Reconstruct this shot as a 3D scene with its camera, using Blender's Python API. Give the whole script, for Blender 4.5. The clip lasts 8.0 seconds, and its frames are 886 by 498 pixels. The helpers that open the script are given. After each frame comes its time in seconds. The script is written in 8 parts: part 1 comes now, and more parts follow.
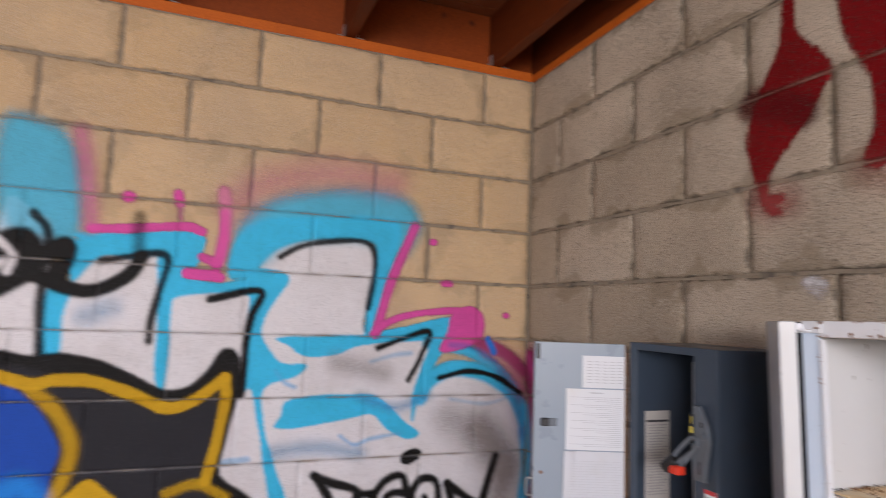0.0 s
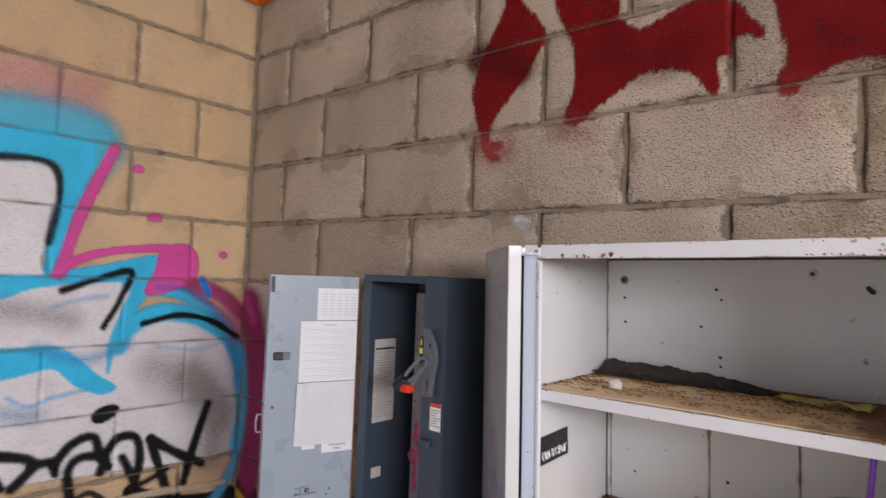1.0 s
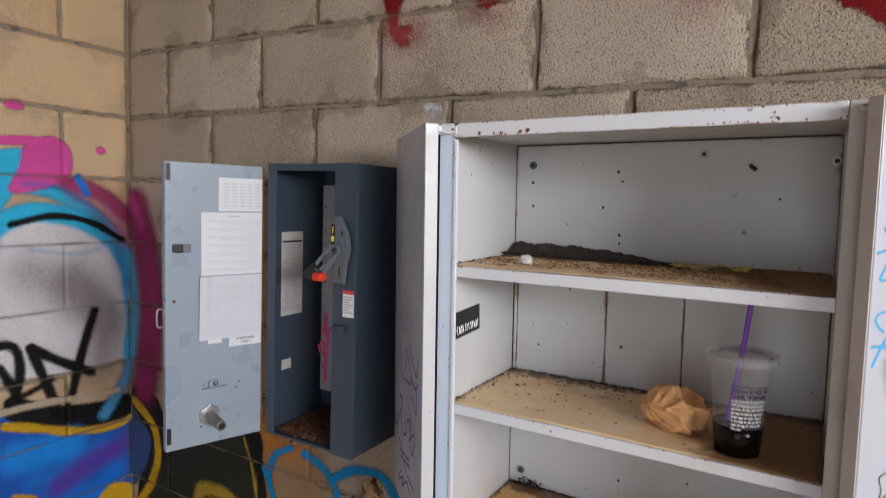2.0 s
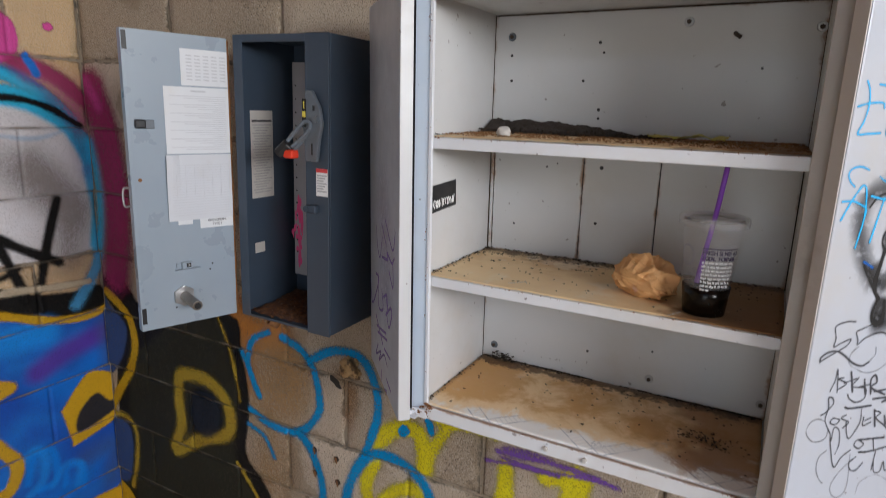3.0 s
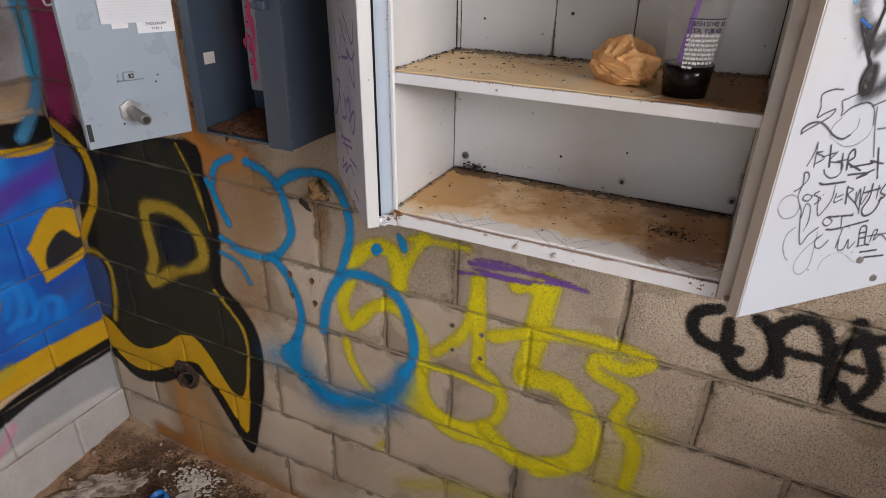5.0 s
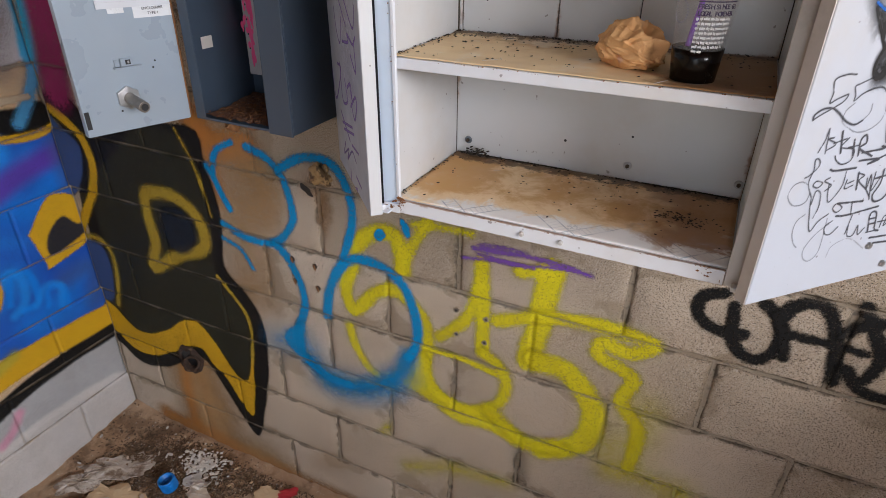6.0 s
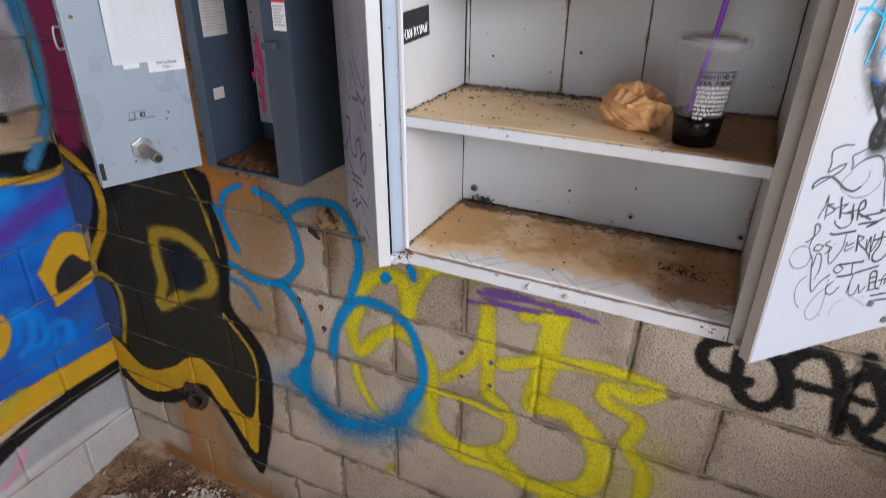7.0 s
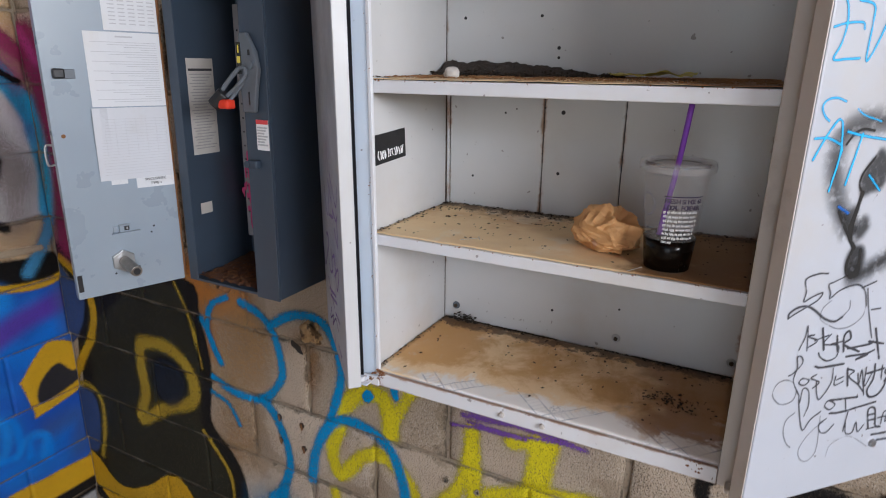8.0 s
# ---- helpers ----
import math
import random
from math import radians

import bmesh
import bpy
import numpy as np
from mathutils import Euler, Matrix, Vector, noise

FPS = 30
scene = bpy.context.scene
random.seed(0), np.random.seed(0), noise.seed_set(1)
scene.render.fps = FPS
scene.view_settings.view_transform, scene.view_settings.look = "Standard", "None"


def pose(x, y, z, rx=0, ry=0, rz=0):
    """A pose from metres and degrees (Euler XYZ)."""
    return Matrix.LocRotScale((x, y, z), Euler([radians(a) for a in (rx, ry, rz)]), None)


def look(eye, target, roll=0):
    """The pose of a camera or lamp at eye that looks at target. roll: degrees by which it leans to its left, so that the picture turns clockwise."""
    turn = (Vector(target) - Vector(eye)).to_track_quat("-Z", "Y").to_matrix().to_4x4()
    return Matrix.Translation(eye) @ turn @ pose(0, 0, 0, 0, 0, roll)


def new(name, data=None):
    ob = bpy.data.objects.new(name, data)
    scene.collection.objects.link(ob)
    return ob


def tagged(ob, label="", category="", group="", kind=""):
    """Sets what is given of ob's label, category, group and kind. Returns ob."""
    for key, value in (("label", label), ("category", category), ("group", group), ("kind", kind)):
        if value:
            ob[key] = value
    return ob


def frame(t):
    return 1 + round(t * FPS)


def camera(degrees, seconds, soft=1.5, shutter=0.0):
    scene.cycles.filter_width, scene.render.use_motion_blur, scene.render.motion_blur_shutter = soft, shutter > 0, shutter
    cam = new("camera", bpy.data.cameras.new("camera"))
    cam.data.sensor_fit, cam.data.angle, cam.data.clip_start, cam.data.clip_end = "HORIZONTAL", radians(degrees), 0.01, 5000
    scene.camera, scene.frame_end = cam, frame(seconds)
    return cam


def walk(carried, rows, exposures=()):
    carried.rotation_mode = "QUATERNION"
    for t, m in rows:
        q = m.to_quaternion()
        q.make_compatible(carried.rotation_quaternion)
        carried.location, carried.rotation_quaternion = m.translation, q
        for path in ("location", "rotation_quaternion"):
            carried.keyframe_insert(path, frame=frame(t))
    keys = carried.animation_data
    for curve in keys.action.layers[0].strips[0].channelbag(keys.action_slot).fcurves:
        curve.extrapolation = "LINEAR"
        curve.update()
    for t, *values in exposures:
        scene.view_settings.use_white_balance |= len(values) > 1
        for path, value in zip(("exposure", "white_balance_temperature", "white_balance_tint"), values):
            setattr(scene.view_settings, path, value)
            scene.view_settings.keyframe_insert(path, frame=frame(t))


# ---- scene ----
cam = camera(73.0, 8.0, soft=0.2, shutter=0.35)
PATH = [
    (0, (2.031, -1.128, 2.131), (0.171, -0.421, 2.335), 2.2),
    (0.5, (1.99, -1.158, 2.104), (0.422, 0.07, 2.281), 2.2),
    (1, (1.948, -1.182, 2.077), (0.646, 0.334, 2.167), 2.2),
    (1.5, (1.92, -1.205, 2.058), (0.818, 0.464, 2.047), 1.9),
    (2, (1.912, -1.2, 2.008), (0.911, 0.524, 1.839), 2.0),
    (2.2, (1.903, -1.204, 1.999), (0.939, 0.532, 1.764), 1.9),
    (3.3, (1.91, -1.195, 1.918), (1.046, 0.523, 1.37), 2.4),
    (3.5, (1.915, -1.183, 1.905), (1.068, 0.524, 1.298), 2.2),
    (4, (1.921, -1.173, 1.875), (1.124, 0.513, 1.152), 2.1),
    (4.5, (1.917, -1.176, 1.851), (1.169, 0.477, 1.009), 2.1),
    (5, (1.913, -1.177, 1.841), (1.189, 0.444, 0.921), 2.0),
    (6.5, (1.892, -1.162, 1.871), (1.184, 0.425, 0.88), 1.4),
    (7, (1.886, -1.162, 1.907), (1.155, 0.457, 0.988), 1.4),
    (7.5, (1.898, -1.157, 1.948), (1.126, 0.528, 1.195), 1.2),
    (8, (1.938, -1.094, 1.916), (1.092, 0.619, 1.325), 1.5),
]
EXPOSURES = [(0.0, 2.01, 6220, 19), (0.5, 1.84, 6220, 18), (1.2, 2.06, 6200, 18), (1.6, 2.06, 6200, 16), (2.2, 1.92, 5970, 12), (3.5, 1.88, 6120, 11), (5.0, 2.05, 6320, 13), (6.5, 2.19, 5880, 13), (7.5, 2.21, 5820, 11), (8.0, 1.99, 5870, 12)]
walk(cam, [(t, look(eye, target, roll)) for t, eye, target, roll in PATH], EXPOSURES)

# ---- world, sun, large lights ----
world = bpy.data.worlds.new("sky")
scene.world = world
world.use_nodes = True
wn = world.node_tree.nodes
sky = wn.new("ShaderNodeTexSky")
sky.sky_type, sky.sun_disc = "NISHITA", False
sky.sun_elevation, sky.sun_rotation = radians(55), radians(99)
wn["Background"].inputs["Strength"].default_value = 0.14
world.node_tree.links.new(sky.outputs[0], wn["Background"].inputs[0])

sun = new("sun", bpy.data.lights.new("sun", "SUN"))
sun.data.energy, sun.data.angle, sun.data.color = 1.6, radians(0.5), (1.0, 0.93, 0.82)
sun.matrix_world = look((8, -1.33, 11.6), (0, 0, 0))


def opening_light(name, eye, target, width, height, watts, colour):
    lamp = new(name, bpy.data.lights.new(name, "AREA"))
    lamp.data.shape, lamp.data.size, lamp.data.size_y = "RECTANGLE", width, height
    lamp.data.energy, lamp.data.color = watts, colour
    lamp.matrix_world = look(eye, target)
    return lamp


opening_light("window_light", (5.16, -2.3, 2.595), (0, -1.5, 1.2), 2.4, 0.86, 46.0, (1.0, 0.955, 0.89))
opening_light("doorway_light", (2.2, -4.16, 1.2), (1.8, 0, 1.2), 1.2, 2.0, 2.5, (0.86, 0.94, 1.0))

# ---- materials ----


class Nodes:
    """A short way to write a node material."""

    def __init__(self, name, rough=0.6, metal=0.0):
        self.mat = bpy.data.materials.new(name)
        self.mat.use_nodes = True
        self.tree = self.mat.node_tree
        self.bsdf = self.tree.nodes["Principled BSDF"]
        self.bsdf.inputs["Roughness"].default_value = rough
        self.bsdf.inputs["Metallic"].default_value = metal
        self.where = self.tree.nodes.new("ShaderNodeNewGeometry").outputs["Position"]
        self.chance = self.tree.nodes.new("ShaderNodeObjectInfo").outputs["Random"]

    def put(self, value, socket):
        if isinstance(value, bpy.types.NodeSocket):
            self.tree.links.new(value, socket)
        elif isinstance(value, (tuple, list)) and len(value) == 3 and socket.type == "RGBA":
            socket.default_value = (*value, 1)
        else:
            socket.default_value = value

    def noise(self, scale, detail=4.0, rough=0.55, where=None, warp=0.0):
        n = self.tree.nodes.new("ShaderNodeTexNoise")
        self.put(self.where if where is None else where, n.inputs["Vector"])
        n.inputs["Scale"].default_value, n.inputs["Detail"].default_value = scale, detail
        n.inputs["Roughness"].default_value, n.inputs["Distortion"].default_value = rough, warp
        return n.outputs["Fac"]

    def cells(self, scale, feature="F1", where=None):
        n = self.tree.nodes.new("ShaderNodeTexVoronoi")
        n.feature = feature
        self.put(self.where if where is None else where, n.inputs["Vector"])
        n.inputs["Scale"].default_value = scale
        return n.outputs["Distance"]

    def stretch(self, x, y, z, where=None):
        n = self.tree.nodes.new("ShaderNodeMapping")
        self.put(self.where if where is None else where, n.inputs["Vector"])
        n.inputs["Scale"].default_value = (x, y, z)
        return n.outputs[0]

    def ramp(self, value, low, high, start=0.0, end=1.0):
        n = self.tree.nodes.new("ShaderNodeMapRange")
        n.interpolation_type = "SMOOTHSTEP"
        self.put(value, n.inputs["Value"])
        for key, number in (("From Min", low), ("From Max", high), ("To Min", start), ("To Max", end)):
            n.inputs[key].default_value = number
        return n.outputs[0]

    def maths(self, kind, a, b=0.0):
        n = self.tree.nodes.new("ShaderNodeMath")
        n.operation = kind
        self.put(a, n.inputs[0])
        self.put(b, n.inputs[1])
        return n.outputs[0]

    def mix(self, amount, a, b):
        n = self.tree.nodes.new("ShaderNodeMix")
        n.data_type = "RGBA"
        self.put(amount, n.inputs[0])
        self.put(a, n.inputs[6])
        self.put(b, n.inputs[7])
        return n.outputs[2]

    def axis(self, k, where=None):
        n = self.tree.nodes.new("ShaderNodeSeparateXYZ")
        self.put(self.where if where is None else where, n.inputs[0])
        return n.outputs[k]

    def attribute(self, name, out="Color"):
        n = self.tree.nodes.new("ShaderNodeAttribute")
        n.attribute_name = name
        return n.outputs[out]

    def bump(self, height, strength=0.4, depth=0.002):
        n = self.tree.nodes.new("ShaderNodeBump")
        n.inputs["Strength"].default_value, n.inputs["Distance"].default_value = strength, depth
        self.put(height, n.inputs["Height"])
        self.put(n.outputs[0], self.bsdf.inputs["Normal"])
        return self

    def colour(self, value):
        self.put(value, self.bsdf.inputs["Base Color"])
        return self

    def rough(self, value):
        self.put(value, self.bsdf.inputs["Roughness"])
        return self


def block_material(name, low, high, stain, pitted):
    m = Nodes(name, 0.93)
    tint = m.mix(m.chance, low, high)
    tint = m.mix(m.ramp(m.noise(3.2, 5), 0.35, 0.7, 0, 0.8), tint, stain)
    aggregate = m.noise(260, 3.5, 0.85)
    tint = m.mix(m.ramp(aggregate, 0.50, 0.64, 0, 0.62), tint, (0.70, 0.63, 0.54))
    tint = m.mix(m.ramp(aggregate, 0.48, 0.34, 0, 0.55 if pitted else 0.4), tint, (0.18, 0.14, 0.105))
    pits = m.ramp(m.noise(300, 2, 0.6), 0.43, 0.34)
    tint = m.mix(m.maths("MULTIPLY", pits, 0.80 if pitted else 0.2), tint, (0.06, 0.05, 0.04))
    # smears of grey mortar dragged over the faces beside the joints
    edge = m.attribute("rim", "Fac")
    smear = m.ramp(m.maths("ADD", m.maths("MULTIPLY", edge, 0.85), m.ramp(m.noise(6.5, 5, 0.6), 0.36, 0.70, -0.85, 0.50)), 0.44, 0.62)
    tint = m.mix(m.maths("MULTIPLY", smear, 0.42 if pitted else 0.2), tint, (0.27, 0.205, 0.13))
    # dirt caught along the arrises
    grime = m.ramp(m.maths("ADD", m.maths("POWER", edge, 6.0), m.ramp(m.noise(19, 4, 0.6), 0.3, 0.7, -0.7, 0.25)), 0.4, 0.9, 0, 0.75 if pitted else 0.4)
    tint = m.mix(grime, tint, (0.10, 0.082, 0.062))
    rust = m.ramp(m.noise(1.7, 4), 0.62, 0.78, 0, 0.35)
    tint = m.mix(rust, tint, (0.36, 0.23, 0.12))
    m.colour(tint)
    height = m.maths("ADD", m.maths("MULTIPLY", aggregate, 0.6 if pitted else 0.3), m.maths("MULTIPLY", pits, -0.9 if pitted else -0.3))
    height = m.maths("ADD", height, m.maths("MULTIPLY", m.noise(28, 4), 0.6))
    m.bsdf.inputs["Specular IOR Level"].default_value = 0.2
    return m.bump(height, 1.0, 0.008).mat


def mortar_material():
    m = Nodes("mortar", 0.95)
    tint = m.mix(m.noise(9, 5), (0.205, 0.162, 0.116), (0.335, 0.27, 0.195))
    tint = m.mix(m.ramp(m.noise(160, 3), 0.45, 0.3), tint, (0.10, 0.08, 0.06))
    tint = m.mix(m.ramp(m.noise(23, 4), 0.55, 0.7), tint, (0.12, 0.10, 0.08))
    return m.colour(tint).bump(m.noise(120, 5, 0.7), 0.8, 0.004).mat


def enamel_material(name, a, b, rough=0.38, rust=0.5, rim=0.30):
    m = Nodes(name, rough)
    tint = m.mix(m.noise(4.5, 5), a, b)
    tint = m.mix(m.ramp(m.noise(2.1, 6, 0.65), 0.48, 0.75, 0, 0.5), tint, (0.50, 0.43, 0.33))
    specks = m.ramp(m.noise(75, 2, 0.4), 0.735, 0.775, 0, rust)
    tint = m.mix(specks, tint, (0.07, 0.035, 0.02))
    grime = m.ramp(m.maths("ADD", m.noise(14, 6, 0.7), m.maths("MULTIPLY", m.attribute("rim", "Fac"), rim)), 0.70, 0.90, 0, 0.8)
    tint = m.mix(grime, tint, (0.27, 0.13, 0.05))
    m.colour(tint)
    m.rough(m.ramp(m.noise(20, 4), 0.3, 0.8, rough - 0.08, rough + 0.22))
    return m.bump(m.noise(60, 4), 0.12, 0.001).mat


def plain_material(name, a, b, scale=12.0, rough=0.6, metal=0.0, relief=0.2, depth=0.001, stain=None, stain_scale=6.0, amount=0.5, low=0.55, high=0.72):
    m = Nodes(name, rough, metal)
    tint = m.mix(m.noise(scale, 5), a, b)
    if stain:
        tint = m.mix(m.ramp(m.noise(stain_scale, 6, 0.65), low, high, 0, amount), tint, stain)
    m.colour(tint)
    m.rough(m.ramp(m.noise(scale * 2.3, 4), 0.3, 0.75, max(rough - 0.08, 0.03), min(rough + 0.1, 1)))
    return m.bump(m.noise(scale * 6, 4), relief, depth).mat


def wood_material(name, low, high, dark):
    m = Nodes(name, 0.6)
    m.bsdf.inputs["Specular IOR Level"].default_value = 0.2
    grain = m.noise(9, 6, 0.6, m.stretch(1.2, 14, 14), 1.2)
    tint = m.mix(grain, low, high)
    tint = m.mix(m.ramp(m.noise(2.5, 4), 0.45, 0.75, 0, 0.5), tint, dark)
    knots = m.ramp(m.cells(4.2, where=m.stretch(0.6, 1.3, 1.3)), 0.10, 0.02, 0, 0.8)
    tint = m.mix(knots, tint, (0.06, 0.015, 0.006))
    return m.colour(tint).bump(grain, 0.35, 0.002).mat


def liner_material(name, dirt):
    """Tan shelf paper, stained, dirtier towards the back of the shelf, with shade painted in at the right."""
    m = Nodes(name, 0.5)
    m.bsdf.inputs["Specular IOR Level"].default_value = 0.15
    tint = m.mix(m.noise(7, 5), (0.84, 0.60, 0.32), (0.93, 0.74, 0.45))
    tint = m.mix(m.ramp(m.noise(5.5, 6, 0.65), 0.48, 0.70, 0, 0.75), tint, (0.66, 0.40, 0.18))
    tint = m.mix(m.ramp(m.noise(11, 5, 0.6), 0.52, 0.66, 0, 0.7), tint, (0.93, 0.83, 0.64))
    # brown spill together with the painted shadow right of the bag and cup
    spill_shade = m.ramp(m.maths("ADD", m.noise(9, 6, 0.65), m.ramp(m.axis(0), 1.74, 1.92, -0.14, 0.30)), 0.50, 0.74, 0, 0.92)
    tint = m.mix(spill_shade, tint, (0.25, 0.125, 0.048))
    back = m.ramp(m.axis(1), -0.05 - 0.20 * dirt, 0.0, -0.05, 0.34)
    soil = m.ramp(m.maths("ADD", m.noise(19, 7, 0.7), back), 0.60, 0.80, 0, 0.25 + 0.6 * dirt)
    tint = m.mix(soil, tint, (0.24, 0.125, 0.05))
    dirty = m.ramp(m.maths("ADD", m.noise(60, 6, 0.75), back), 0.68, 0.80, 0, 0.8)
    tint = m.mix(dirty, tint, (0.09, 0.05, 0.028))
    return m.colour(tint).bump(m.noise(24, 5), 0.25, 0.002).mat


def tile_paper_material():
    """White shelf paper printed with a diamond tile pattern, soaked brown from the back."""
    m = Nodes("printed_shelf_paper", 0.55)
    m.bsdf.inputs["Specular IOR Level"].default_value = 0.25
    x, y = m.axis(0), m.axis(1)
    print_ = None
    slants = [m.maths("ADD", m.maths("MULTIPLY", x, 5.2), m.maths("MULTIPLY", y, 5.2 * sign)) for sign in (1, -1)]
    for d, across in (slants, slants[::-1]):
        # a hatched band between two fine lines
        f = m.maths("ABSOLUTE", m.maths("SUBTRACT", m.maths("FRACT", d), 0.5))
        lines = m.maths("MULTIPLY", m.ramp(f, 0.088, 0.098, 1, 0), m.ramp(f, 0.068, 0.078, 0, 1))
        hatch = m.maths("MULTIPLY", m.ramp(m.maths("FRACT", m.maths("MULTIPLY", across, 15.0)), 0.22, 0.34, 0.3, 0), m.ramp(f, 0.070, 0.078, 1, 0))
        band = m.maths("MAXIMUM", lines, hatch)
        print_ = band if print_ is None else m.maths("MAXIMUM", print_, band)
    cell = m.cells(15)
    flower = m.maths("MULTIPLY", m.ramp(cell, 0.22, 0.18, 0, 1), m.ramp(m.noise(240, 2), 0.45, 0.55))
    print_ = m.maths("MAXIMUM", print_, m.maths("MULTIPLY", flower, 0.9))
    tint = m.mix(m.maths("MULTIPLY", print_, m.ramp(m.noise(26, 4), 0.35, 0.6, 0.15, 0.7)), (0.93, 0.91, 0.87), (0.34, 0.36, 0.42))
    soak = m.maths("ADD", m.ramp(y, -0.280, -0.175, -0.06, 0.74), m.ramp(m.noise(13, 8, 0.68, warp=0.4), 0.28, 0.75, -0.26, 0.30))
    soak = m.maths("ADD", soak, m.ramp(x, 1.57, 1.45, 0.0, 0.42))
    tint = m.mix(m.ramp(soak, 0.12, 0.46, 0, 0.9), tint, (0.88, 0.63, 0.33))
    tint = m.mix(m.ramp(soak, 0.50, 0.95, 0, 0.85), tint, (0.60, 0.32, 0.10))
    right = m.ramp(m.maths("ADD", m.ramp(x, 1.68, 1.96, 0, 0.55), m.noise(8, 5)), 0.72, 0.98, 0, 0.8)
    tint = m.mix(m.maths("MULTIPLY", right, m.ramp(soak, 0.0, 0.2)), tint, (0.31, 0.145, 0.052))
    soil = m.ramp(m.maths("ADD", m.noise(38, 7, 0.75), m.ramp(y, -0.085, -0.012, -0.12, 0.30)), 0.58, 0.74, 0, 0.85)
    tint = m.mix(soil, tint, (0.10, 0.055, 0.03))
    pale = m.ramp(m.noise(17, 6, 0.7), 0.63, 0.72, 0, 0.45)
    tint = m.mix(pale, tint, (0.6, 0.52, 0.42))
    m.colour(tint)
    m.rough(m.ramp(m.noise(12, 4), 0.35, 0.7, 0.32, 0.62))
    return m.bump(m.noise(30, 5), 0.2, 0.0015).mat


def dirt_material():
    m = Nodes("dirt", 0.97)
    tint = m.mix(m.noise(18, 6, 0.7), (0.36, 0.22, 0.125), (0.62, 0.44, 0.285))
    tint = m.mix(m.ramp(m.noise(110, 3), 0.6, 0.72, 0, 0.8), tint, (0.62, 0.52, 0.40))
    tint = m.mix(m.ramp(m.noise(3, 4), 0.5, 0.7, 0, 0.6), tint, (0.42, 0.23, 0.11))
    tint = m.mix(m.ramp(m.noise(6.5, 6, 0.7), 0.50, 0.62, 0, 0.6), tint, (0.13, 0.075, 0.042))
    return m.colour(tint).bump(m.noise(90, 6, 0.75), 1.0, 0.012).mat


def kraft_material():
    """Brown wrapping paper, blotched with grease."""
    m = Nodes("kraft_paper", 0.75)
    tint = m.mix(m.noise(22, 5), (0.60, 0.31, 0.12), (0.78, 0.45, 0.19))
    tint = m.mix(m.ramp(m.noise(30, 5, 0.65), 0.56, 0.70, 0, 0.6), tint, (0.40, 0.17, 0.06))
    tint = m.mix(m.ramp(m.noise(17, 3), 0.66, 0.70, 0, 0.6), tint, (0.66, 0.40, 0.32))
    m.colour(tint)
    return m.bump(m.noise(90, 4), 0.35, 0.0015).mat


def clear_plastic(name, haze):
    """Thin clear plastic: mostly see-through, with a little milky haze and a gloss."""
    m = Nodes(name, 0.12)
    m.colour((0.86, 0.86, 0.87))
    m.rough(m.ramp(m.noise(30, 4), 0.4, 0.8, 0.06, 0.2))
    m.bsdf.inputs["Specular IOR Level"].default_value = 1.0
    edge = m.tree.nodes.new("ShaderNodeLayerWeight")
    edge.inputs["Blend"].default_value = 0.35
    m.put(m.ramp(m.noise(40, 4), 0.4, 0.75, haze, haze * 1.9), m.bsdf.inputs["Alpha"])
    m.put(m.ramp(edge.outputs["Facing"], 0.0, 1.0, 0.5, 1.0), m.bsdf.inputs["Specular IOR Level"])
    return m.mat


BLOCK = block_material("grey_concrete_block", (0.46, 0.36, 0.255), (0.70, 0.575, 0.44), (0.41, 0.325, 0.24), True)
SMOOTH_BLOCK = block_material("tan_concrete_block", (0.63, 0.42, 0.215), (0.75, 0.53, 0.30), (0.56, 0.40, 0.245), False)
MORTAR = mortar_material()
# enamel tones carry each part's light: interior and doors dimmed, rails and stile lifted
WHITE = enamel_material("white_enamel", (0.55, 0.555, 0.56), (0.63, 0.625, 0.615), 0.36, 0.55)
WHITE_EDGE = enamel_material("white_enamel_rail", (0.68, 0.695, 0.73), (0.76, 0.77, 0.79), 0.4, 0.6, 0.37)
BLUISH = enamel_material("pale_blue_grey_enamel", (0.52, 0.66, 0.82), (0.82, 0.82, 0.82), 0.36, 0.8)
DIM_DOOR_WHITE = enamel_material("dimmed_door_enamel", (0.445, 0.468, 0.52), (0.505, 0.525, 0.575), 0.36, 0.5, 0.08)
TAUPE = plain_material("taupe_edge_trim", (0.50, 0.45, 0.40), (0.56, 0.51, 0.455), 6, 0.5, 0, 0.1, stain=(0.3, 0.24, 0.19))
STEEL_DARK = plain_material("slate_grey_enamel", (0.036, 0.053, 0.080), (0.053, 0.075, 0.107), 5, 0.42, 0.0, 0.12, stain=(0.05, 0.05, 0.05))
STEEL_LIGHT = plain_material("pale_grey_enamel", (0.24, 0.29, 0.345), (0.31, 0.36, 0.41), 5, 0.32, 0.0, 0.1, stain=(0.40, 0.36, 0.30), stain_scale=3, amount=0.15, low=0.45, high=0.85)
STEEL_MID = plain_material("mid_grey_enamel", (0.10, 0.118, 0.14), (0.145, 0.165, 0.19), 8, 0.45, 0.0, 0.15, stain=(0.1, 0.09, 0.08))
GALVANISED = plain_material("galvanised_steel", (0.38, 0.38, 0.38), (0.52, 0.52, 0.52), 30, 0.38, 0.85)
DULL_PIPE = plain_material("dull_conduit", (0.20, 0.18, 0.155), (0.34, 0.31, 0.28), 60, 0.42, 0.85, stain=(0.12, 0.08, 0.05), stain_scale=40)
RUST = plain_material("rusty_steel", (0.13, 0.055, 0.022), (0.30, 0.14, 0.05), 40, 0.85, 0.2, 0.8, 0.003, stain=(0.05, 0.03, 0.02), stain_scale=25)
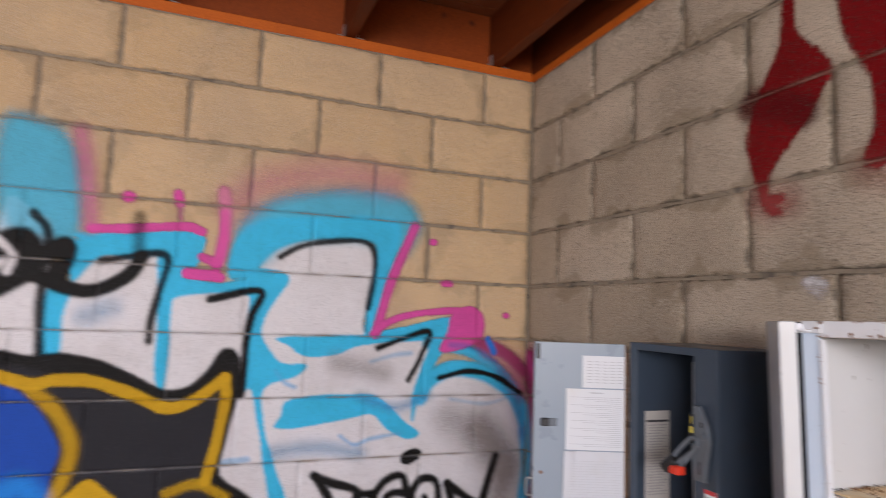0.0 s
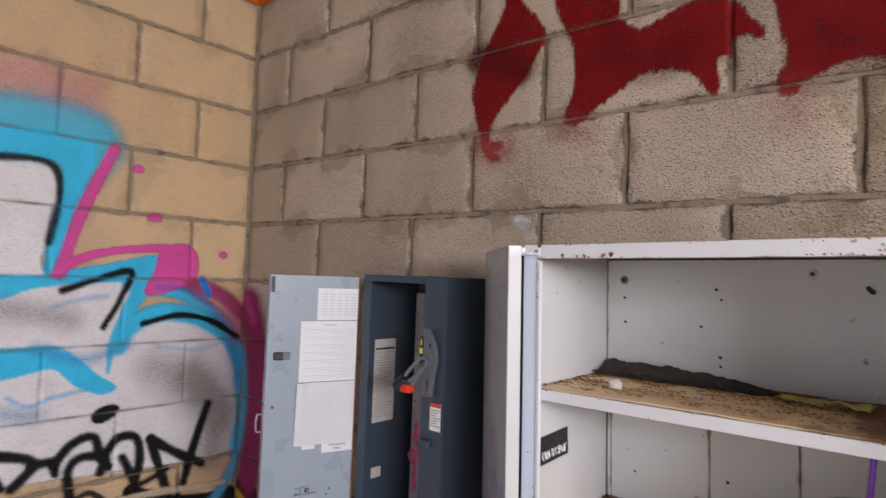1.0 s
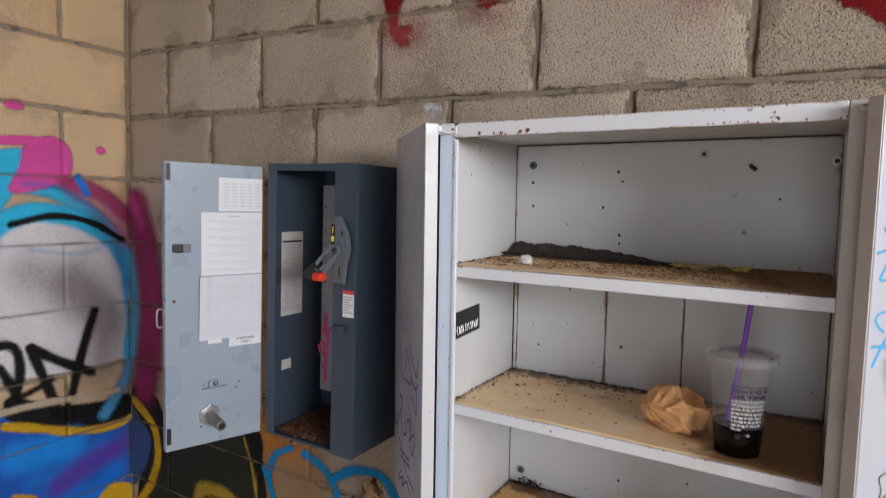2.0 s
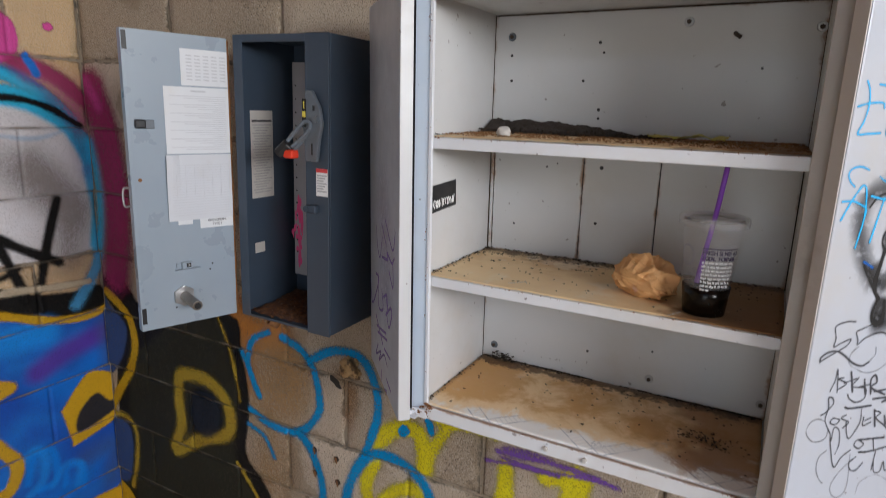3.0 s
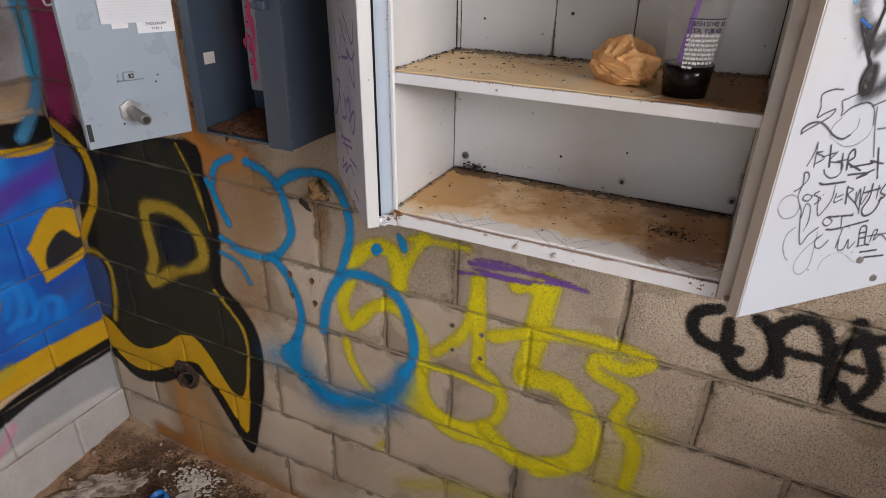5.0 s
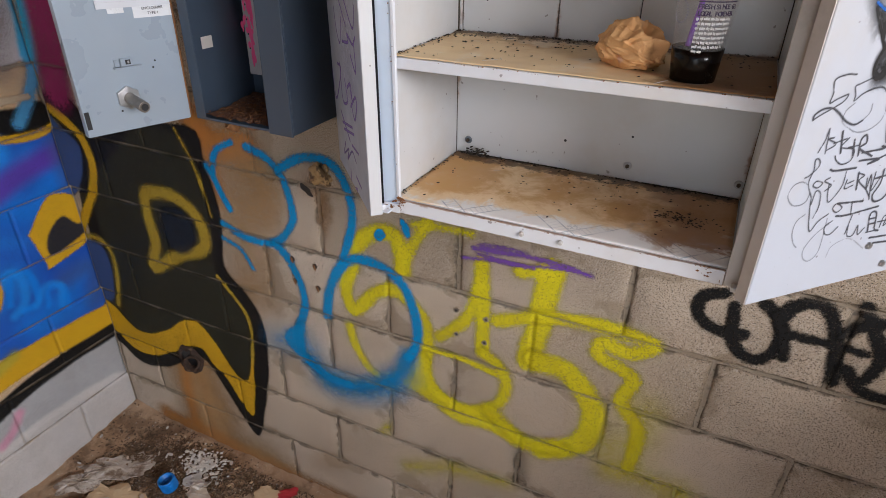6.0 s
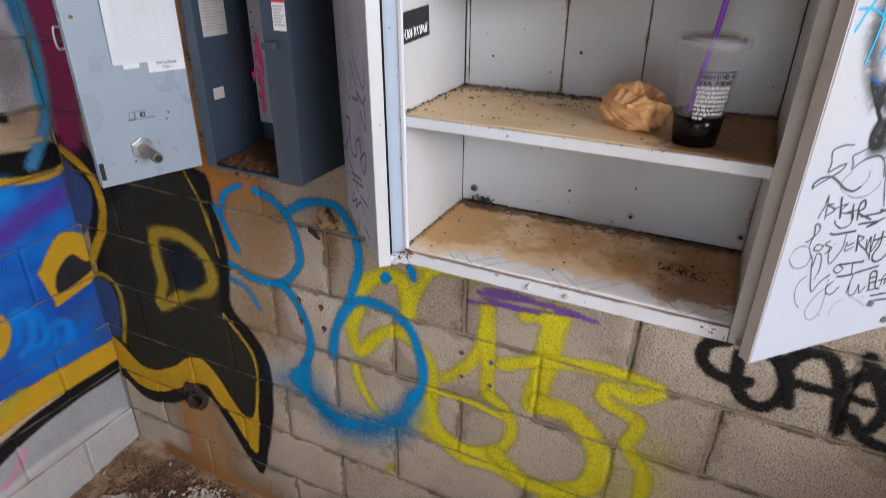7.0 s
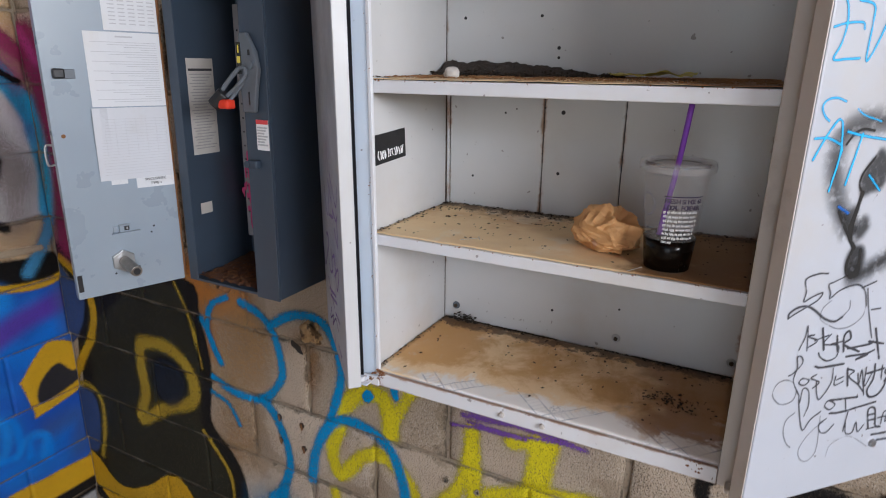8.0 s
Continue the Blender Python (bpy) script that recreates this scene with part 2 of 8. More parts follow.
BLISTER = plain_material("orange_rust", (0.10, 0.035, 0.012), (0.32, 0.13, 0.04), 200, 0.9, 0, 0.6, 0.002)
SEAM = plain_material("dark_seam", (0.03, 0.022, 0.016), (0.09, 0.06, 0.04), 40, 0.9)
BLACK = plain_material("black_plastic", (0.010, 0.010, 0.011), (0.02, 0.02, 0.022), 20, 0.4)
RED = plain_material("red_plastic", (0.62, 0.035, 0.012), (0.72, 0.05, 0.018), 20, 0.35)
PAPER = plain_material("paper", (0.63, 0.64, 0.66), (0.70, 0.71, 0.73), 8, 0.8, 0, 0.25, 0.001, stain=(0.6, 0.56, 0.48), stain_scale=4, amount=0.35)
PAPER_GREY = plain_material("greyish_paper", (0.56, 0.57, 0.60), (0.63, 0.64, 0.67), 8, 0.8, 0, 0.25, 0.001, stain=(0.52, 0.5, 0.46), stain_scale=7, amount=0.4)
OLD_PAPER = plain_material("yellowed_paper", (0.46, 0.43, 0.40), (0.57, 0.54, 0.50), 15, 0.85, 0, 0.3, 0.001, stain=(0.3, 0.24, 0.2), stain_scale=12)
INK = plain_material("grey_ink", (0.45, 0.45, 0.47), (0.52, 0.52, 0.54), 30, 0.8)
MID_INK = plain_material("faded_ink", (0.28, 0.27, 0.27), (0.38, 0.37, 0.36), 30, 0.8)
DARK_INK = plain_material("dark_ink", (0.03, 0.03, 0.035), (0.05, 0.05, 0.055), 30, 0.8)
WHITE_INK = plain_material("white_ink", (0.8, 0.8, 0.8), (0.86, 0.86, 0.86), 30, 0.7)
PINK_PAINT = plain_material("pinkish_red_paint", (0.80, 0.06, 0.22), (0.86, 0.12, 0.30), 30, 0.6)
PALE_STEEL = plain_material("pale_primed_steel", (0.33, 0.31, 0.315), (0.48, 0.45, 0.46), 20, 0.5, 0.0, 0.2)
RED_INK = plain_material("red_ink", (0.6, 0.05, 0.06), (0.7, 0.08, 0.08), 30, 0.7)
YELLOW_INK = plain_material("yellow_ink", (0.7, 0.6, 0.08), (0.78, 0.66, 0.1), 30, 0.6)
# light painted into the timber: bright plates here, rafters in a shaded tone
WOOD = wood_material("lit_orange_stained_timber", (0.30, 0.052, 0.006), (0.66, 0.16, 0.014), (0.26, 0.055, 0.010))
SHADED_WOOD = wood_material("shaded_timber", (0.045, 0.008, 0.002), (0.19, 0.036, 0.005), (0.055, 0.011, 0.003))
LINER, DIRTY_LINER = liner_material("shelf_paper", 0.35), liner_material("dirty_shelf_paper", 0.45)
TILE_PAPER, DIRT = tile_paper_material(), dirt_material()
CONCRETE = plain_material("concrete", (0.20, 0.18, 0.155), (0.28, 0.255, 0.22), 5, 0.9, 0, 0.5, 0.003, stain=(0.22, 0.2, 0.17))
# blocking timber in a tone between the lit plates and shaded rafters
HALF_SHADED_WOOD = wood_material("half_shaded_timber", (0.10, 0.017, 0.003), (0.36, 0.072, 0.008), (0.11, 0.022, 0.005))
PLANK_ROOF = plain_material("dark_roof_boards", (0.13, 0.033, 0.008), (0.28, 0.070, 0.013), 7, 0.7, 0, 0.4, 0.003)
FLOOR = plain_material("pale_concrete_floor", (0.36, 0.28, 0.19), (0.44, 0.35, 0.25), 4, 0.9, 0, 0.4, 0.003, stain=(0.3, 0.24, 0.18))
EARTH = plain_material("pale_earth", (0.34, 0.27, 0.19), (0.44, 0.36, 0.26), 1.5, 0.95, 0, 0.6, 0.01)
PLASTIC, LID_PLASTIC = clear_plastic("clear_plastic", 0.05), clear_plastic("clear_lid_plastic", 0.085)
COFFEE = plain_material("black_coffee", (0.003, 0.002, 0.0015), (0.005, 0.003, 0.002), 10, 0.22, relief=0.0)
COFFEE.node_tree.nodes["Principled BSDF"].inputs["Specular IOR Level"].default_value = 0.25
PURPLE = plain_material("purple_plastic", (0.16, 0.030, 0.36), (0.20, 0.045, 0.42), 20, 0.35)
KRAFT = kraft_material()
BLUE_PLASTIC = plain_material("blue_plastic", (0.01, 0.16, 0.52), (0.015, 0.2, 0.6), 20, 0.35)

# ---- mesh helpers ----


def mesh_object(name, bm, material, parent=None, label="", smooth=False):
    data = bpy.data.meshes.new(name)
    bmesh.ops.recalc_face_normals(bm, faces=bm.faces)
    bm.to_mesh(data)
    bm.free()
    if material:
        data.materials.append(material)
    if smooth:
        for f in data.polygons:
            f.use_smooth = True
    ob = new(name, data)
    ob.parent = parent
    if label:
        ob["label"] = label
    return ob


def part(name, bm, material, parent, label="", smooth=False):
    return mesh_object(name, bm, material, parent, label, smooth)


def thing(name, label, category, place=(0, 0, 0), group="", kind=""):
    ob = tagged(new(name), label, category, group, kind)
    ob.empty_display_size = 0.05
    ob.location = place
    return ob


def box(x0, x1, y0, y1, z0, z1, bevel=0.002, bm=None, segments=2):
    """A box between two corners, with rounded edges."""
    made = bmesh.new()
    bmesh.ops.create_cube(made, size=1, matrix=Matrix.Translation(((x0 + x1) / 2, (y0 + y1) / 2, (z0 + z1) / 2)) @ Matrix.Diagonal((abs(x1 - x0), abs(y1 - y0), abs(z1 - z0), 1)))
    if bevel:
        bmesh.ops.bevel(made, geom=made.edges[:], offset=bevel, segments=segments, profile=0.5, affect="EDGES")
    if bm is None:
        return made
    return join(bm, made)


def join(bm, other, m=None):
    """Adds other to bm, moved by m."""
    if m is not None:
        bmesh.ops.transform(other, matrix=m, verts=other.verts)
    data = bpy.data.meshes.new("joined")
    other.to_mesh(data)
    other.free()
    bm.from_mesh(data)
    bpy.data.meshes.remove(data)
    return bm


def rod(a, b, r0, r1=None, sides=16, bm=None, bevel=0.0):
    """A round bar from a to b."""
    made = bmesh.new()
    a, b = Vector(a), Vector(b)
    turn = (b - a).to_track_quat("Z", "Y").to_matrix().to_4x4()
    bmesh.ops.create_cone(made, cap_ends=True, segments=sides, radius1=r0, radius2=r0 if r1 is None else r1, depth=(b - a).length,
                          matrix=Matrix.Translation((a + b) / 2) @ turn)
    if bevel:
        bmesh.ops.bevel(made, geom=[e for e in made.edges if e.calc_face_angle(0) > 1.0], offset=bevel, segments=2, profile=0.5, affect="EDGES")
    return made if bm is None else join(bm, made)


def lathe(profile, sides=40, bm=None):
    """A turned shape from (radius, height) pairs."""
    made = bmesh.new()
    rings = []
    for r, z in profile:
        rings.append([made.verts.new((r * math.cos(2 * math.pi * k / sides), r * math.sin(2 * math.pi * k / sides), z)) for k in range(sides)])
    for a, b in zip(rings, rings[1:]):
        for k in range(sides):
            made.faces.new((a[k], a[(k + 1) % sides], b[(k + 1) % sides], b[k]))
    return made if bm is None else join(bm, made)


def spline(points, steps=10):
    """A smooth line through the points (centripetal Catmull-Rom), as an array."""
    p = np.array(points, float)
    if len(p) < 3:
        return np.array([p[0] + (p[-1] - p[0]) * s for s in np.linspace(0, 1, steps + 1)])
    closed = np.allclose(p[0], p[-1])
    q = np.vstack([p[-2] if closed else 2 * p[0] - p[1], p, p[1] if closed else 2 * p[-1] - p[-2]])
    out = []
    for i in range(1, len(q) - 2):
        a, b, c, d = q[i - 1], q[i], q[i + 1], q[i + 2]
        for s in np.arange(steps) / steps:
            out.append(0.5 * (2 * b + (c - a) * s + (2 * a - 5 * b + 4 * c - d) * s * s + (3 * b - a - 3 * c + d) * s ** 3))
    out.append(p[-1])
    return np.array(out)


def tube(points, radius, sides=8, bm=None, steps=6):
    """A round bar along a smooth line."""
    made = bmesh.new()
    line = [Vector(v) for v in spline(points, steps)]
    rings = []
    for i, v in enumerate(line):
        way = (line[min(i + 1, len(line) - 1)] - line[max(i - 1, 0)]).normalized()
        side = way.orthogonal() if not rings else (last - way * last.dot(way))
        side.normalize()
        last = side
        up = way.cross(side)
        rings.append([made.verts.new(v + radius * (side * math.cos(2 * math.pi * k / sides) + up * math.sin(2 * math.pi * k / sides))) for k in range(sides)])
    for a, b in zip(rings, rings[1:]):
        for k in range(sides):
            made.faces.new((a[k], a[(k + 1) % sides], b[(k + 1) % sides], b[k]))
    made.faces.new(rings[0][::-1]), made.faces.new(rings[-1])
    return made if bm is None else join(bm, made)


def rim_attribute(ob, width):
    """Marks how near each vertex of a subdivided face lies to the rim of its mesh's box (1 at the rim, 0 further in than width)."""
    data = ob.data
    co = np.array([v.co for v in data.vertices])
    low, high = co.min(0), co.max(0)
    size = high - low
    flat = np.argsort(size)[1:]
    away = np.min([np.minimum(co[:, k] - low[k], high[k] - co[:, k]) for k in flat], axis=0)
    layer = data.attributes.new("rim", "FLOAT", "POINT")
    layer.data.foreach_set("value", np.clip(1 - away / width, 0, 1).astype(np.float32))
    return ob


# ---- structure ----
C = 0.2032            # one course of blocks, and half a block's length
PITCH_A = 0.2068      # half a block's length on the west wall
JOINT = 0.010
TOP = 15 * C
EAST, SOUTH = 5.2, -4.2

def shell_box(name, x0, x1, y0, y1, z0, z1, material, label, bevel=0.0):
    return tagged(mesh_object(name, box(x0, x1, y0, y1, z0, z1, bevel), material), label, "wall" if "wall" in name else name, kind="structure")


wall_north = shell_box("wall_north", -0.2, EAST + 0.2, 0.0065, 0.2, -0.1, TOP, MORTAR, "grey concrete block wall with tooled mortar joints and spray paint")
wall_west = shell_box("wall_west", -0.2, -0.0065, SOUTH - 0.2, 0.0065, -0.1, TOP, MORTAR, "beige concrete block wall under layers of spray paint")


tagged(mesh_object("trim_corner", box(-0.0105, -0.0012, 0.0012, 0.0105, -0.05, TOP - 0.002, 0.001), MORTAR), "mortar filling the corner joint", "joint", kind="structure")


def wall_with_hole(name, along, at, thick, a0, a1, h0, h1, hz0, hz1, label):
    """A plain wall with one opening through it, in four pieces joined into one mesh."""
    bm = bmesh.new()
    pieces = [(a0, h0, -0.1, TOP), (h1, a1, -0.1, TOP), (h0, h1, hz1, TOP)]
    if hz0 > 0:
        pieces.append((h0, h1, -0.1, hz0))
    for p0, p1, z0, z1 in pieces:
        if along == "x":
            box(p0, p1, at, at + thick, z0, z1, 0, bm)
        else:
            box(at, at + thick, p0, p1, z0, z1, 0, bm)
    return tagged(mesh_object(name, bm, CONCRETE), label, "wall", kind="structure")


wall_with_hole("wall_east", "y", EAST, 0.2, SOUTH, 0.004, -3.5, -1.1, 2.15, 3.04, "plain concrete wall with a high open window")
wall_with_hole("wall_south", "x", SOUTH - 0.2, 0.2, 0.0, EAST + 0.2, 1.6, 2.8, 0.0, 2.3, "plain concrete wall with an open doorway")


# unseen wall, added only to keep window light off the lower right blocks
tagged(mesh_object("wall_partition", box(3.0, 3.15, -0.92, 0.0095, -0.05, 1.44, 0), CONCRETE), "unseen low concrete wall added to shade the lower block wall", "wall", kind="structure")
tagged(mesh_object("floor", box(-0.1, EAST + 0.2, SOUTH - 0.2, 0.1, -0.05, 0.0, 0), FLOOR), "worn pale concrete floor", "floor", kind="structure")


def dirt_drift():
    """Dirt heaped in the corner and along the foot of the block wall."""
    bm = bmesh.new()
    bmesh.ops.create_grid(bm, x_segments=150, y_segments=90, size=0.5, matrix=Matrix.Translation((0.75, -0.45, 0)) @ Matrix.Diagonal((1.5, 0.9, 1, 1)))
    for v in bm.verts:
        x, y = v.co.x, -v.co.y
        edge = min(1.0, max(0.0, (1.42 - x) / 0.3), max(0.0, (0.85 - y) / 0.2))
        v.co.z = edge * (0.016 + 0.030 * math.exp(-(x * x + y * y) / 0.05) + 0.006 * math.exp(-y / 0.06) + 0.008 * math.exp(-x / 0.08)
                         + 0.010 * noise.noise(v.co * 9) + 0.008 * noise.noise(v.co * 24) + 0.004 * noise.noise(v.co * 70)) - 0.003
    return tagged(mesh_object("dirt_drift", bm, DIRT, smooth=True), "dark dirt and leaf litter drifted into the wall corner", "dirt", kind="stuff")


dirt_drift()
ground = bmesh.new()
bmesh.ops.create_grid(ground, x_segments=2, y_segments=2, size=300, matrix=Matrix.Translation((0, 0, -0.06)))
tagged(mesh_object("ground", ground, EARTH), "pale dry earth outside the open doorway", "ground", kind="structure")


def roof():
    deck = bmesh.new()
    for k in range(42):
        x0 = -0.3 + k * 0.16
        box(x0, x0 + 0.156, SOUTH - 0.3, 0.3, 3.30, 3.33, 0.002, deck, 1)
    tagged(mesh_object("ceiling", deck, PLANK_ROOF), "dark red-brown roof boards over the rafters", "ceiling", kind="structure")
    plate = bmesh.new()
    box(-0.16, -0.002, SOUTH, -0.002, TOP, TOP + 0.036, 0.004, plate)
    tagged(mesh_object("trim_west", plate, WOOD), "orange stained timber plate on top of the block wall", "wall plate", kind="structure")
    plate = bmesh.new()
    box(-0.16, EAST + 0.1, 0.001, 0.16, TOP, TOP + 0.030, 0.004, plate)
    tagged(mesh_object("trim_north", plate, WOOD), "orange stained timber plate on top of the block wall", "wall plate", kind="structure")
    for y in (-0.155, -0.735, -1.345, -1.955, -2.565, -3.175, -3.785):
        rafter = thing("rafter", "timber rafter resting on the wall plate, coloured dark as shaded", "rafter", (0, y, TOP + 0.036), "rafters")
        part("beam", box(-0.15, EAST + 0.1, -0.021, 0.021, 0.002, 0.2145, 0.003), SHADED_WOOD, rafter)
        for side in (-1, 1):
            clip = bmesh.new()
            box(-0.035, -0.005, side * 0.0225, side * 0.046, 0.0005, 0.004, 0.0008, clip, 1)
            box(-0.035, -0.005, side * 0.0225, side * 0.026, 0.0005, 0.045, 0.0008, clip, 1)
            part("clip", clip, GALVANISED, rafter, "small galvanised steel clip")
    edge = thing("rafter", "timber rafter lying along the block wall, coloured dark as shaded", "rafter", (0, 0.035, TOP + 0.036), "rafters")
    part("beam", box(-0.15, EAST + 0.1, -0.021, 0.021, 0.002, 0.2145, 0.003), SHADED_WOOD, edge)
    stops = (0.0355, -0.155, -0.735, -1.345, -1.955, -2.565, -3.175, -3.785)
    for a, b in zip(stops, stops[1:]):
        block = tagged(mesh_object("blocking", box(-0.075, -0.037, b + 0.022, a - 0.022, TOP + 0.037, TOP + 0.250, 0.003), HALF_SHADED_WOOD), "orange stained timber blocking between rafters on the wall plate", "blocking", "rafter blocking")
        block["kind"] = "structure"


roof()


def block_mesh(width, height, seed, material):
    """A concrete block's face and sides: rounded, slightly uneven, with its rim marked for mortar smears."""
    r = random.Random(seed)
    bm = bmesh.new()
    cols, rows = 10, 5
    xs = [0.0, 0.007] + [width * k / cols for k in range(1, cols)] + [width - 0.007, width]
    zs = [0.0, 0.007] + [height * k / rows for k in range(1, rows)] + [height - 0.007, height]
    grid = []
    for j, z in enumerate(zs):
        line = []
        for i, x in enumerate(xs):
            edge = i in (0, len(xs) - 1) or j in (0, len(zs) - 1)
            line.append(bm.verts.new((x + (r.uniform(-0.0022, 0.0022) if edge else 0), r.uniform(0.003, 0.0055) if edge else r.uniform(0.0, 0.0007), z + (r.uniform(-0.0022, 0.0022) if edge else 0))))
        grid.append(line)
    for a, b in zip(grid, grid[1:]):
        for i in range(len(xs) - 1):
            bm.faces.new((a[i], a[i + 1], b[i + 1], b[i]))
    ring = grid[0] + [g[-1] for g in grid[1:]] + grid[-1][-2::-1] + [g[0] for g in grid[-2:0:-1]]
    back = [bm.verts.new((v.co.x, 0.03, v.co.z)) for v in ring]
    for k in range(len(ring)):
        n = (k + 1) % len(ring)
        bm.faces.new((ring[k], back[k], back[n], ring[n]))
    data = bpy.data.meshes.new("block")
    bmesh.ops.recalc_face_normals(bm, faces=bm.faces)
    bm.to_mesh(data)
    bm.free()
    for f in data.polygons:
        f.use_smooth = True
    data.materials.append(material)
    co = np.array([v.co for v in data.vertices])
    away = np.minimum(np.minimum(co[:, 0], width - co[:, 0]), np.minimum(co[:, 2], height - co[:, 2]))
    data.attributes.new("rim", "FLOAT", "POINT").data.foreach_set("value", np.clip(1 - away / 0.06, 0, 1).astype(np.float32))
    return data


def lay_blocks(wall, pitch, odd_course, turn, rest, material):
    """Running bond: one object a block, sharing a few meshes; turn brings a block's own axes on to the wall."""
    shapes = {}
    r = random.Random(3)
    for n in range(15):
        first = 1 if n % 2 == odd_course else 2
        cuts = [0.0] + [pitch * k for k in range(first, int(rest / pitch), 2)]
        for a, b in zip(cuts, cuts[1:]):
            width = round(b - a - JOINT, 4)
            key = (width, r.randrange(5))
            if key not in shapes:
                shapes[key] = block_mesh(width, C - JOINT, len(shapes), material)
            ob = new("block", shapes[key])
            ob.parent = wall
            ob.matrix_basis = turn(a + JOINT / 2, width, n * C + JOINT / 2) @ pose(0, 0, 0, 0, 0, r.uniform(-0.08, 0.08))



# ---- wall cabinet ----


def wpart(name, bm, material, parent, label="", smooth=False):
    """A part whose mesh is given in the room's axes, under a thing that is only moved, not turned."""
    bmesh.ops.translate(bm, vec=-parent.location, verts=bm.verts)
    return part(name, bm, material, parent, label, smooth)


def part_shift(name, bm, material, parent, label="", base=None):
    """A part, or a part of a part, given in the room's axes."""
    bmesh.ops.translate(bm, vec=-(base or parent).location, verts=bm.verts)
    return part(name, bm, material, parent, label)


def split_face(bm, cuts=5):
    bmesh.ops.subdivide_edges(bm, edges=[e for e in bm.edges if e.calc_length() > 0.1], cuts=cuts, use_grid_fill=True)
    return bm


def worn(ob, width=0.022):
    """Cuts a panel finely enough to mark its rim, where dirt and rust gather."""
    bm = bmesh.new()
    bm.from_mesh(ob.data)
    for limit, cuts in ((0.1, 11), (0.010, 3)):
        bmesh.ops.subdivide_edges(bm, edges=[e for e in bm.edges if e.calc_length() > limit], cuts=cuts, use_grid_fill=True)
    bm.to_mesh(ob.data)
    bm.free()
    return rim_attribute(ob, width)


CX0, CX1, CY, CZ0, CZ1 = 1.375, 1.990, -0.2875, 1.363, 2.141   # the cabinet's outer box
IX0, IX1, BACK = 1.396, 1.976, -0.012                          # inner faces of its sides and its back
SX0, SX1 = 1.411, 1.970                                        # the opening between the front stiles
FLOOR_Z, SHELF_LOW, SHELF_HIGH = 1.3885, (1.6245, 1.6430), (1.8738, 1.8935)
cabinet = thing("wall_cabinet", "open white enamelled metal cabinet with rust spots on a block wall", "cabinet", (CX0, 0, CZ0))
# the cabinet hangs a little out of true, and what stands in it leans with it
HANG = Matrix.Translation((1.68, -0.29, 1.70)) @ pose(0, 0, 0, 0.65, -0.90, -1.28) @ Matrix.Translation((-1.68, 0.29, -1.70))


def worn_part(name, bm, material, parent, label=""):
    return worn(wpart(name, bm, material, parent, label), 0.0035 if "rail" in name or name == "shelf" else 0.009)


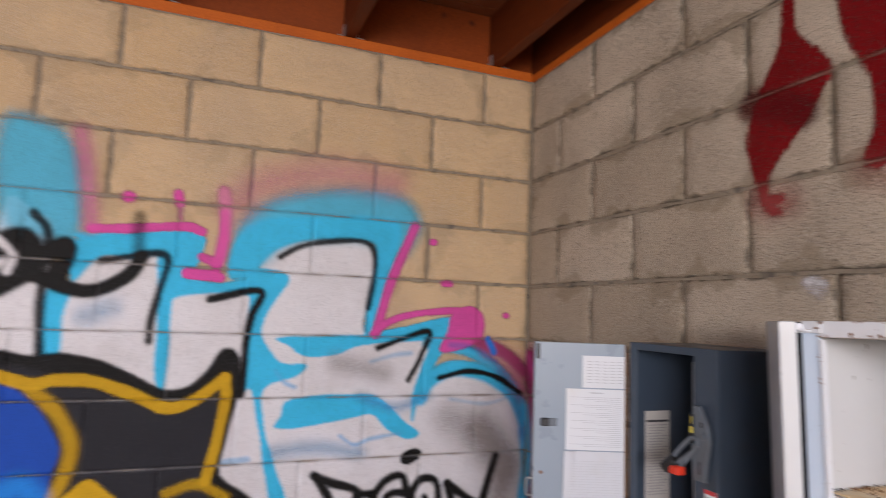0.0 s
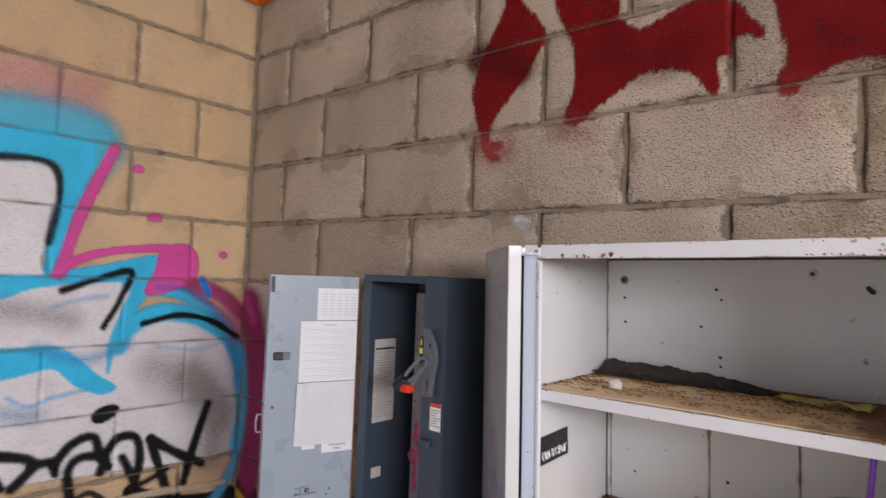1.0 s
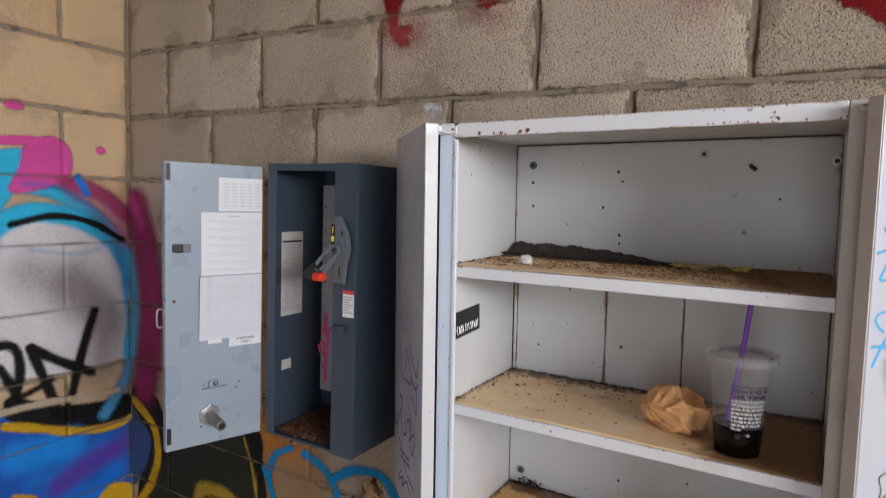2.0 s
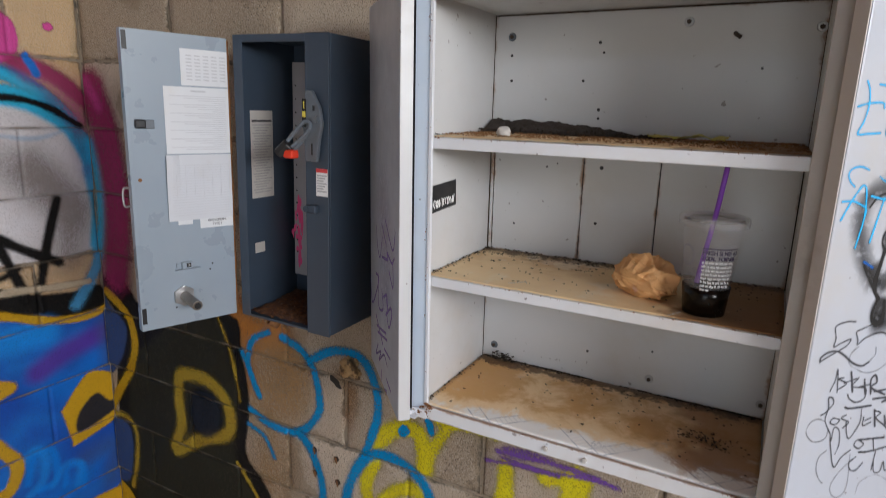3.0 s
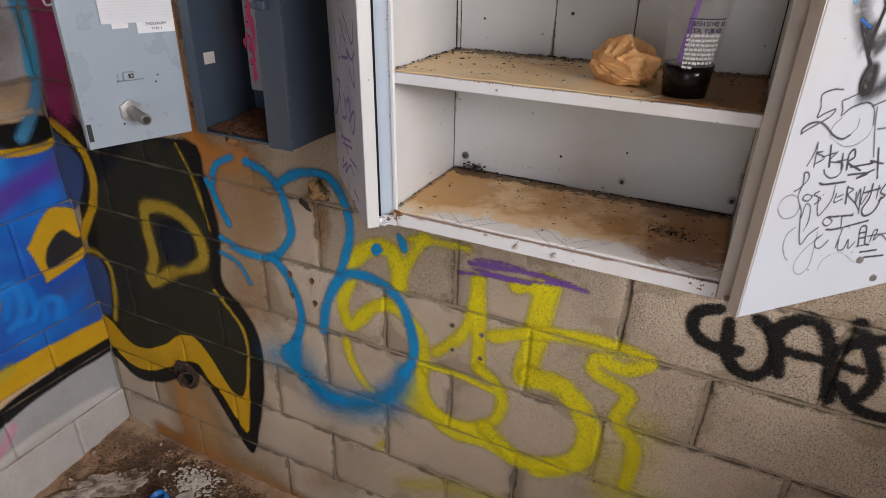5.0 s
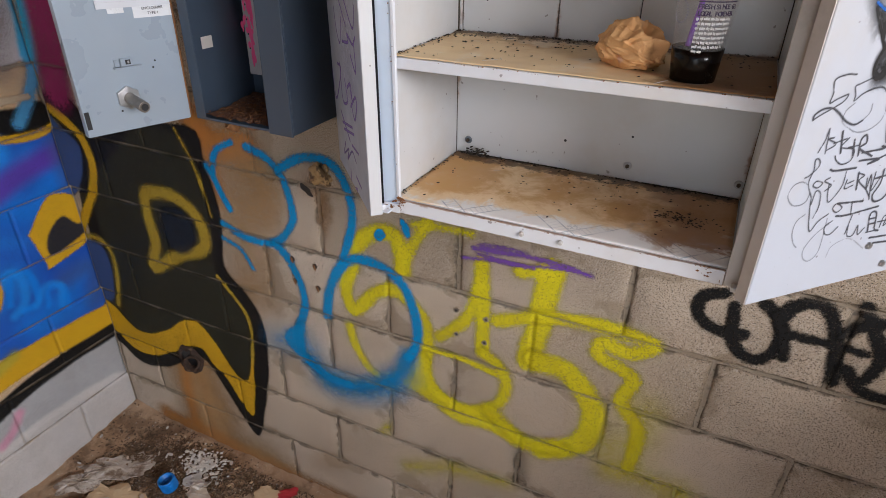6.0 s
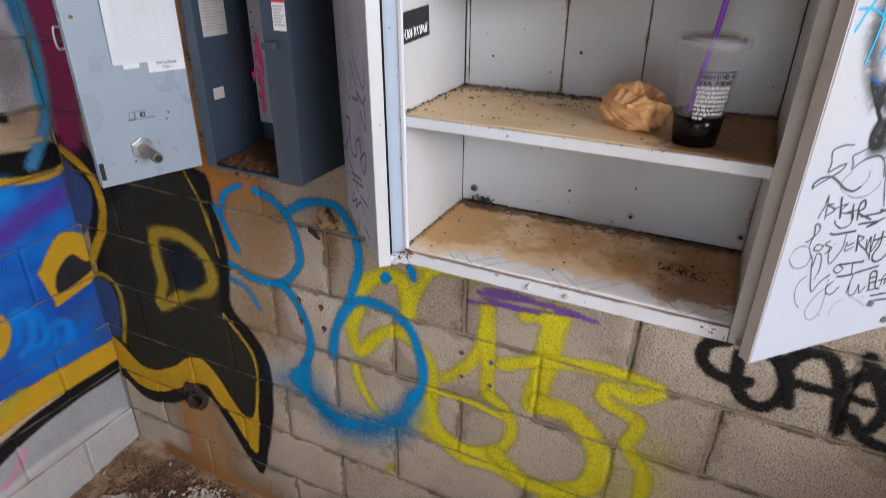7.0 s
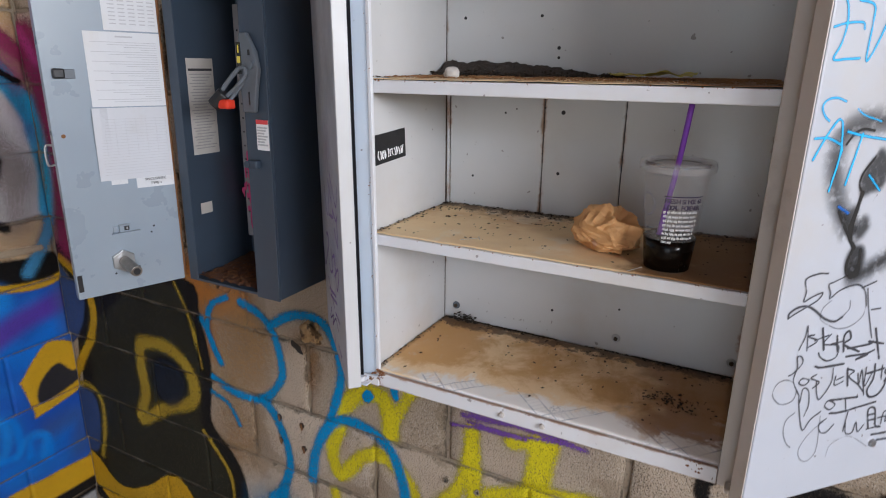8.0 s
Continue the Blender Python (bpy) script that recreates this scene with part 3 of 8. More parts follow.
def cabinet_body():
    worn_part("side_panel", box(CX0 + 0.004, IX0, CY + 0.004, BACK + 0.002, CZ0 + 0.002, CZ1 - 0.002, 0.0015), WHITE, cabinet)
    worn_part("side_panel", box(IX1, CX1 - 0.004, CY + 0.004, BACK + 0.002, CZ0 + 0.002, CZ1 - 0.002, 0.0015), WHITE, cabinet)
    wpart("top_panel", box(IX0 + 0.0005, IX1 - 0.0005, CY + 0.004, BACK + 0.002, 2.127, CZ1 - 0.002, 0.001), WHITE, cabinet)
    wpart("bottom_panel", box(IX0 + 0.0005, IX1 - 0.0005, CY + 0.004, BACK + 0.002, CZ0 + 0.002, FLOOR_Z, 0.001), WHITE, cabinet)
    for z0, z1 in ((FLOOR_Z + 0.001, SHELF_LOW[0] - 0.001), (SHELF_HIGH[1], 2.126)):
        worn_part("back_panel", box(IX0 + 0.0005, IX1 - 0.0005, BACK, BACK + 0.004, z0, z1, 0.0008), WHITE, cabinet)
    # the middle bay's back is made of four upright sheets with open seams
    seams = (IX0 + 0.001, 1.4055, 1.599, 1.745, IX1 - 0.001)
    wpart("backing", box(IX0 + 0.0005, IX1 - 0.0005, BACK + 0.006, BACK + 0.008, SHELF_LOW[0], SHELF_HIGH[0], 0), BLACK, cabinet)
    for a, b in zip(seams, seams[1:]):
        worn_part("back_sheet", box(a + 0.0010, b - 0.0010, BACK, BACK + 0.0055, SHELF_LOW[1] + 0.001, SHELF_HIGH[0] - 0.001, 0.001), WHITE, cabinet)
    # folded front frame
    # solid black strip in place of the shadow between door and cabinet
    wpart("door_gap", box(CX0 - 0.014, CX0 - 0.0005, CY + 0.0002, CY + 0.0038, CZ0 + 0.002, CZ1 - 0.002, 0), BLACK, cabinet, "black strip standing in for the shaded gap beside the hinges")
    stile = box(CX0, CX0 + 0.0285, CY - 0.002, CY + 0.003, CZ0, CZ1, 0.0012)
    wpart("stile", stile, BLUISH, cabinet, "pale bluish stile beside the hinges")
    wpart("stile", box(CX0 + 0.029, SX0, CY - 0.0040, CY + 0.003, CZ0 + 0.03, CZ1 - 0.027, 0.0012), WHITE_EDGE, cabinet)
    wpart("stile", box(SX1, CX1, CY - 0.0035, CY + 0.003, CZ0, CZ1, 0.0012), TAUPE, cabinet, "taupe stile of the frame")
    rail = box(CX0 + 0.0290, SX1 - 0.0005, CY - 0.004, CY + 0.003, 2.1173, CZ1 + 0.0005, 0.0015)
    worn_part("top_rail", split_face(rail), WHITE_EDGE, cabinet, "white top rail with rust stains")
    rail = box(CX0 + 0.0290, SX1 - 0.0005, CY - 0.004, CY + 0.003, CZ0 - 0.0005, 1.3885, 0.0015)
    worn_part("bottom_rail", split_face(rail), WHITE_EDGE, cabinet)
    for x in (1.649, 1.717):
        wpart("bumper", rod((x, CY - 0.004, 1.3755), (x, CY - 0.0085, 1.3755), 0.005, 0.004, 10, bevel=0.001), OLD_PAPER, cabinet, "small yellowed rubber bumper")
    for x, z in ((1.4335, 2.084), (1.766, 2.0995), (1.968, 2.0835), (1.4245, 1.420), (1.765, 1.420), (1.966, 1.4185)):
        bolt = rod((x, BACK - 0.0002, z), (x, BACK - 0.0025, z), 0.0085, 0.0075, 16)
        ob = wpart("bolt", bolt, STEEL_MID if x < 1.5 else GALVANISED, cabinet, "bolt with a washer")
        head = rod((x, BACK - 0.0026, z), (x, BACK - 0.0065, z), 0.0042, 0.0036, 6)
        bmesh.ops.translate(head, vec=-cabinet.location, verts=head.verts)
        part("bolt_head", head, SEAM, ob, "dark bolt head")
    hook = tube([(1.842, BACK, 2.078), (1.846, BACK - 0.010, 2.074), (1.852, BACK - 0.012, 2.070)], 0.0035, 8)
    wpart("hook", hook, SEAM, cabinet, "small dark bent hook")
    r = random.Random(11)
    for x, z, s in ((1.4345, 2.048, 3.0), (1.436, 1.999, 3.0), (1.6125, 2.069, 3.0), (1.621, 2.0505, 2.4), (1.585, 1.999, 2.8), (1.619, 1.9455, 3.2), (1.6195, 1.929, 2.6),
                    (1.6345, 1.835, 4.0), (1.631, 1.724, 3.2), (1.457, 1.705, 2.4), (1.523, 1.830, 2.2), (1.637, 1.4515, 2.8), (1.766, 1.479, 2.2), (1.545, 1.838, 1.6), (1.60, 1.842, 1.6), (1.89, 2.02, 2.2)):
        hole = rod((x, BACK + 0.0002, z), (x, BACK - 0.0006, z), s / 1000, s / 1000, 10)
        wpart("hole", hole, BLACK, cabinet, "small dark screw hole")
    # open seams where the panels meet
    wpart("seam", box(IX0 + 0.0003, IX0 + 0.0013, BACK - 0.0016, BACK - 0.0002, FLOOR_Z, 2.126, 0), SEAM, cabinet, "dark seam in the corner")
    wpart("seam", box(IX1 - 0.0010, IX1 - 0.0003, BACK - 0.0016, BACK - 0.0002, FLOOR_Z, 2.126, 0), SEAM, cabinet, "dark seam in the corner")
    wpart("seam", box(IX0 + 0.003, IX1 - 0.003, BACK - 0.0020, BACK - 0.0002, 2.1235, 2.1265, 0), SEAM, cabinet, "dark seam under the top panel")
    # hinge clips at the corners
    for z in (CZ0 + 0.006, CZ1 - 0.012):
        hinge = box(CX0 - 0.004, CX0 + 0.020, CY - 0.0215, CY - 0.0025, z - 0.004, z - 0.001, 0.001)
        box(CX0 + 0.004, CX0 + 0.036, CY - 0.0075, CY - 0.0048, z - 0.006, z + 0.012, 0.001, hinge)
        rod((CX0 + 0.004, CY - 0.012, z - 0.006), (CX0 + 0.004, CY - 0.012, z + 0.008), 0.0045, None, 12, hinge)
        ob = wpart("hinge", hinge, WHITE_EDGE, cabinet, "white hinge plate, chipped and rusty")
        chips = bmesh.new()
        for k in range(9 if z < 2 else 4):
            bmesh.ops.create_icosphere(chips, subdivisions=1, radius=1, matrix=Matrix.Translation((CX0 + 0.006 + 0.030 * r.random(), CY - 0.0076, z - 0.004 + 0.014 * r.random())) @ Matrix.Diagonal((r.uniform(0.001, 0.005), 0.0006, r.uniform(0.001, 0.003), 1)))
        part_shift("rust_chips", chips, RUST, ob, "chips of rust", cabinet)
        hinge = box(CX1 - 0.010, CX1 + 0.004, CY - 0.0215, CY - 0.0040, z - 0.004, z + 0.004, 0.002)
        wpart("hinge", hinge, TAUPE, cabinet, "taupe hinge")


def cabinet_shelf(z0, z1, front):
    shelf = box(IX0 + 0.001, IX1 - 0.001, front, BACK - 0.0015, z0, z1, 0.0015)
    return wpart("shelf", shelf, WHITE_EDGE, cabinet, "white shelf with a folded front edge")


cabinet_body()
cabinet_shelf(*SHELF_HIGH, -0.2805)
cabinet_shelf(*SHELF_LOW, -0.2805)


def cabinet_door(hinge_x, angle, side):
    """A door with a thin sheet-metal tray shape; its own axes: x along the door from the hinge, -y its inner face."""
    door = part("door", split_face(box(0, 0.302, -0.0, 0.021 if side > 0 else 0.024, 0, CZ1 - CZ0 - 0.002, 0.0018), 4), DIM_DOOR_WHITE, cabinet, "white enamelled door, open wide and scribbled with marker")
    door.matrix_basis = Matrix.Translation((hinge_x - CX0, -0.330 if side < 0 else -0.3345, 0.001)) @ pose(0, 0, 0, 0, 0, angle)
    return door


# the left door has swung back towards the wall, the right one too; both show their inner faces
door_left = cabinet_door(1.3695, 135, -1)
door_right = cabinet_door(2.0025, 46.3, 1)
# the inner face of the left door is the one at +y of its axes: its sheet lies to the other side
for v in door_left.data.vertices:
    v.co.y = -v.co.y
door_left.data.flip_normals()
worn(door_left, 0.012)
worn(door_right, 0.012)
strip = part("edge_trim", box(-0.0022, -0.0004, 0.001, 0.020, 0.001, CZ1 - CZ0 - 0.003, 0.0005), TAUPE, door_right, "taupe folded edge")
part("edge_trim", box(-0.0022, -0.0004, -0.023, -0.001, 0.001, CZ1 - CZ0 - 0.003, 0.0005), WHITE, door_left, "white folded edge")
for x, z in ((0.215, 0.058), (0.288, 0.052), (0.262, 0.018)):
    part("bolt", rod((x, -0.0002, z), (x, -0.004, z), 0.006, 0.005, 12), GALVANISED, door_right, "round steel rivet")

# ---- electrical box ----
EX0, EX1, EY, EZ0, EZ1 = 0.858, 1.122, -0.200, 1.434, 2.074
OX0, OX1 = 0.884, 1.060
ebox = thing("electrical_box", "slate grey steel switch box with its cover hanging open", "electrical box", (EX0, 0, EZ0))


def electrical_box():
    t = 0.003
    wpart("side_panel", box(EX0, EX0 + t, EY + 0.002, -0.004, EZ0 + t, EZ1 - t, 0.0008), STEEL_DARK, ebox)
    wpart("side_panel", box(EX1 - t, EX1, EY + 0.002, -0.004, EZ0, EZ1, 0.0008), STEEL_DARK, ebox)
    wpart("top_panel", box(EX0, EX1 - t - 0.0005, EY + 0.002, -0.004, EZ1 - t, EZ1, 0.0008), STEEL_DARK, ebox)
    wpart("bottom_panel", box(EX0, EX1 - t - 0.0005, EY + 0.002, -0.004, EZ0, EZ0 + t, 0.0008), STEEL_DARK, ebox)
    wpart("back_panel", box(EX0 + t, EX1 - t, -0.0075, -0.0045, EZ0 + t, EZ1 - t, 0.0005), STEEL_DARK, ebox)
    frame_bm = box(EX0, OX0, EY - 0.001, EY + 0.0015, EZ0, EZ1, 0.0008)
    box(OX0, OX1, EY - 0.001, EY + 0.0015, 2.058, EZ1, 0.0008, frame_bm)
    box(OX0, OX1, EY - 0.001, EY + 0.0015, EZ0, 1.4395, 0.0008, frame_bm)
    wpart("front_frame", frame_bm, STEEL_DARK, ebox)
    post = box(OX1, EX1 - 0.0005, EY - 0.0035, EY + 0.0015, EZ0 - 0.003, EZ1 + 0.001, 0.0015)
    box(OX1, OX1 + 0.003, EY + 0.0015, EY + 0.032, EZ0 + 0.004, EZ1 - 0.004, 0.0008, post)
    wpart("front_post", post, STEEL_DARK, ebox)
    pan = wpart("mounting_plate", box(0.876, 1.05, -0.032, -0.029, 1.50, 2.03, 0.0008), PALE_STEEL, ebox, "pale steel mounting plate splashed with red paint")
    splash = bmesh.new()
    q = random.Random(12)
    for _ in range(60):
        z, wide = q.uniform(1.53, 1.70), q.uniform(0.0012, 0.0052)
        bmesh.ops.create_uvsphere(splash, u_segments=9, v_segments=5, radius=1, matrix=Matrix.Translation((0.892 + q.gauss(0, 0.006) * (1.6 - abs(z - 1.62) / 0.06), -0.0320, z)) @ Matrix.Diagonal((wide, 0.0005, wide * q.uniform(1.2, 4.5), 1)))
    bmesh.ops.translate(splash, vec=-ebox.location, verts=splash.verts)
    part("paint_splash", splash, PINK_PAINT, pan, "pinkish red paint splash")
    for k in range(14):
        z = 1.56 + k * 0.032
        hole = rod((0.886, -0.0322, z), (0.886, -0.0328, z), 0.0022, None, 8)
        bmesh.ops.translate(hole, vec=-ebox.location, verts=hole.verts)
        part("hole", hole, BLACK, pan)
    # switch mechanism on the post: cam plate, slotted link, and the red-tipped lever
    y = EY - 0.0035
    plate = bmesh.new()
    outline = [plate.verts.new((x, y - 0.004, z)) for x, z in ((1.070, 1.818), (1.100, 1.818), (1.106, 1.862), (1.114, 1.895), (1.108, 1.928), (1.088, 1.962), (1.072, 1.962), (1.064, 1.905), (1.068, 1.865))]
    face = plate.faces.new(outline)
    grown = bmesh.ops.extrude_face_region(plate, geom=[face])
    bmesh.ops.translate(plate, vec=(0, -0.010, 0), verts=[g for g in grown["geom"] if isinstance(g, bmesh.types.BMVert)])
    bmesh.ops.bevel(plate, geom=plate.edges[:], offset=0.002, segments=2, profile=0.5, affect="EDGES")
    rod((1.100, y - 0.013, 1.905), (1.100, y - 0.020, 1.905), 0.007, 0.007, 14, plate)
    mech = wpart("switch_mechanism", plate, STEEL_MID, ebox, "grey cast switch mechanism")
    part_shift("slot", box(1.088, 1.091, y - 0.0150, y - 0.0142, 1.832, 1.856, 0), BLACK, mech, "dark slot", ebox)
    part_shift("slot", box(1.092, 1.097, y - 0.0150, y - 0.0142, 1.922, 1.932, 0), BLACK, mech, "dark hole", ebox)
    top, end = Vector((1.080, y - 0.018, 1.892)), Vector((1.044, y - 0.034, 1.850))
    way = (end - top).normalized()
    side = way.cross(Vector((0, -1, 0))).normalized()
    link = bmesh.new()
    for off in (-0.0105, 0.0105):
        tube([top + side * off, (top + end) / 2 + side * off, end + side * off * 0.7], 0.0042, 8, link)
    tube([top - side * 0.0105, top - way * 0.008, top + side * 0.0105], 0.0042, 8, link)
    tube([top - side * 0.012 + Vector((-0.012, 0.006, -0.01)), end - side * 0.018], 0.0035, 8, link)
    lever = part_shift("lever", link, STEEL_MID, ebox, "slotted grey switch lever")
    knob = rod(end - way * 0.004, end + way * 0.026 + Vector((-0.004, 0, -0.001)), 0.0145, 0.0135, 8, bevel=0.003)
    part_shift("knob", knob, BLACK, lever, "black plastic knob", ebox)
    tip = box(end.x - 0.006, end.x + 0.020, end.y - 0.012, end.y + 0.010, end.z - 0.026, end.z - 0.008, 0.004)
    part_shift("tip", tip, RED, lever, "red plastic tip", ebox)
    label = box(1.0655, 1.0755, y - 0.0158, y - 0.0146, 1.888, 1.945, 0.0003)
    part_shift("label", label, BLACK, mech, "black label with a yellow mark", ebox)
    mark = box(1.0665, 1.0745, y - 0.0163, y - 0.0159, 1.908, 1.920, 0)
    box(1.069, 1.072, y - 0.0163, y - 0.0159, 1.926, 1.940, 0, mark)
    part_shift("mark", mark, YELLOW_INK, mech, "yellow mark", ebox)
    catch = box(1.070, 1.096, y - 0.014, y - 0.0003, 1.709, 1.726, 0.003)
    rod((1.072, y - 0.016, 1.7175), (1.072, y - 0.004, 1.7175), 0.007, None, 12, catch)
    wpart("catch", catch, STEEL_DARK, ebox)
    sticker = wpart("sticker", box(1.089, 1.119, y - 0.0010, y - 0.0002, 1.746, 1.804, 0.0001), WHITE_INK, ebox, "white warning sticker with a red heading")
    part_shift("heading", box(1.089, 1.119, y - 0.0016, y - 0.0011, 1.796, 1.804, 0), RED_INK, sticker, "red heading", ebox)
    for k in range(7):
        part_shift("line", box(1.0915, 1.1165 - 0.004 * (k % 3), y - 0.0016, y - 0.0011, 1.788 - k * 0.0055, 1.791 - k * 0.0055, 0), INK, sticker, "", ebox)
    # printed sheet and a small tag on the inner side
    x = EX0 + t
    sheet = wpart("paper_label", box(x + 0.0004, x + 0.0010, -0.160, -0.088, 1.710, 1.914, 0), OLD_PAPER, ebox, "yellowed printed instruction sheet")
    part_shift("heading", box(x + 0.0011, x + 0.0014, -0.156, -0.092, 1.888, 1.893, 0), DARK_INK, sheet, "", ebox)
    for k in range(26):
        a = -0.155 + 0.004 * ((k * 7) % 3)
        part_shift("line", box(x + 0.0011, x + 0.0014, a, -0.094 - 0.006 * ((k * 5) % 4), 1.880 - k * 0.0063, 1.8822 - k * 0.0063, 0), MID_INK, sheet, "", ebox)
    tag = wpart("tag", box(x + 0.0004, x + 0.0016, -0.156, -0.124, 1.576, 1.601, 0.0003), OLD_PAPER, ebox, "small cream tag")
    for k, (px, py) in enumerate(((0.930, -0.178), (0.990, -0.168), (1.085, -0.145))):
        if k == 0:
            # a short nipple that points out from under the box
            hub = lathe([(0.0095, 0.001), (0.0095, 0.030), (0.0105, 0.0325), (0.0140, 0.0325), (0.0152, 0.030), (0.0152, 0.020), (0.0168, 0.019), (0.0168, 0.001), (0.0095, 0.001)], 28)
            bmesh.ops.transform(hub, matrix=Matrix.Translation((px + 0.012, py + 0.010, EZ0 - 0.016)) @ pose(0, 0, 0, 62, 0, -28) @ Matrix.Scale(0.8, 4), verts=hub.verts)
            ob = wpart("conduit_hub", hub, RUST, ebox, "open dark conduit nipple", True)
            mouth = rod((0, 0, 0.018), (0, 0, 0.020), 0.0094, None, 20)
            bmesh.ops.transform(mouth, matrix=Matrix.Translation((px + 0.012, py + 0.010, EZ0 - 0.016)) @ pose(0, 0, 0, 62, 0, -28) @ Matrix.Scale(0.8, 4), verts=mouth.verts)
            part_shift("mouth", mouth, BLACK, ob, "dark mouth", ebox)
        else:
            hub = rod((px, py, EZ0 - 0.0005), (px, py, EZ0 - 0.014), 0.0155, 0.014, 20, bevel=0.002)
            wpart("conduit_hub", hub, RUST, ebox, "round rusty conduit hub")
    dirt = bmesh.new()
    bmesh.ops.create_grid(dirt, x_segments=24, y_segments=18, size=0.5, matrix=Matrix.Translation((0.959, -0.10, 1.440)) @ Matrix.Diagonal((0.184, 0.175, 1, 1)))
    for v in dirt.verts:
        v.co.z += 0.006 * noise.noise(v.co * 70) + 0.010 * max(0, v.co.y + 0.12) / 0.1
    rusty = plain_material("rust_flakes", (0.07, 0.028, 0.014), (0.22, 0.10, 0.05), 90, 0.95, 0, 1.0, 0.006, stain=(0.36, 0.24, 0.16), stain_scale=130, amount=0.8, low=0.58, high=0.66)
    wpart("debris", dirt, rusty, ebox, "rust-brown flakes and dirt")


electrical_box()


def cover_door():
    """The cover, hinged on the box's left edge; its own axes: x from the hinge to the free edge, +y its inner face."""

    def part(name, bm, material, parent, label=""):
        bmesh.ops.scale(bm, vec=(1, -1, 1), verts=bm.verts)
        return mesh_object(name, bm, material, parent, label)

    w, h = 0.217, EZ1 - EZ0 - 0.006
    bm = split_face(box(0.002, w, 0, 0.0025, 0, h, 0.0008), 3)
    for x0, x1, z0, z1 in ((0.002, w, 0, 0.003), (0.002, w, h - 0.003, h), (w - 0.003, w, 0.0035, h - 0.0035)):
        box(x0, x1, 0.0027, 0.020, z0, z1, 0.0008, bm)
    door = part("cover", bm, STEEL_LIGHT, ebox, "pale grey hinged cover with papers stuck inside")
    door.matrix_basis = Matrix.Translation((0.838 - EX0, -0.197, -0.002)) @ pose(0, 0, 0, 0, 0, 250.4)
    hinge = rod((0.001, 0.006, 0.004), (0.001, 0.006, h - 0.004), 0.005, None, 10)
    for k in range(7):
        rod((0.001, 0.006, 0.02 + k * 0.09), (0.001, 0.006, 0.06 + k * 0.09), 0.0062, None, 10, hinge)
    part("hinge", hinge, RUST, door, "rusty piano hinge")
    z = lambda v: v - EZ0 + 0.002
    for x0, x1, z0, z1, kind in ((0.003, 0.104, 1.962, 2.037, "table"), (0.003, 0.142, 1.818, 1.959, "form"), (0.004, 0.147, 1.672, 1.816, "grid"),
                                 (0.003, 0.079, 1.650, 1.684, "title"), (0.096, 0.127, 1.662, 1.682, "stub")):
        lift = {"table": 0.0006, "form": 0.0012, "grid": 0.0040, "title": 0.0005, "stub": 0.0005}[kind]
        paper = bmesh.new()
        cols, rows = 10, 10
        corners = [[paper.verts.new((x0 + (x1 - x0) * i / cols, -lift - 0.0012 * abs(noise.noise(Vector((i * 0.5, j * 0.5, x1 * 50)))) - (0.006 if kind == "grid" and i > 8 else 0) * (j / rows) ** 2, z(z0) + (z(z1) - z(z0)) * j / rows))
                    for i in range(cols + 1)] for j in range(rows + 1)]
        for a, b in zip(corners, corners[1:]):
            for i in range(cols):
                paper.faces.new((a[i], a[i + 1], b[i + 1], b[i]))
        sheet = part("paper", paper, PAPER_GREY if kind == "grid" else PAPER, door, "white printed sheet" if kind != "stub" else "torn white label")
        mod = sheet.modifiers.new("thickness", "SOLIDIFY")
        mod.thickness = 0.0003
        ink = bmesh.new()
        d = -lift - 0.0026
        if kind == "table":
            for k in range(8):
                for c in range(5):
                    box(x0 + 0.006 + c * 0.018, x0 + 0.018 + c * 0.018, d, d + 0.0002, z(z1) - 0.0145 - k * 0.007, z(z1) - 0.0125 - k * 0.007, 0, ink)
        elif kind == "form":
            for k in range(26):
                box(x0 + 0.008, x1 - 0.010 - 0.03 * ((k * 5) % 4), d, d + 0.0002, z(z1) - 0.0195 - k * 0.0045, z(z1) - 0.0185 - k * 0.0045, 0, ink)
            box((x0 + x1) / 2 - 0.018, (x0 + x1) / 2 + 0.014, d, d + 0.0002, z(z1) - 0.010, z(z1) - 0.007, 0, ink)
        elif kind == "grid":
            for k in range(7):
                box(x0 + 0.006 + k * 0.0195, x0 + 0.0064 + k * 0.0195, d, d + 0.0002, z(z0) + 0.05, z(z1) - 0.022, 0, ink)
            for k in range(20):
                box(x0 + 0.006, x1 - 0.01, d, d + 0.0002, z(z1) - 0.0225 - k * 0.0058, z(z1) - 0.0220 - k * 0.0058, 0, ink)
        else:
            ink.free()
            ink = None
        if ink:
            part("print", ink, INK, sheet, "faint grey print")
        if kind == "title":
            for row, words in enumerate(("ENCLOSURE", "TYPE 1")):
                text = bpy.data.curves.new("lettering", "FONT")
                text.body, text.size, text.align_x, text.extrude = words, 0.0076, "CENTER", 0.0001
                text.materials.append(DARK_INK)
                ob = new("lettering", text)
                ob.parent = sheet
                # read from +y: its left is the free edge's side
                ob.matrix_basis = Matrix.Translation(((x0 + x1) / 2, -d, z(z1) - 0.0190 - row * 0.0095)) @ pose(0, 0, 0, 90, 0, 180)
    stud = box(0.183, 0.203, -0.014, -0.0002, z(1.872), z(1.890), 0.003)
    part("latch", stud, BLACK, door, "black latch")
    part("latch_plate", box(0.164, 0.184, -0.0035, -0.0002, z(1.871), z(1.889), 0.001), STEEL_MID, door)
    part("hole", rod((0.199, -0.0002, z(1.765)), (0.199, -0.0010, z(1.765)), 0.004, None, 10), RUST, door)
    bracket = box(0.104, 0.126, -0.007, -0.0002, z(1.5625), z(1.578), 0.001)
    box(0.129, 0.137, -0.004, -0.0002, z(1.563), z(1.576), 0.0008, bracket)
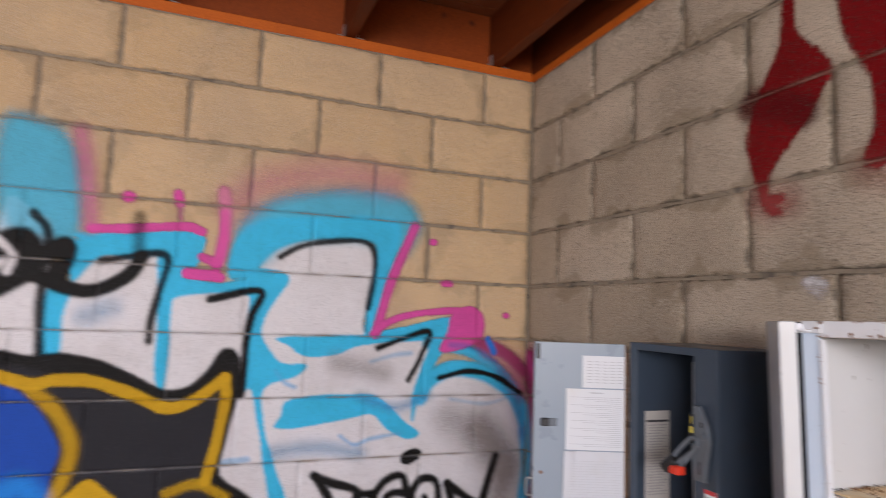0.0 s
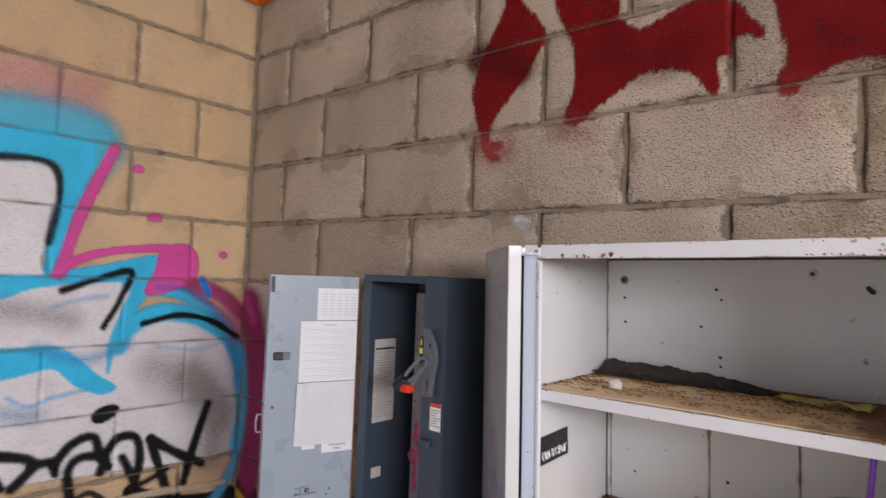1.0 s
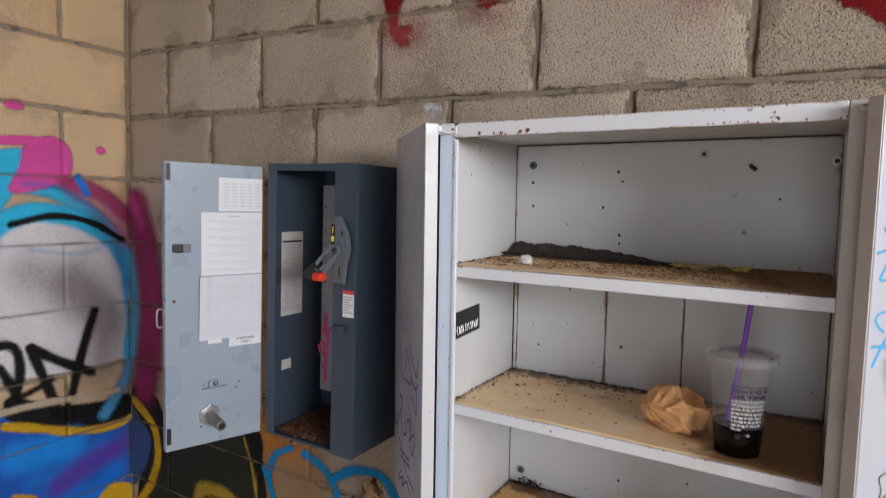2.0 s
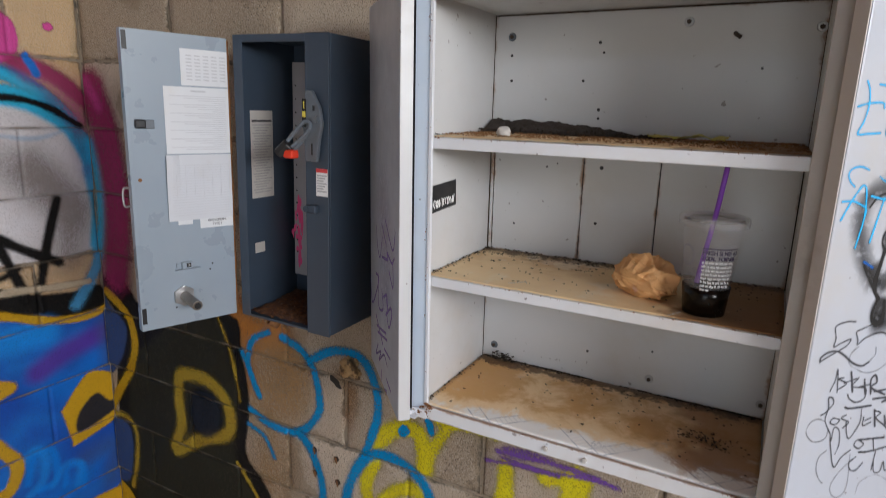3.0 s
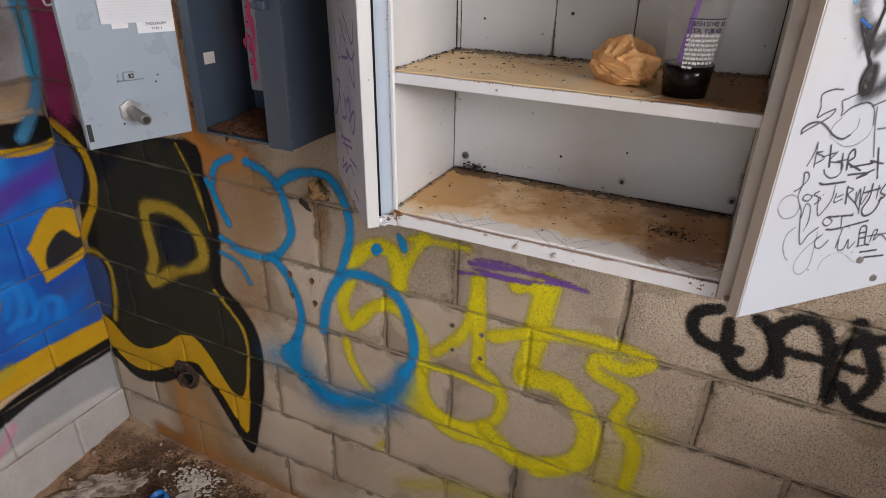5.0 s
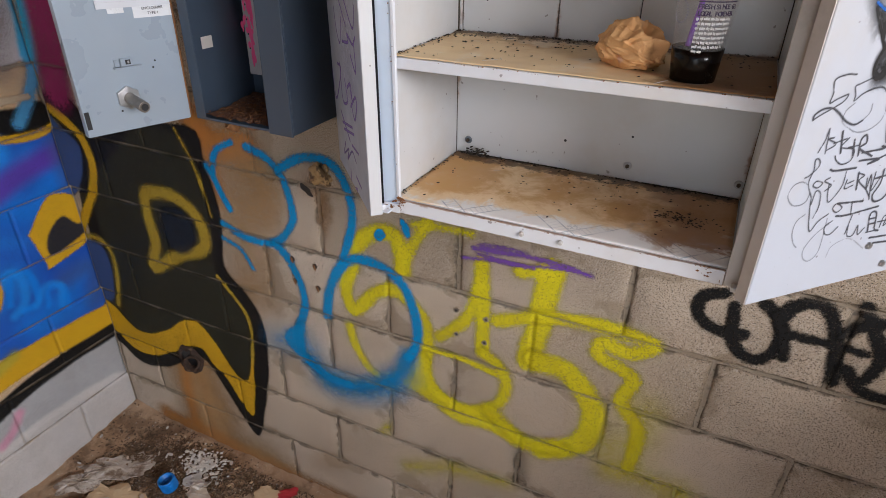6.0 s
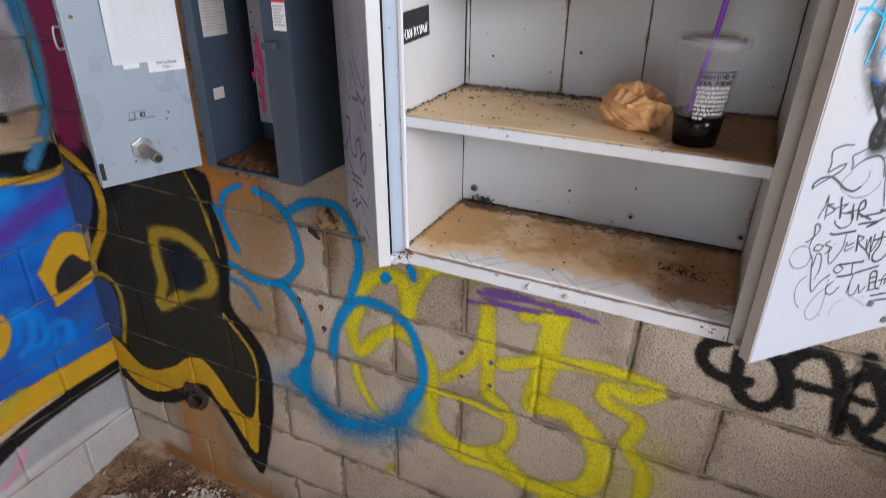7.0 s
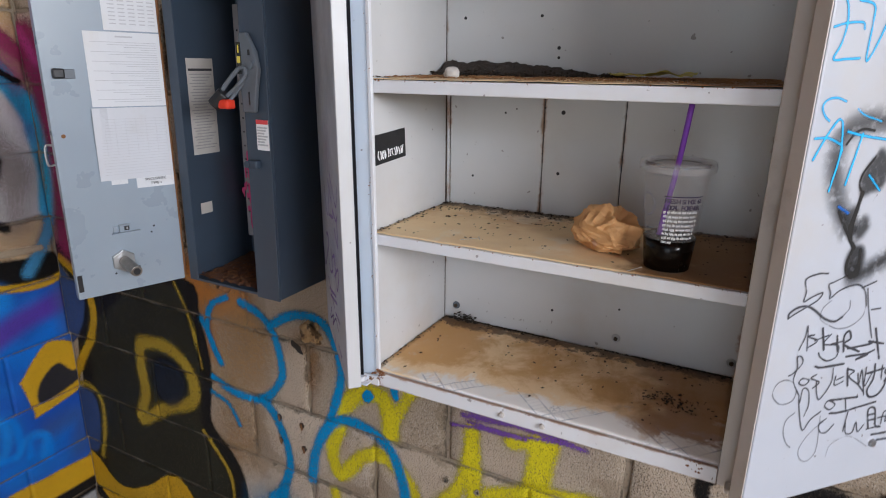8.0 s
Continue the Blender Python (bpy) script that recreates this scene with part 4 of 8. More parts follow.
    box(0.086, 0.140, -0.009, -0.0002, z(1.5595), z(1.562), 0.0006, bracket)
    clasp = part("bracket", bracket, STEEL_LIGHT, door, "small pale steel bracket")
    part("slot", box(0.107, 0.117, -0.0076, -0.0071, z(1.566), z(1.575), 0), BLACK, clasp, "dark slot")
    part("slot_core", box(0.1095, 0.1130, -0.0082, -0.0072, z(1.568), z(1.573), 0.0003), GALVANISED, clasp)
    nut = rod((0.125, -0.0002, z(1.500)), (0.125, -0.008, z(1.500)), 0.024, None, 6, bevel=0.001)
    pipe = part("conduit_nut", nut, GALVANISED, door, "hexagonal conduit locknut")
    part("conduit_stub", rod((0.125, -0.008, z(1.500)), (0.122, -0.074, z(1.494)), 0.0112, None, 20, bevel=0.001), DULL_PIPE, pipe, "threaded conduit stub")
    part("pipe_mouth", rod((0.122, -0.0742, z(1.494)), (0.122, -0.0748, z(1.494)), 0.0070, None, 16), BLACK, pipe)
    for z0 in (2.026, 1.448):
        part("gasket", box(0.206, 0.215, -0.0016, -0.0002, z(z0), z(z0 + 0.036), 0.0003), BLACK, door, "black foam gasket strip")
    hasp = tube([(w + 0.001, 0.012, z(1.748)), (w + 0.013, 0.010, z(1.746)), (w + 0.013, 0.010, z(1.712)), (w + 0.001, 0.012, z(1.710))], 0.0022, 8, steps=5)
    part("hasp", hasp, GALVANISED, door, "bent wire hasp")
    for x, zz in ((0.142, 1.474), (0.095, 1.480), (0.056, 1.565), (0.062, 1.552)):
        part("hole", rod((x, -0.0002, z(zz)), (x, -0.0007, z(zz)), 0.0022, None, 8), BLACK, door)


cover_door()

# ---- things in the cabinet ----


def shelf_liner(z, front, material, label):
    bm = bmesh.new()
    x0, x1 = IX0 + 0.003, IX1 - 0.003
    bmesh.ops.create_grid(bm, x_segments=60, y_segments=30, size=0.5, matrix=Matrix.Translation(((x0 + x1) / 2, (front + BACK - 0.003) / 2, z)) @ Matrix.Diagonal((x1 - x0, BACK - 0.003 - front, 1, 1)))
    for v in bm.verts:
        v.co.z += 0.0012 + 0.0010 * noise.noise(v.co * 22) + 0.0008 * noise.noise(v.co * 60)
    ob = tagged(mesh_object("shelf_liner", bm, material, smooth=True), label, "shelf paper")
    mod = ob.modifiers.new("thickness", "SOLIDIFY")
    mod.thickness, mod.offset = 0.0006, 1
    return ob


shelf_liner(FLOOR_Z + 0.0005, CY + 0.002, TILE_PAPER, "tile-printed shelf paper soaked with brown stains on the cabinet floor")
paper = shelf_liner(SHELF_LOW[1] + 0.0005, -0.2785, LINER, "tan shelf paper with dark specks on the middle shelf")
for x, y, long, turn in ((1.826, -0.262, 0.030, 62), (1.560, -0.240, 0.034, 48), (1.572, -0.228, 0.016, 120)):
    tear = part("tear", box(-long / 2, long / 2, -0.0005, 0.0005, 0, 0.0005, 0), OLD_PAPER, paper, "pale torn edge of the paper")
    tear.matrix_basis = Matrix.Translation((x, y, SHELF_LOW[1] + 0.0032)) @ pose(0, 0, 0, 0, 0, turn)
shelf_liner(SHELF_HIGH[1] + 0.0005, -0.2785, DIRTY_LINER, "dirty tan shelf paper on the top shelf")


def crumbs(name, label, count, seed, spot, size, material, shape=(1.6, 1.0, 0.6), category="droppings"):
    """Many small dark crumbs lying on a shelf, as one mesh."""
    r = random.Random(seed)
    verts, faces = [], []
    for _ in range(count):
        x, y, z = spot(r)
        s = size * r.uniform(0.5, 1.5)
        a = r.uniform(0, math.pi)
        ca, sa = math.cos(a), math.sin(a)
        base = len(verts)
        for u, v, w in ((1, 0, 0.5), (0, 1, 0.5), (-1, 0, 0.5), (0, -1, 0.5), (0, 0, 1.0), (0, 0, 0.0)):
            u, v, w = u * shape[0] * s * r.uniform(0.7, 1.2), v * shape[1] * s * r.uniform(0.7, 1.2), w * shape[2] * s * 1.6
            verts.append((x + u * ca - v * sa, y + u * sa + v * ca, z + w))
        for k in range(4):
            n = (k + 1) % 4
            faces.append((base + k, base + n, base + 4))
            faces.append((base + n, base + k, base + 5))
    data = bpy.data.meshes.new(name)
    data.from_pydata(verts, [], faces)
    data.materials.append(material)
    return tagged(new(name, data), label, category, kind="stuff")


def rim_spot(z, power, left=1.0):
    def spot(r):
        while True:
            y = -0.016 - 0.24 * r.random() ** power
            x = IX0 + 0.006 + (IX1 - IX0 - 0.012) * (r.random() ** left)
            if noise.noise(Vector((x * 21, y * 34, z * 9))) > r.uniform(-0.35, 0.25):
                return x, y, z
    return spot


DROPPING = plain_material("dark_droppings", (0.016, 0.012, 0.009), (0.05, 0.035, 0.024), 60, 0.85)
LITTER = plain_material("brown_crumbs", (0.15, 0.065, 0.024), (0.42, 0.22, 0.085), 300, 0.9)
crumbs("droppings", "scattered dark mouse droppings on the middle shelf", 380, 5, rim_spot(1.6460, 4.0, 1.9), 0.0017, DROPPING)
crumbs("droppings", "dark crumbs along the back of the cabinet floor", 900, 6, rim_spot(1.3910, 22.0, 0.9), 0.0019, DROPPING)
crumbs("droppings", "dark crumbs and droppings on the top shelf", 260, 7, rim_spot(1.8966, 6.0, 0.7), 0.0014, DROPPING)
crumbs("nest_litter", "brown nesting crumbs on the top shelf", 5200, 8, rim_spot(1.8968, 3.2, 1.25), 0.0017, LITTER, category="litter")
crumbs("droppings", "small heap of dark crumbs on the cabinet floor", 110, 9, lambda r: (1.885 + r.gauss(0, 0.028), -0.150 + r.gauss(0, 0.016), 1.3908 + 0.003 * r.random()), 0.0017, DROPPING)


def side_spot(z):
    def spot(r):
        y = -0.02 - 0.25 * r.random()
        return IX0 + 0.003 + abs(r.gauss(0, 0.006)), y, z + abs(r.gauss(0, 0.0008))
    return spot


for z, label in ((1.6458, "dark crumbs along the side of the middle shelf"), (1.3908, "few dark crumbs along the side of the cabinet floor"), (1.8966, "dark crumbs along the side of the top shelf")):
    crumbs("droppings", label, 50, 51, side_spot(z), 0.0016, DROPPING)


def rust_specks(label, count, seed, x0, x1, y, z0, z1, size):
    """Specks of rust broken through the enamel along an edge of the cabinet, in loose clusters."""
    def spot(q):
        while True:
            x, z = q.uniform(x0, x1), q.uniform(z0, z1)
            if noise.noise(Vector((x * 26, z * 26, seed))) > q.uniform(-0.25, 0.5):
                return x, y, z
    ob = crumbs("rust_specks", label, count, seed, spot, size, BLISTER, (1.3, 0.35, 1.0))
    del ob["category"]
    ob.parent = cabinet
    ob.location = -cabinet.location


rust_specks("rust specks along the top rail", 30, 41, CX0 + 0.03, SX1, CY - 0.0041, 2.1171, 2.1200, 0.0013)
rust_specks("rust specks along the upper edge of the top rail", 16, 42, CX0 + 0.03, SX1, CY - 0.0041, 2.136, 2.1412, 0.0014)
rust_specks("rust blotches on the lower edge of the top rail", 20, 43, 1.452, 1.545, CY - 0.0041, 2.1171, 2.1225, 0.0028)
rust_specks("rust blotches at the hinge of the bottom rail", 26, 52, SX0 - 0.016, SX0 + 0.012, CY - 0.0046, 1.366, 1.392, 0.0026)
rust_specks("rust blotches at the far corner of the top rail", 10, 49, SX1 - 0.09, SX1, CY - 0.0041, 2.118, 2.130, 0.0018)
rust_specks("rust specks along the edge of the top shelf", 36, 44, IX0 + 0.002, IX1, -0.2807, 1.8905, 1.8937, 0.0012)
rust_specks("rust specks along the edge of the middle shelf", 36, 45, IX0 + 0.002, IX1, -0.2807, 1.6402, 1.6432, 0.0012)
rust_specks("rust specks along the bottom rail", 46, 46, CX0 + 0.03, SX1, CY - 0.0041, 1.3852, 1.3888, 0.0012)
rust_specks("rust blotches at the corner of the bottom rail", 10, 47, SX1 - 0.05, SX1 - 0.002, CY - 0.0041, 1.366, 1.388, 0.0018)
rust_specks("rust specks on the stile", 26, 48, CX0 + 0.026, SX0 - 0.001, CY - 0.0042, 1.40, 2.10, 0.0011)


def under_shelf(q):
    x = q.choice((q.uniform(1.43, 1.66), q.gauss(1.60, 0.05), q.gauss(1.93, 0.012)))
    return min(max(x, 1.42), 1.945), BACK - 0.003 - abs(q.gauss(0, 0.004)), 1.8720 - abs(q.gauss(0, 0.0035))


crumbs("mud_crust", "crumbly dark mud crust under the top shelf", 420, 12, under_shelf, 0.0030, DROPPING, (1.3, 1.0, 1.0), "mud")
crumbs("droppings", "dark crumbs in a corner of the cabinet floor", 60, 13, lambda q: (1.455 + q.gauss(0, 0.014), -0.022 - abs(q.gauss(0, 0.004)), 1.3908 + abs(q.gauss(0, 0.008))), 0.0032, DROPPING)


def mud_mound():
    """A low bank of dry mud against the back of the top shelf."""
    bm = bmesh.new()
    bmesh.ops.create_grid(bm, x_segments=150, y_segments=24, size=0.5, matrix=Matrix.Translation((1.5605, -0.044, 1.8960)) @ Matrix.Diagonal((0.326, 0.058, 1, 1)))
    for v in bm.verts:
        along = (v.co.x - 1.3975) / 0.326
        deep = (v.co.y + 0.073) / 0.058
        lump = min(1.0, along * 9 + 0.6) * min(1.0, max(0.0, 1.0 - along) * 1.7) ** 0.8 * (1 + 0.30 * noise.noise(v.co * 30))
        crust = 0.004 * noise.noise(v.co * 90) + 0.003 * noise.noise(v.co * 210)
        v.co.z += 0.026 * max(0, lump) * min(1, max(0, deep) * 1.5) ** 0.7 + crust * min(1, max(0, lump) * 2) - 0.001
        v.co.y += 0.006 * noise.noise(v.co * 45) * (1 - max(0, deep))
    m = plain_material("dry_mud", (0.030, 0.022, 0.018), (0.085, 0.066, 0.054), 45, 0.97, 0, 1.0, 0.006, stain=(0.04, 0.03, 0.025), stain_scale=50)
    tagged(mesh_object("mud_bank", bm, m, smooth=True), "low bank of dry dark mud on the top shelf", "mud")


mud_mound()


def lump(name, place, size, material, label, category, seed, rough=0.35, sub=3):
    bm = bmesh.new()
    bmesh.ops.create_icosphere(bm, subdivisions=sub, radius=1)
    for v in bm.verts:
        k = 1 + rough * noise.noise(v.co * 1.7 + Vector((seed, 0, 0))) + rough * 0.4 * noise.noise(v.co * 5 + Vector((0, seed, 0)))
        v.co = Vector((v.co.x * size[0], v.co.y * size[1], max(v.co.z, -0.8) * size[2])) * k
    low = min(v.co.z for v in bm.verts)
    bmesh.ops.translate(bm, vec=(0, 0, -low), verts=bm.verts)
    ob = tagged(mesh_object(name, bm, material, smooth=True), label, category)
    ob.location = place
    return ob


lump("paper_wad", (1.503, -0.200, 1.8958), (0.014, 0.010, 0.009), OLD_PAPER, "small crumpled white paper wad on the top shelf", "paper wad", 3)


flakes = crumbs("rust_debris", "loose rust flakes in the bottom of the box", 420, 16, lambda q: (q.uniform(0.885, 1.045), q.uniform(-0.192, -0.02), 1.4415 + q.uniform(0, 0.009)), 0.0030, BLISTER, (1.4, 0.9, 0.4))
del flakes["category"]
flakes.parent = ebox
flakes.location = -ebox.location


def mud_foot(q):
    x = q.uniform(1.398, 1.75)
    return x, -0.073 - 0.012 * noise.noise(Vector((x * 40, 0, 0))) + q.gauss(0, 0.006), 1.8962 + abs(q.gauss(0, 0.003))


crumbs("mud_crumbs", "broken dark crumbs at the foot of the mud bank", 420, 14, mud_foot, 0.0026, DROPPING, (1.2, 1.0, 0.9), "mud")


def yellow_wrapper():
    bm = bmesh.new()
    bmesh.ops.create_grid(bm, x_segments=24, y_segments=6, size=0.5, matrix=Matrix.Translation((1.795, -0.100, 1.8990)) @ pose(0, 0, 0, 0, 0, -7) @ Matrix.Diagonal((0.125, 0.036, 1, 1)))
    for v in bm.verts:
        v.co.z += 0.004 + 0.009 * abs(noise.noise(v.co * 30)) + 0.003 * noise.noise(v.co * 90)
    m = plain_material("yellow_wrapper", (0.52, 0.46, 0.05), (0.66, 0.6, 0.14), 20, 0.5, stain=(0.2, 0.16, 0.06), stain_scale=20)
    ob = tagged(mesh_object("wrapper", bm, m, smooth=True), "flat yellow plastic wrapper on the top shelf", "wrapper")
    ob.modifiers.new("thickness", "SOLIDIFY").thickness = 0.0004


yellow_wrapper()


def cup():
    ob = thing("plastic_cup", "clear plastic cup of black coffee with a purple straw", "cup", (1.8625, -0.229, 1.6452))
    h, r0, r1 = 0.148, 0.0298, 0.0440

    def radius(z):
        return r0 + (r1 - r0) * z / h

    wall = lathe([(0.0, 0.004), (r0 - 0.003, 0.004), (r0 - 0.001, 0.0), (r0, 0.002), (radius(0.03), 0.03), (radius(0.034) + 0.0003, 0.034), (radius(0.075), 0.075), (radius(0.126), 0.126), (r1 - 0.001, h - 0.004), (r1 + 0.002, h - 0.003), (r1 + 0.002, h), (r1 - 0.0006, h), (r1 - 0.0018, h - 0.004), (r0 - 0.0008, 0.006), (0.0, 0.006)], 96)
    for v in wall.verts:
        a = math.atan2(v.co.y, v.co.x)
        swell = 1 + 0.008 * math.cos(16 * a) * (0.10 < v.co.z < 0.13)
        v.co.x, v.co.y = v.co.x * swell, v.co.y * swell
    part("cup_wall", wall, PLASTIC, ob, "clear ribbed plastic wall", True)
    level = 0.046
    drink = lathe([(0.0, 0.0022), (r0 + 0.0006, 0.0022), (radius(0.030) + 0.0005, 0.030), (radius(level) + 0.0005, level), (0.0, level)], 48)
    part("coffee", drink, COFFEE, ob, "black coffee", True)
    lid = lathe([(r1 + 0.0035, h - 0.010), (r1 + 0.0048, h - 0.002), (r1 + 0.0040, h + 0.003), (r1 - 0.001, h + 0.003), (r1 - 0.0025, h - 0.003), (r1 - 0.010, h - 0.003), (r1 - 0.012, h), (0.006, h), (0.0055, h + 0.0010), (r1 - 0.0125, h + 0.0010), (r1 - 0.0095, h - 0.0020), (r1 - 0.0034, h - 0.0020), (r1 - 0.0015, h + 0.0040), (r1 + 0.0044, h + 0.0040), (r1 + 0.0057, h - 0.002), (r1 + 0.0045, h - 0.010), (r1 + 0.0035, h - 0.010)], 160)
    for v in lid.verts:
        # the crimped skirt
        a, far = math.atan2(v.co.y, v.co.x), math.hypot(v.co.x, v.co.y)
        if far > r1 + 0.002 and v.co.z < h:
            swell = 1 + 0.011 * math.cos(40 * a)
            v.co.x, v.co.y = v.co.x * swell, v.co.y * swell
    part("lid", lid, LID_PLASTIC, ob, "clear plastic lid with a crimped rim", True)
    straw = tube([(-0.0180, 0.004, 0.010), (-0.0125, 0.003, 0.06), (0.0005, 0.0, h + 0.002), (0.0085, -0.002, 0.2255)], 0.0038, 12)
    part("straw", straw, PURPLE, ob, "purple straw", True)

    def patch(bm, z0, z1, a0, a1, n):
        """A bent strip of print on the cup's wall, between two heights and two angles."""
        line = []
        for i in range(n + 1):
            a = radians(a0 + (a1 - a0) * i / n)
            line.append([bm.verts.new(((radius(z) + 0.0006) * math.cos(a), (radius(z) + 0.0006) * math.sin(a), z)) for z in (z0, z1)])
        for p, q in zip(line, line[1:]):
            bm.faces.new((p[0], q[0], q[1], p[1]))

    violet = plain_material("violet_print", (0.035, 0.02, 0.06), (0.05, 0.03, 0.08), 30, 0.6)
    rule = bmesh.new()
    patch(rule, 0.1085, 0.1100, -101, -25, 24)
    part("printed_rule", rule, violet, ob, "thin violet rule")
    for words, z, size in (("FRESH SINCE 63", 0.1005, 0.0080), ("LOCAL FOREVER", 0.0918, 0.0080)):
        a = -100.0
        for ch in words:
            if ch != " ":
                text = bpy.data.curves.new("letter", "FONT")
                text.body, text.size, text.extrude, text.offset = ch, size, 0.0001, 0.0002
                text.materials.append(violet)
                letter = new("letter", text)
                letter.parent = ob
                letter.matrix_basis = pose(0, 0, 0, 0, 0, a + 90) @ Matrix.Translation((0, -radius(z) - 0.0006, z)) @ pose(0, 0, 0, 90 - 6, 0, 0)
            a += 5.3
    rr = random.Random(4)
    for k in range(8):
        z = 0.0865 - k * 0.0060
        a, end = -100.0, (-29.0 if k < 7 else -75.0) - rr.uniform(0, 5)
        line = bmesh.new()
        while a < end:
            stop = a + rr.uniform(4, 12)
            while a < min(stop, end):
                low, high = rr.choice(((0.0, 0.0026), (0.0, 0.0026), (0.0, 0.0036), (-0.0010, 0.0026)))
                patch(line, z + low, z + high, a, a + 1.25, 1)
                a += 1.75
            a += 1.8
        part("text_bar", line, WHITE_INK, ob, "line of small white print")
    ring = plain_material("blue_print", (0.28, 0.28, 0.36), (0.36, 0.36, 0.44), 30, 0.6)
    emblem = bmesh.new()
    for k in range(24):
        a = 2 * math.pi * k / 24
        patch(emblem, 0.094 + 0.015 * math.sin(a), 0.0957 + 0.015 * math.sin(a), -136 + 17 * math.cos(a) - 2.2, -136 + 17 * math.cos(a) + 2.2, 2)
    part("emblem", emblem, ring, ob, "faint round emblem of blue dots")


cup()


def paper_bag():
    """A crumpled kraft paper bag lying on its side: straight creases between flat facets, and a hollow mouth."""
    ob = thing("paper_bag", "crumpled brown kraft paper bag on the middle shelf", "paper bag", (1.762, -0.180, 1.6458))
    ob.rotation_euler = (0, 0, radians(-8))
    q = np.random.default_rng(8)

    def unit(rows):
        return rows / np.linalg.norm(rows, axis=1)[:, None]

    mouth = Vector((0.66, -0.12, 0.74)).normalized()
    bm = bmesh.new()
    bmesh.ops.create_icosphere(bm, subdivisions=6, radius=1)
    skin = np.array([v.co.normalized()[:] for v in bm.verts])
    bent = unit(skin + 0.10 * np.array([[noise.noise(v.co * 2), noise.noise(v.co * 2 + Vector((7, 0, 0))), noise.noise(v.co * 2 + Vector((0, 7, 0)))] for v in bm.verts]))
    # flattened sides
    sides = unit(q.normal(size=(16, 3)))
    size = np.minimum((q.uniform(0.80, 0.97, 16) / np.maximum(bent @ sides.T, 0.2)).min(axis=1), 1.06)
    # sharp folds: each runs along part of a great circle and falls off evenly to both sides
    for count, wide, high, length in ((9, 0.32, 0.15, 1.1), (28, 0.16, 0.10, 0.7), (80, 0.08, 0.055, 0.45)):
        for _ in range(count):
            across, middle = unit(q.normal(size=(2, 3)))
            middle = middle - across * (middle @ across)
            middle /= np.linalg.norm(middle)
            off = np.abs(np.arcsin(np.clip(bent @ across, -1, 1))) / (wide * q.uniform(0.6, 1.3))
            along = np.arccos(np.clip(bent @ middle, -1, 1)) / (length * q.uniform(0.6, 1.3))
            size += high * q.choice((1.0, 1.0, -0.9)) * np.maximum(0, 1 - off) * np.maximum(0, 1 - along ** 2)
    for v, k in zip(bm.verts, size):
        d = v.co.normalized()
        angle = d.angle(mouth) + 0.16 * noise.noise(d * 3)
        lip = math.exp(-((angle - 0.56) / 0.11) ** 2)
        k = float(k) * (1 + 0.12 * lip)
        if angle < 0.50:
            k *= 1 - 0.66 * min(1.0, (0.50 - angle) / 0.16)
        low_bulge = 1 + 0.34 * max(0.0, -d.z)
        v.co = Vector((d.x * 0.049 * low_bulge, d.y * 0.041 * low_bulge, d.z * 0.034)) * k
        v.co.z -= 0.008 * max(0.0, d.x - 0.3) * (1 - lip)
    low = sorted(v.co.z for v in bm.verts)[len(bm.verts) // 12]
    for v in bm.verts:
        v.co.z = max(v.co.z - low, 0.0003)
    part("body", bm, KRAFT, ob)


paper_bag()


def sticker():
    x = IX0 + 0.0004
    ob = thing("sticker", "black sticker with white scrawled lettering inside the cabinet", "sticker", (x, -0.217, 1.7575))
    ob.rotation_euler = (radians(3), 0, 0)
    part("backing", box(0, 0.0005, -0.048, 0.049, 0, 0.050, 0), BLACK, ob)
    bm = bmesh.new()
    r = random.Random(2)
    y = -0.040
    while y < 0.038:
        top = 0.021 + r.uniform(-0.001, 0.002)
        for _ in range(2):
            tube([(0.0008, y + r.uniform(0, 0.006), 0.007 + r.uniform(0, 0.002)), (0.0008, y + r.uniform(0, 0.006), 0.014), (0.0008, y + r.uniform(0, 0.005), top)], 0.0008, 5, bm, 3)
        y += 0.0070
    part("scrawl", bm, WHITE_INK, ob, "white scrawl")


sticker()

for ob in [o for o in scene.objects if o.parent is None and o.name.split(".")[0] in ("wall_cabinet", "shelf_liner", "droppings", "nest_litter", "mud_crust", "mud_bank", "mud_crumbs", "paper_wad", "wrapper", "plastic_cup", "paper_bag", "sticker")]:
    ob.matrix_basis = HANG @ ob.matrix_basis

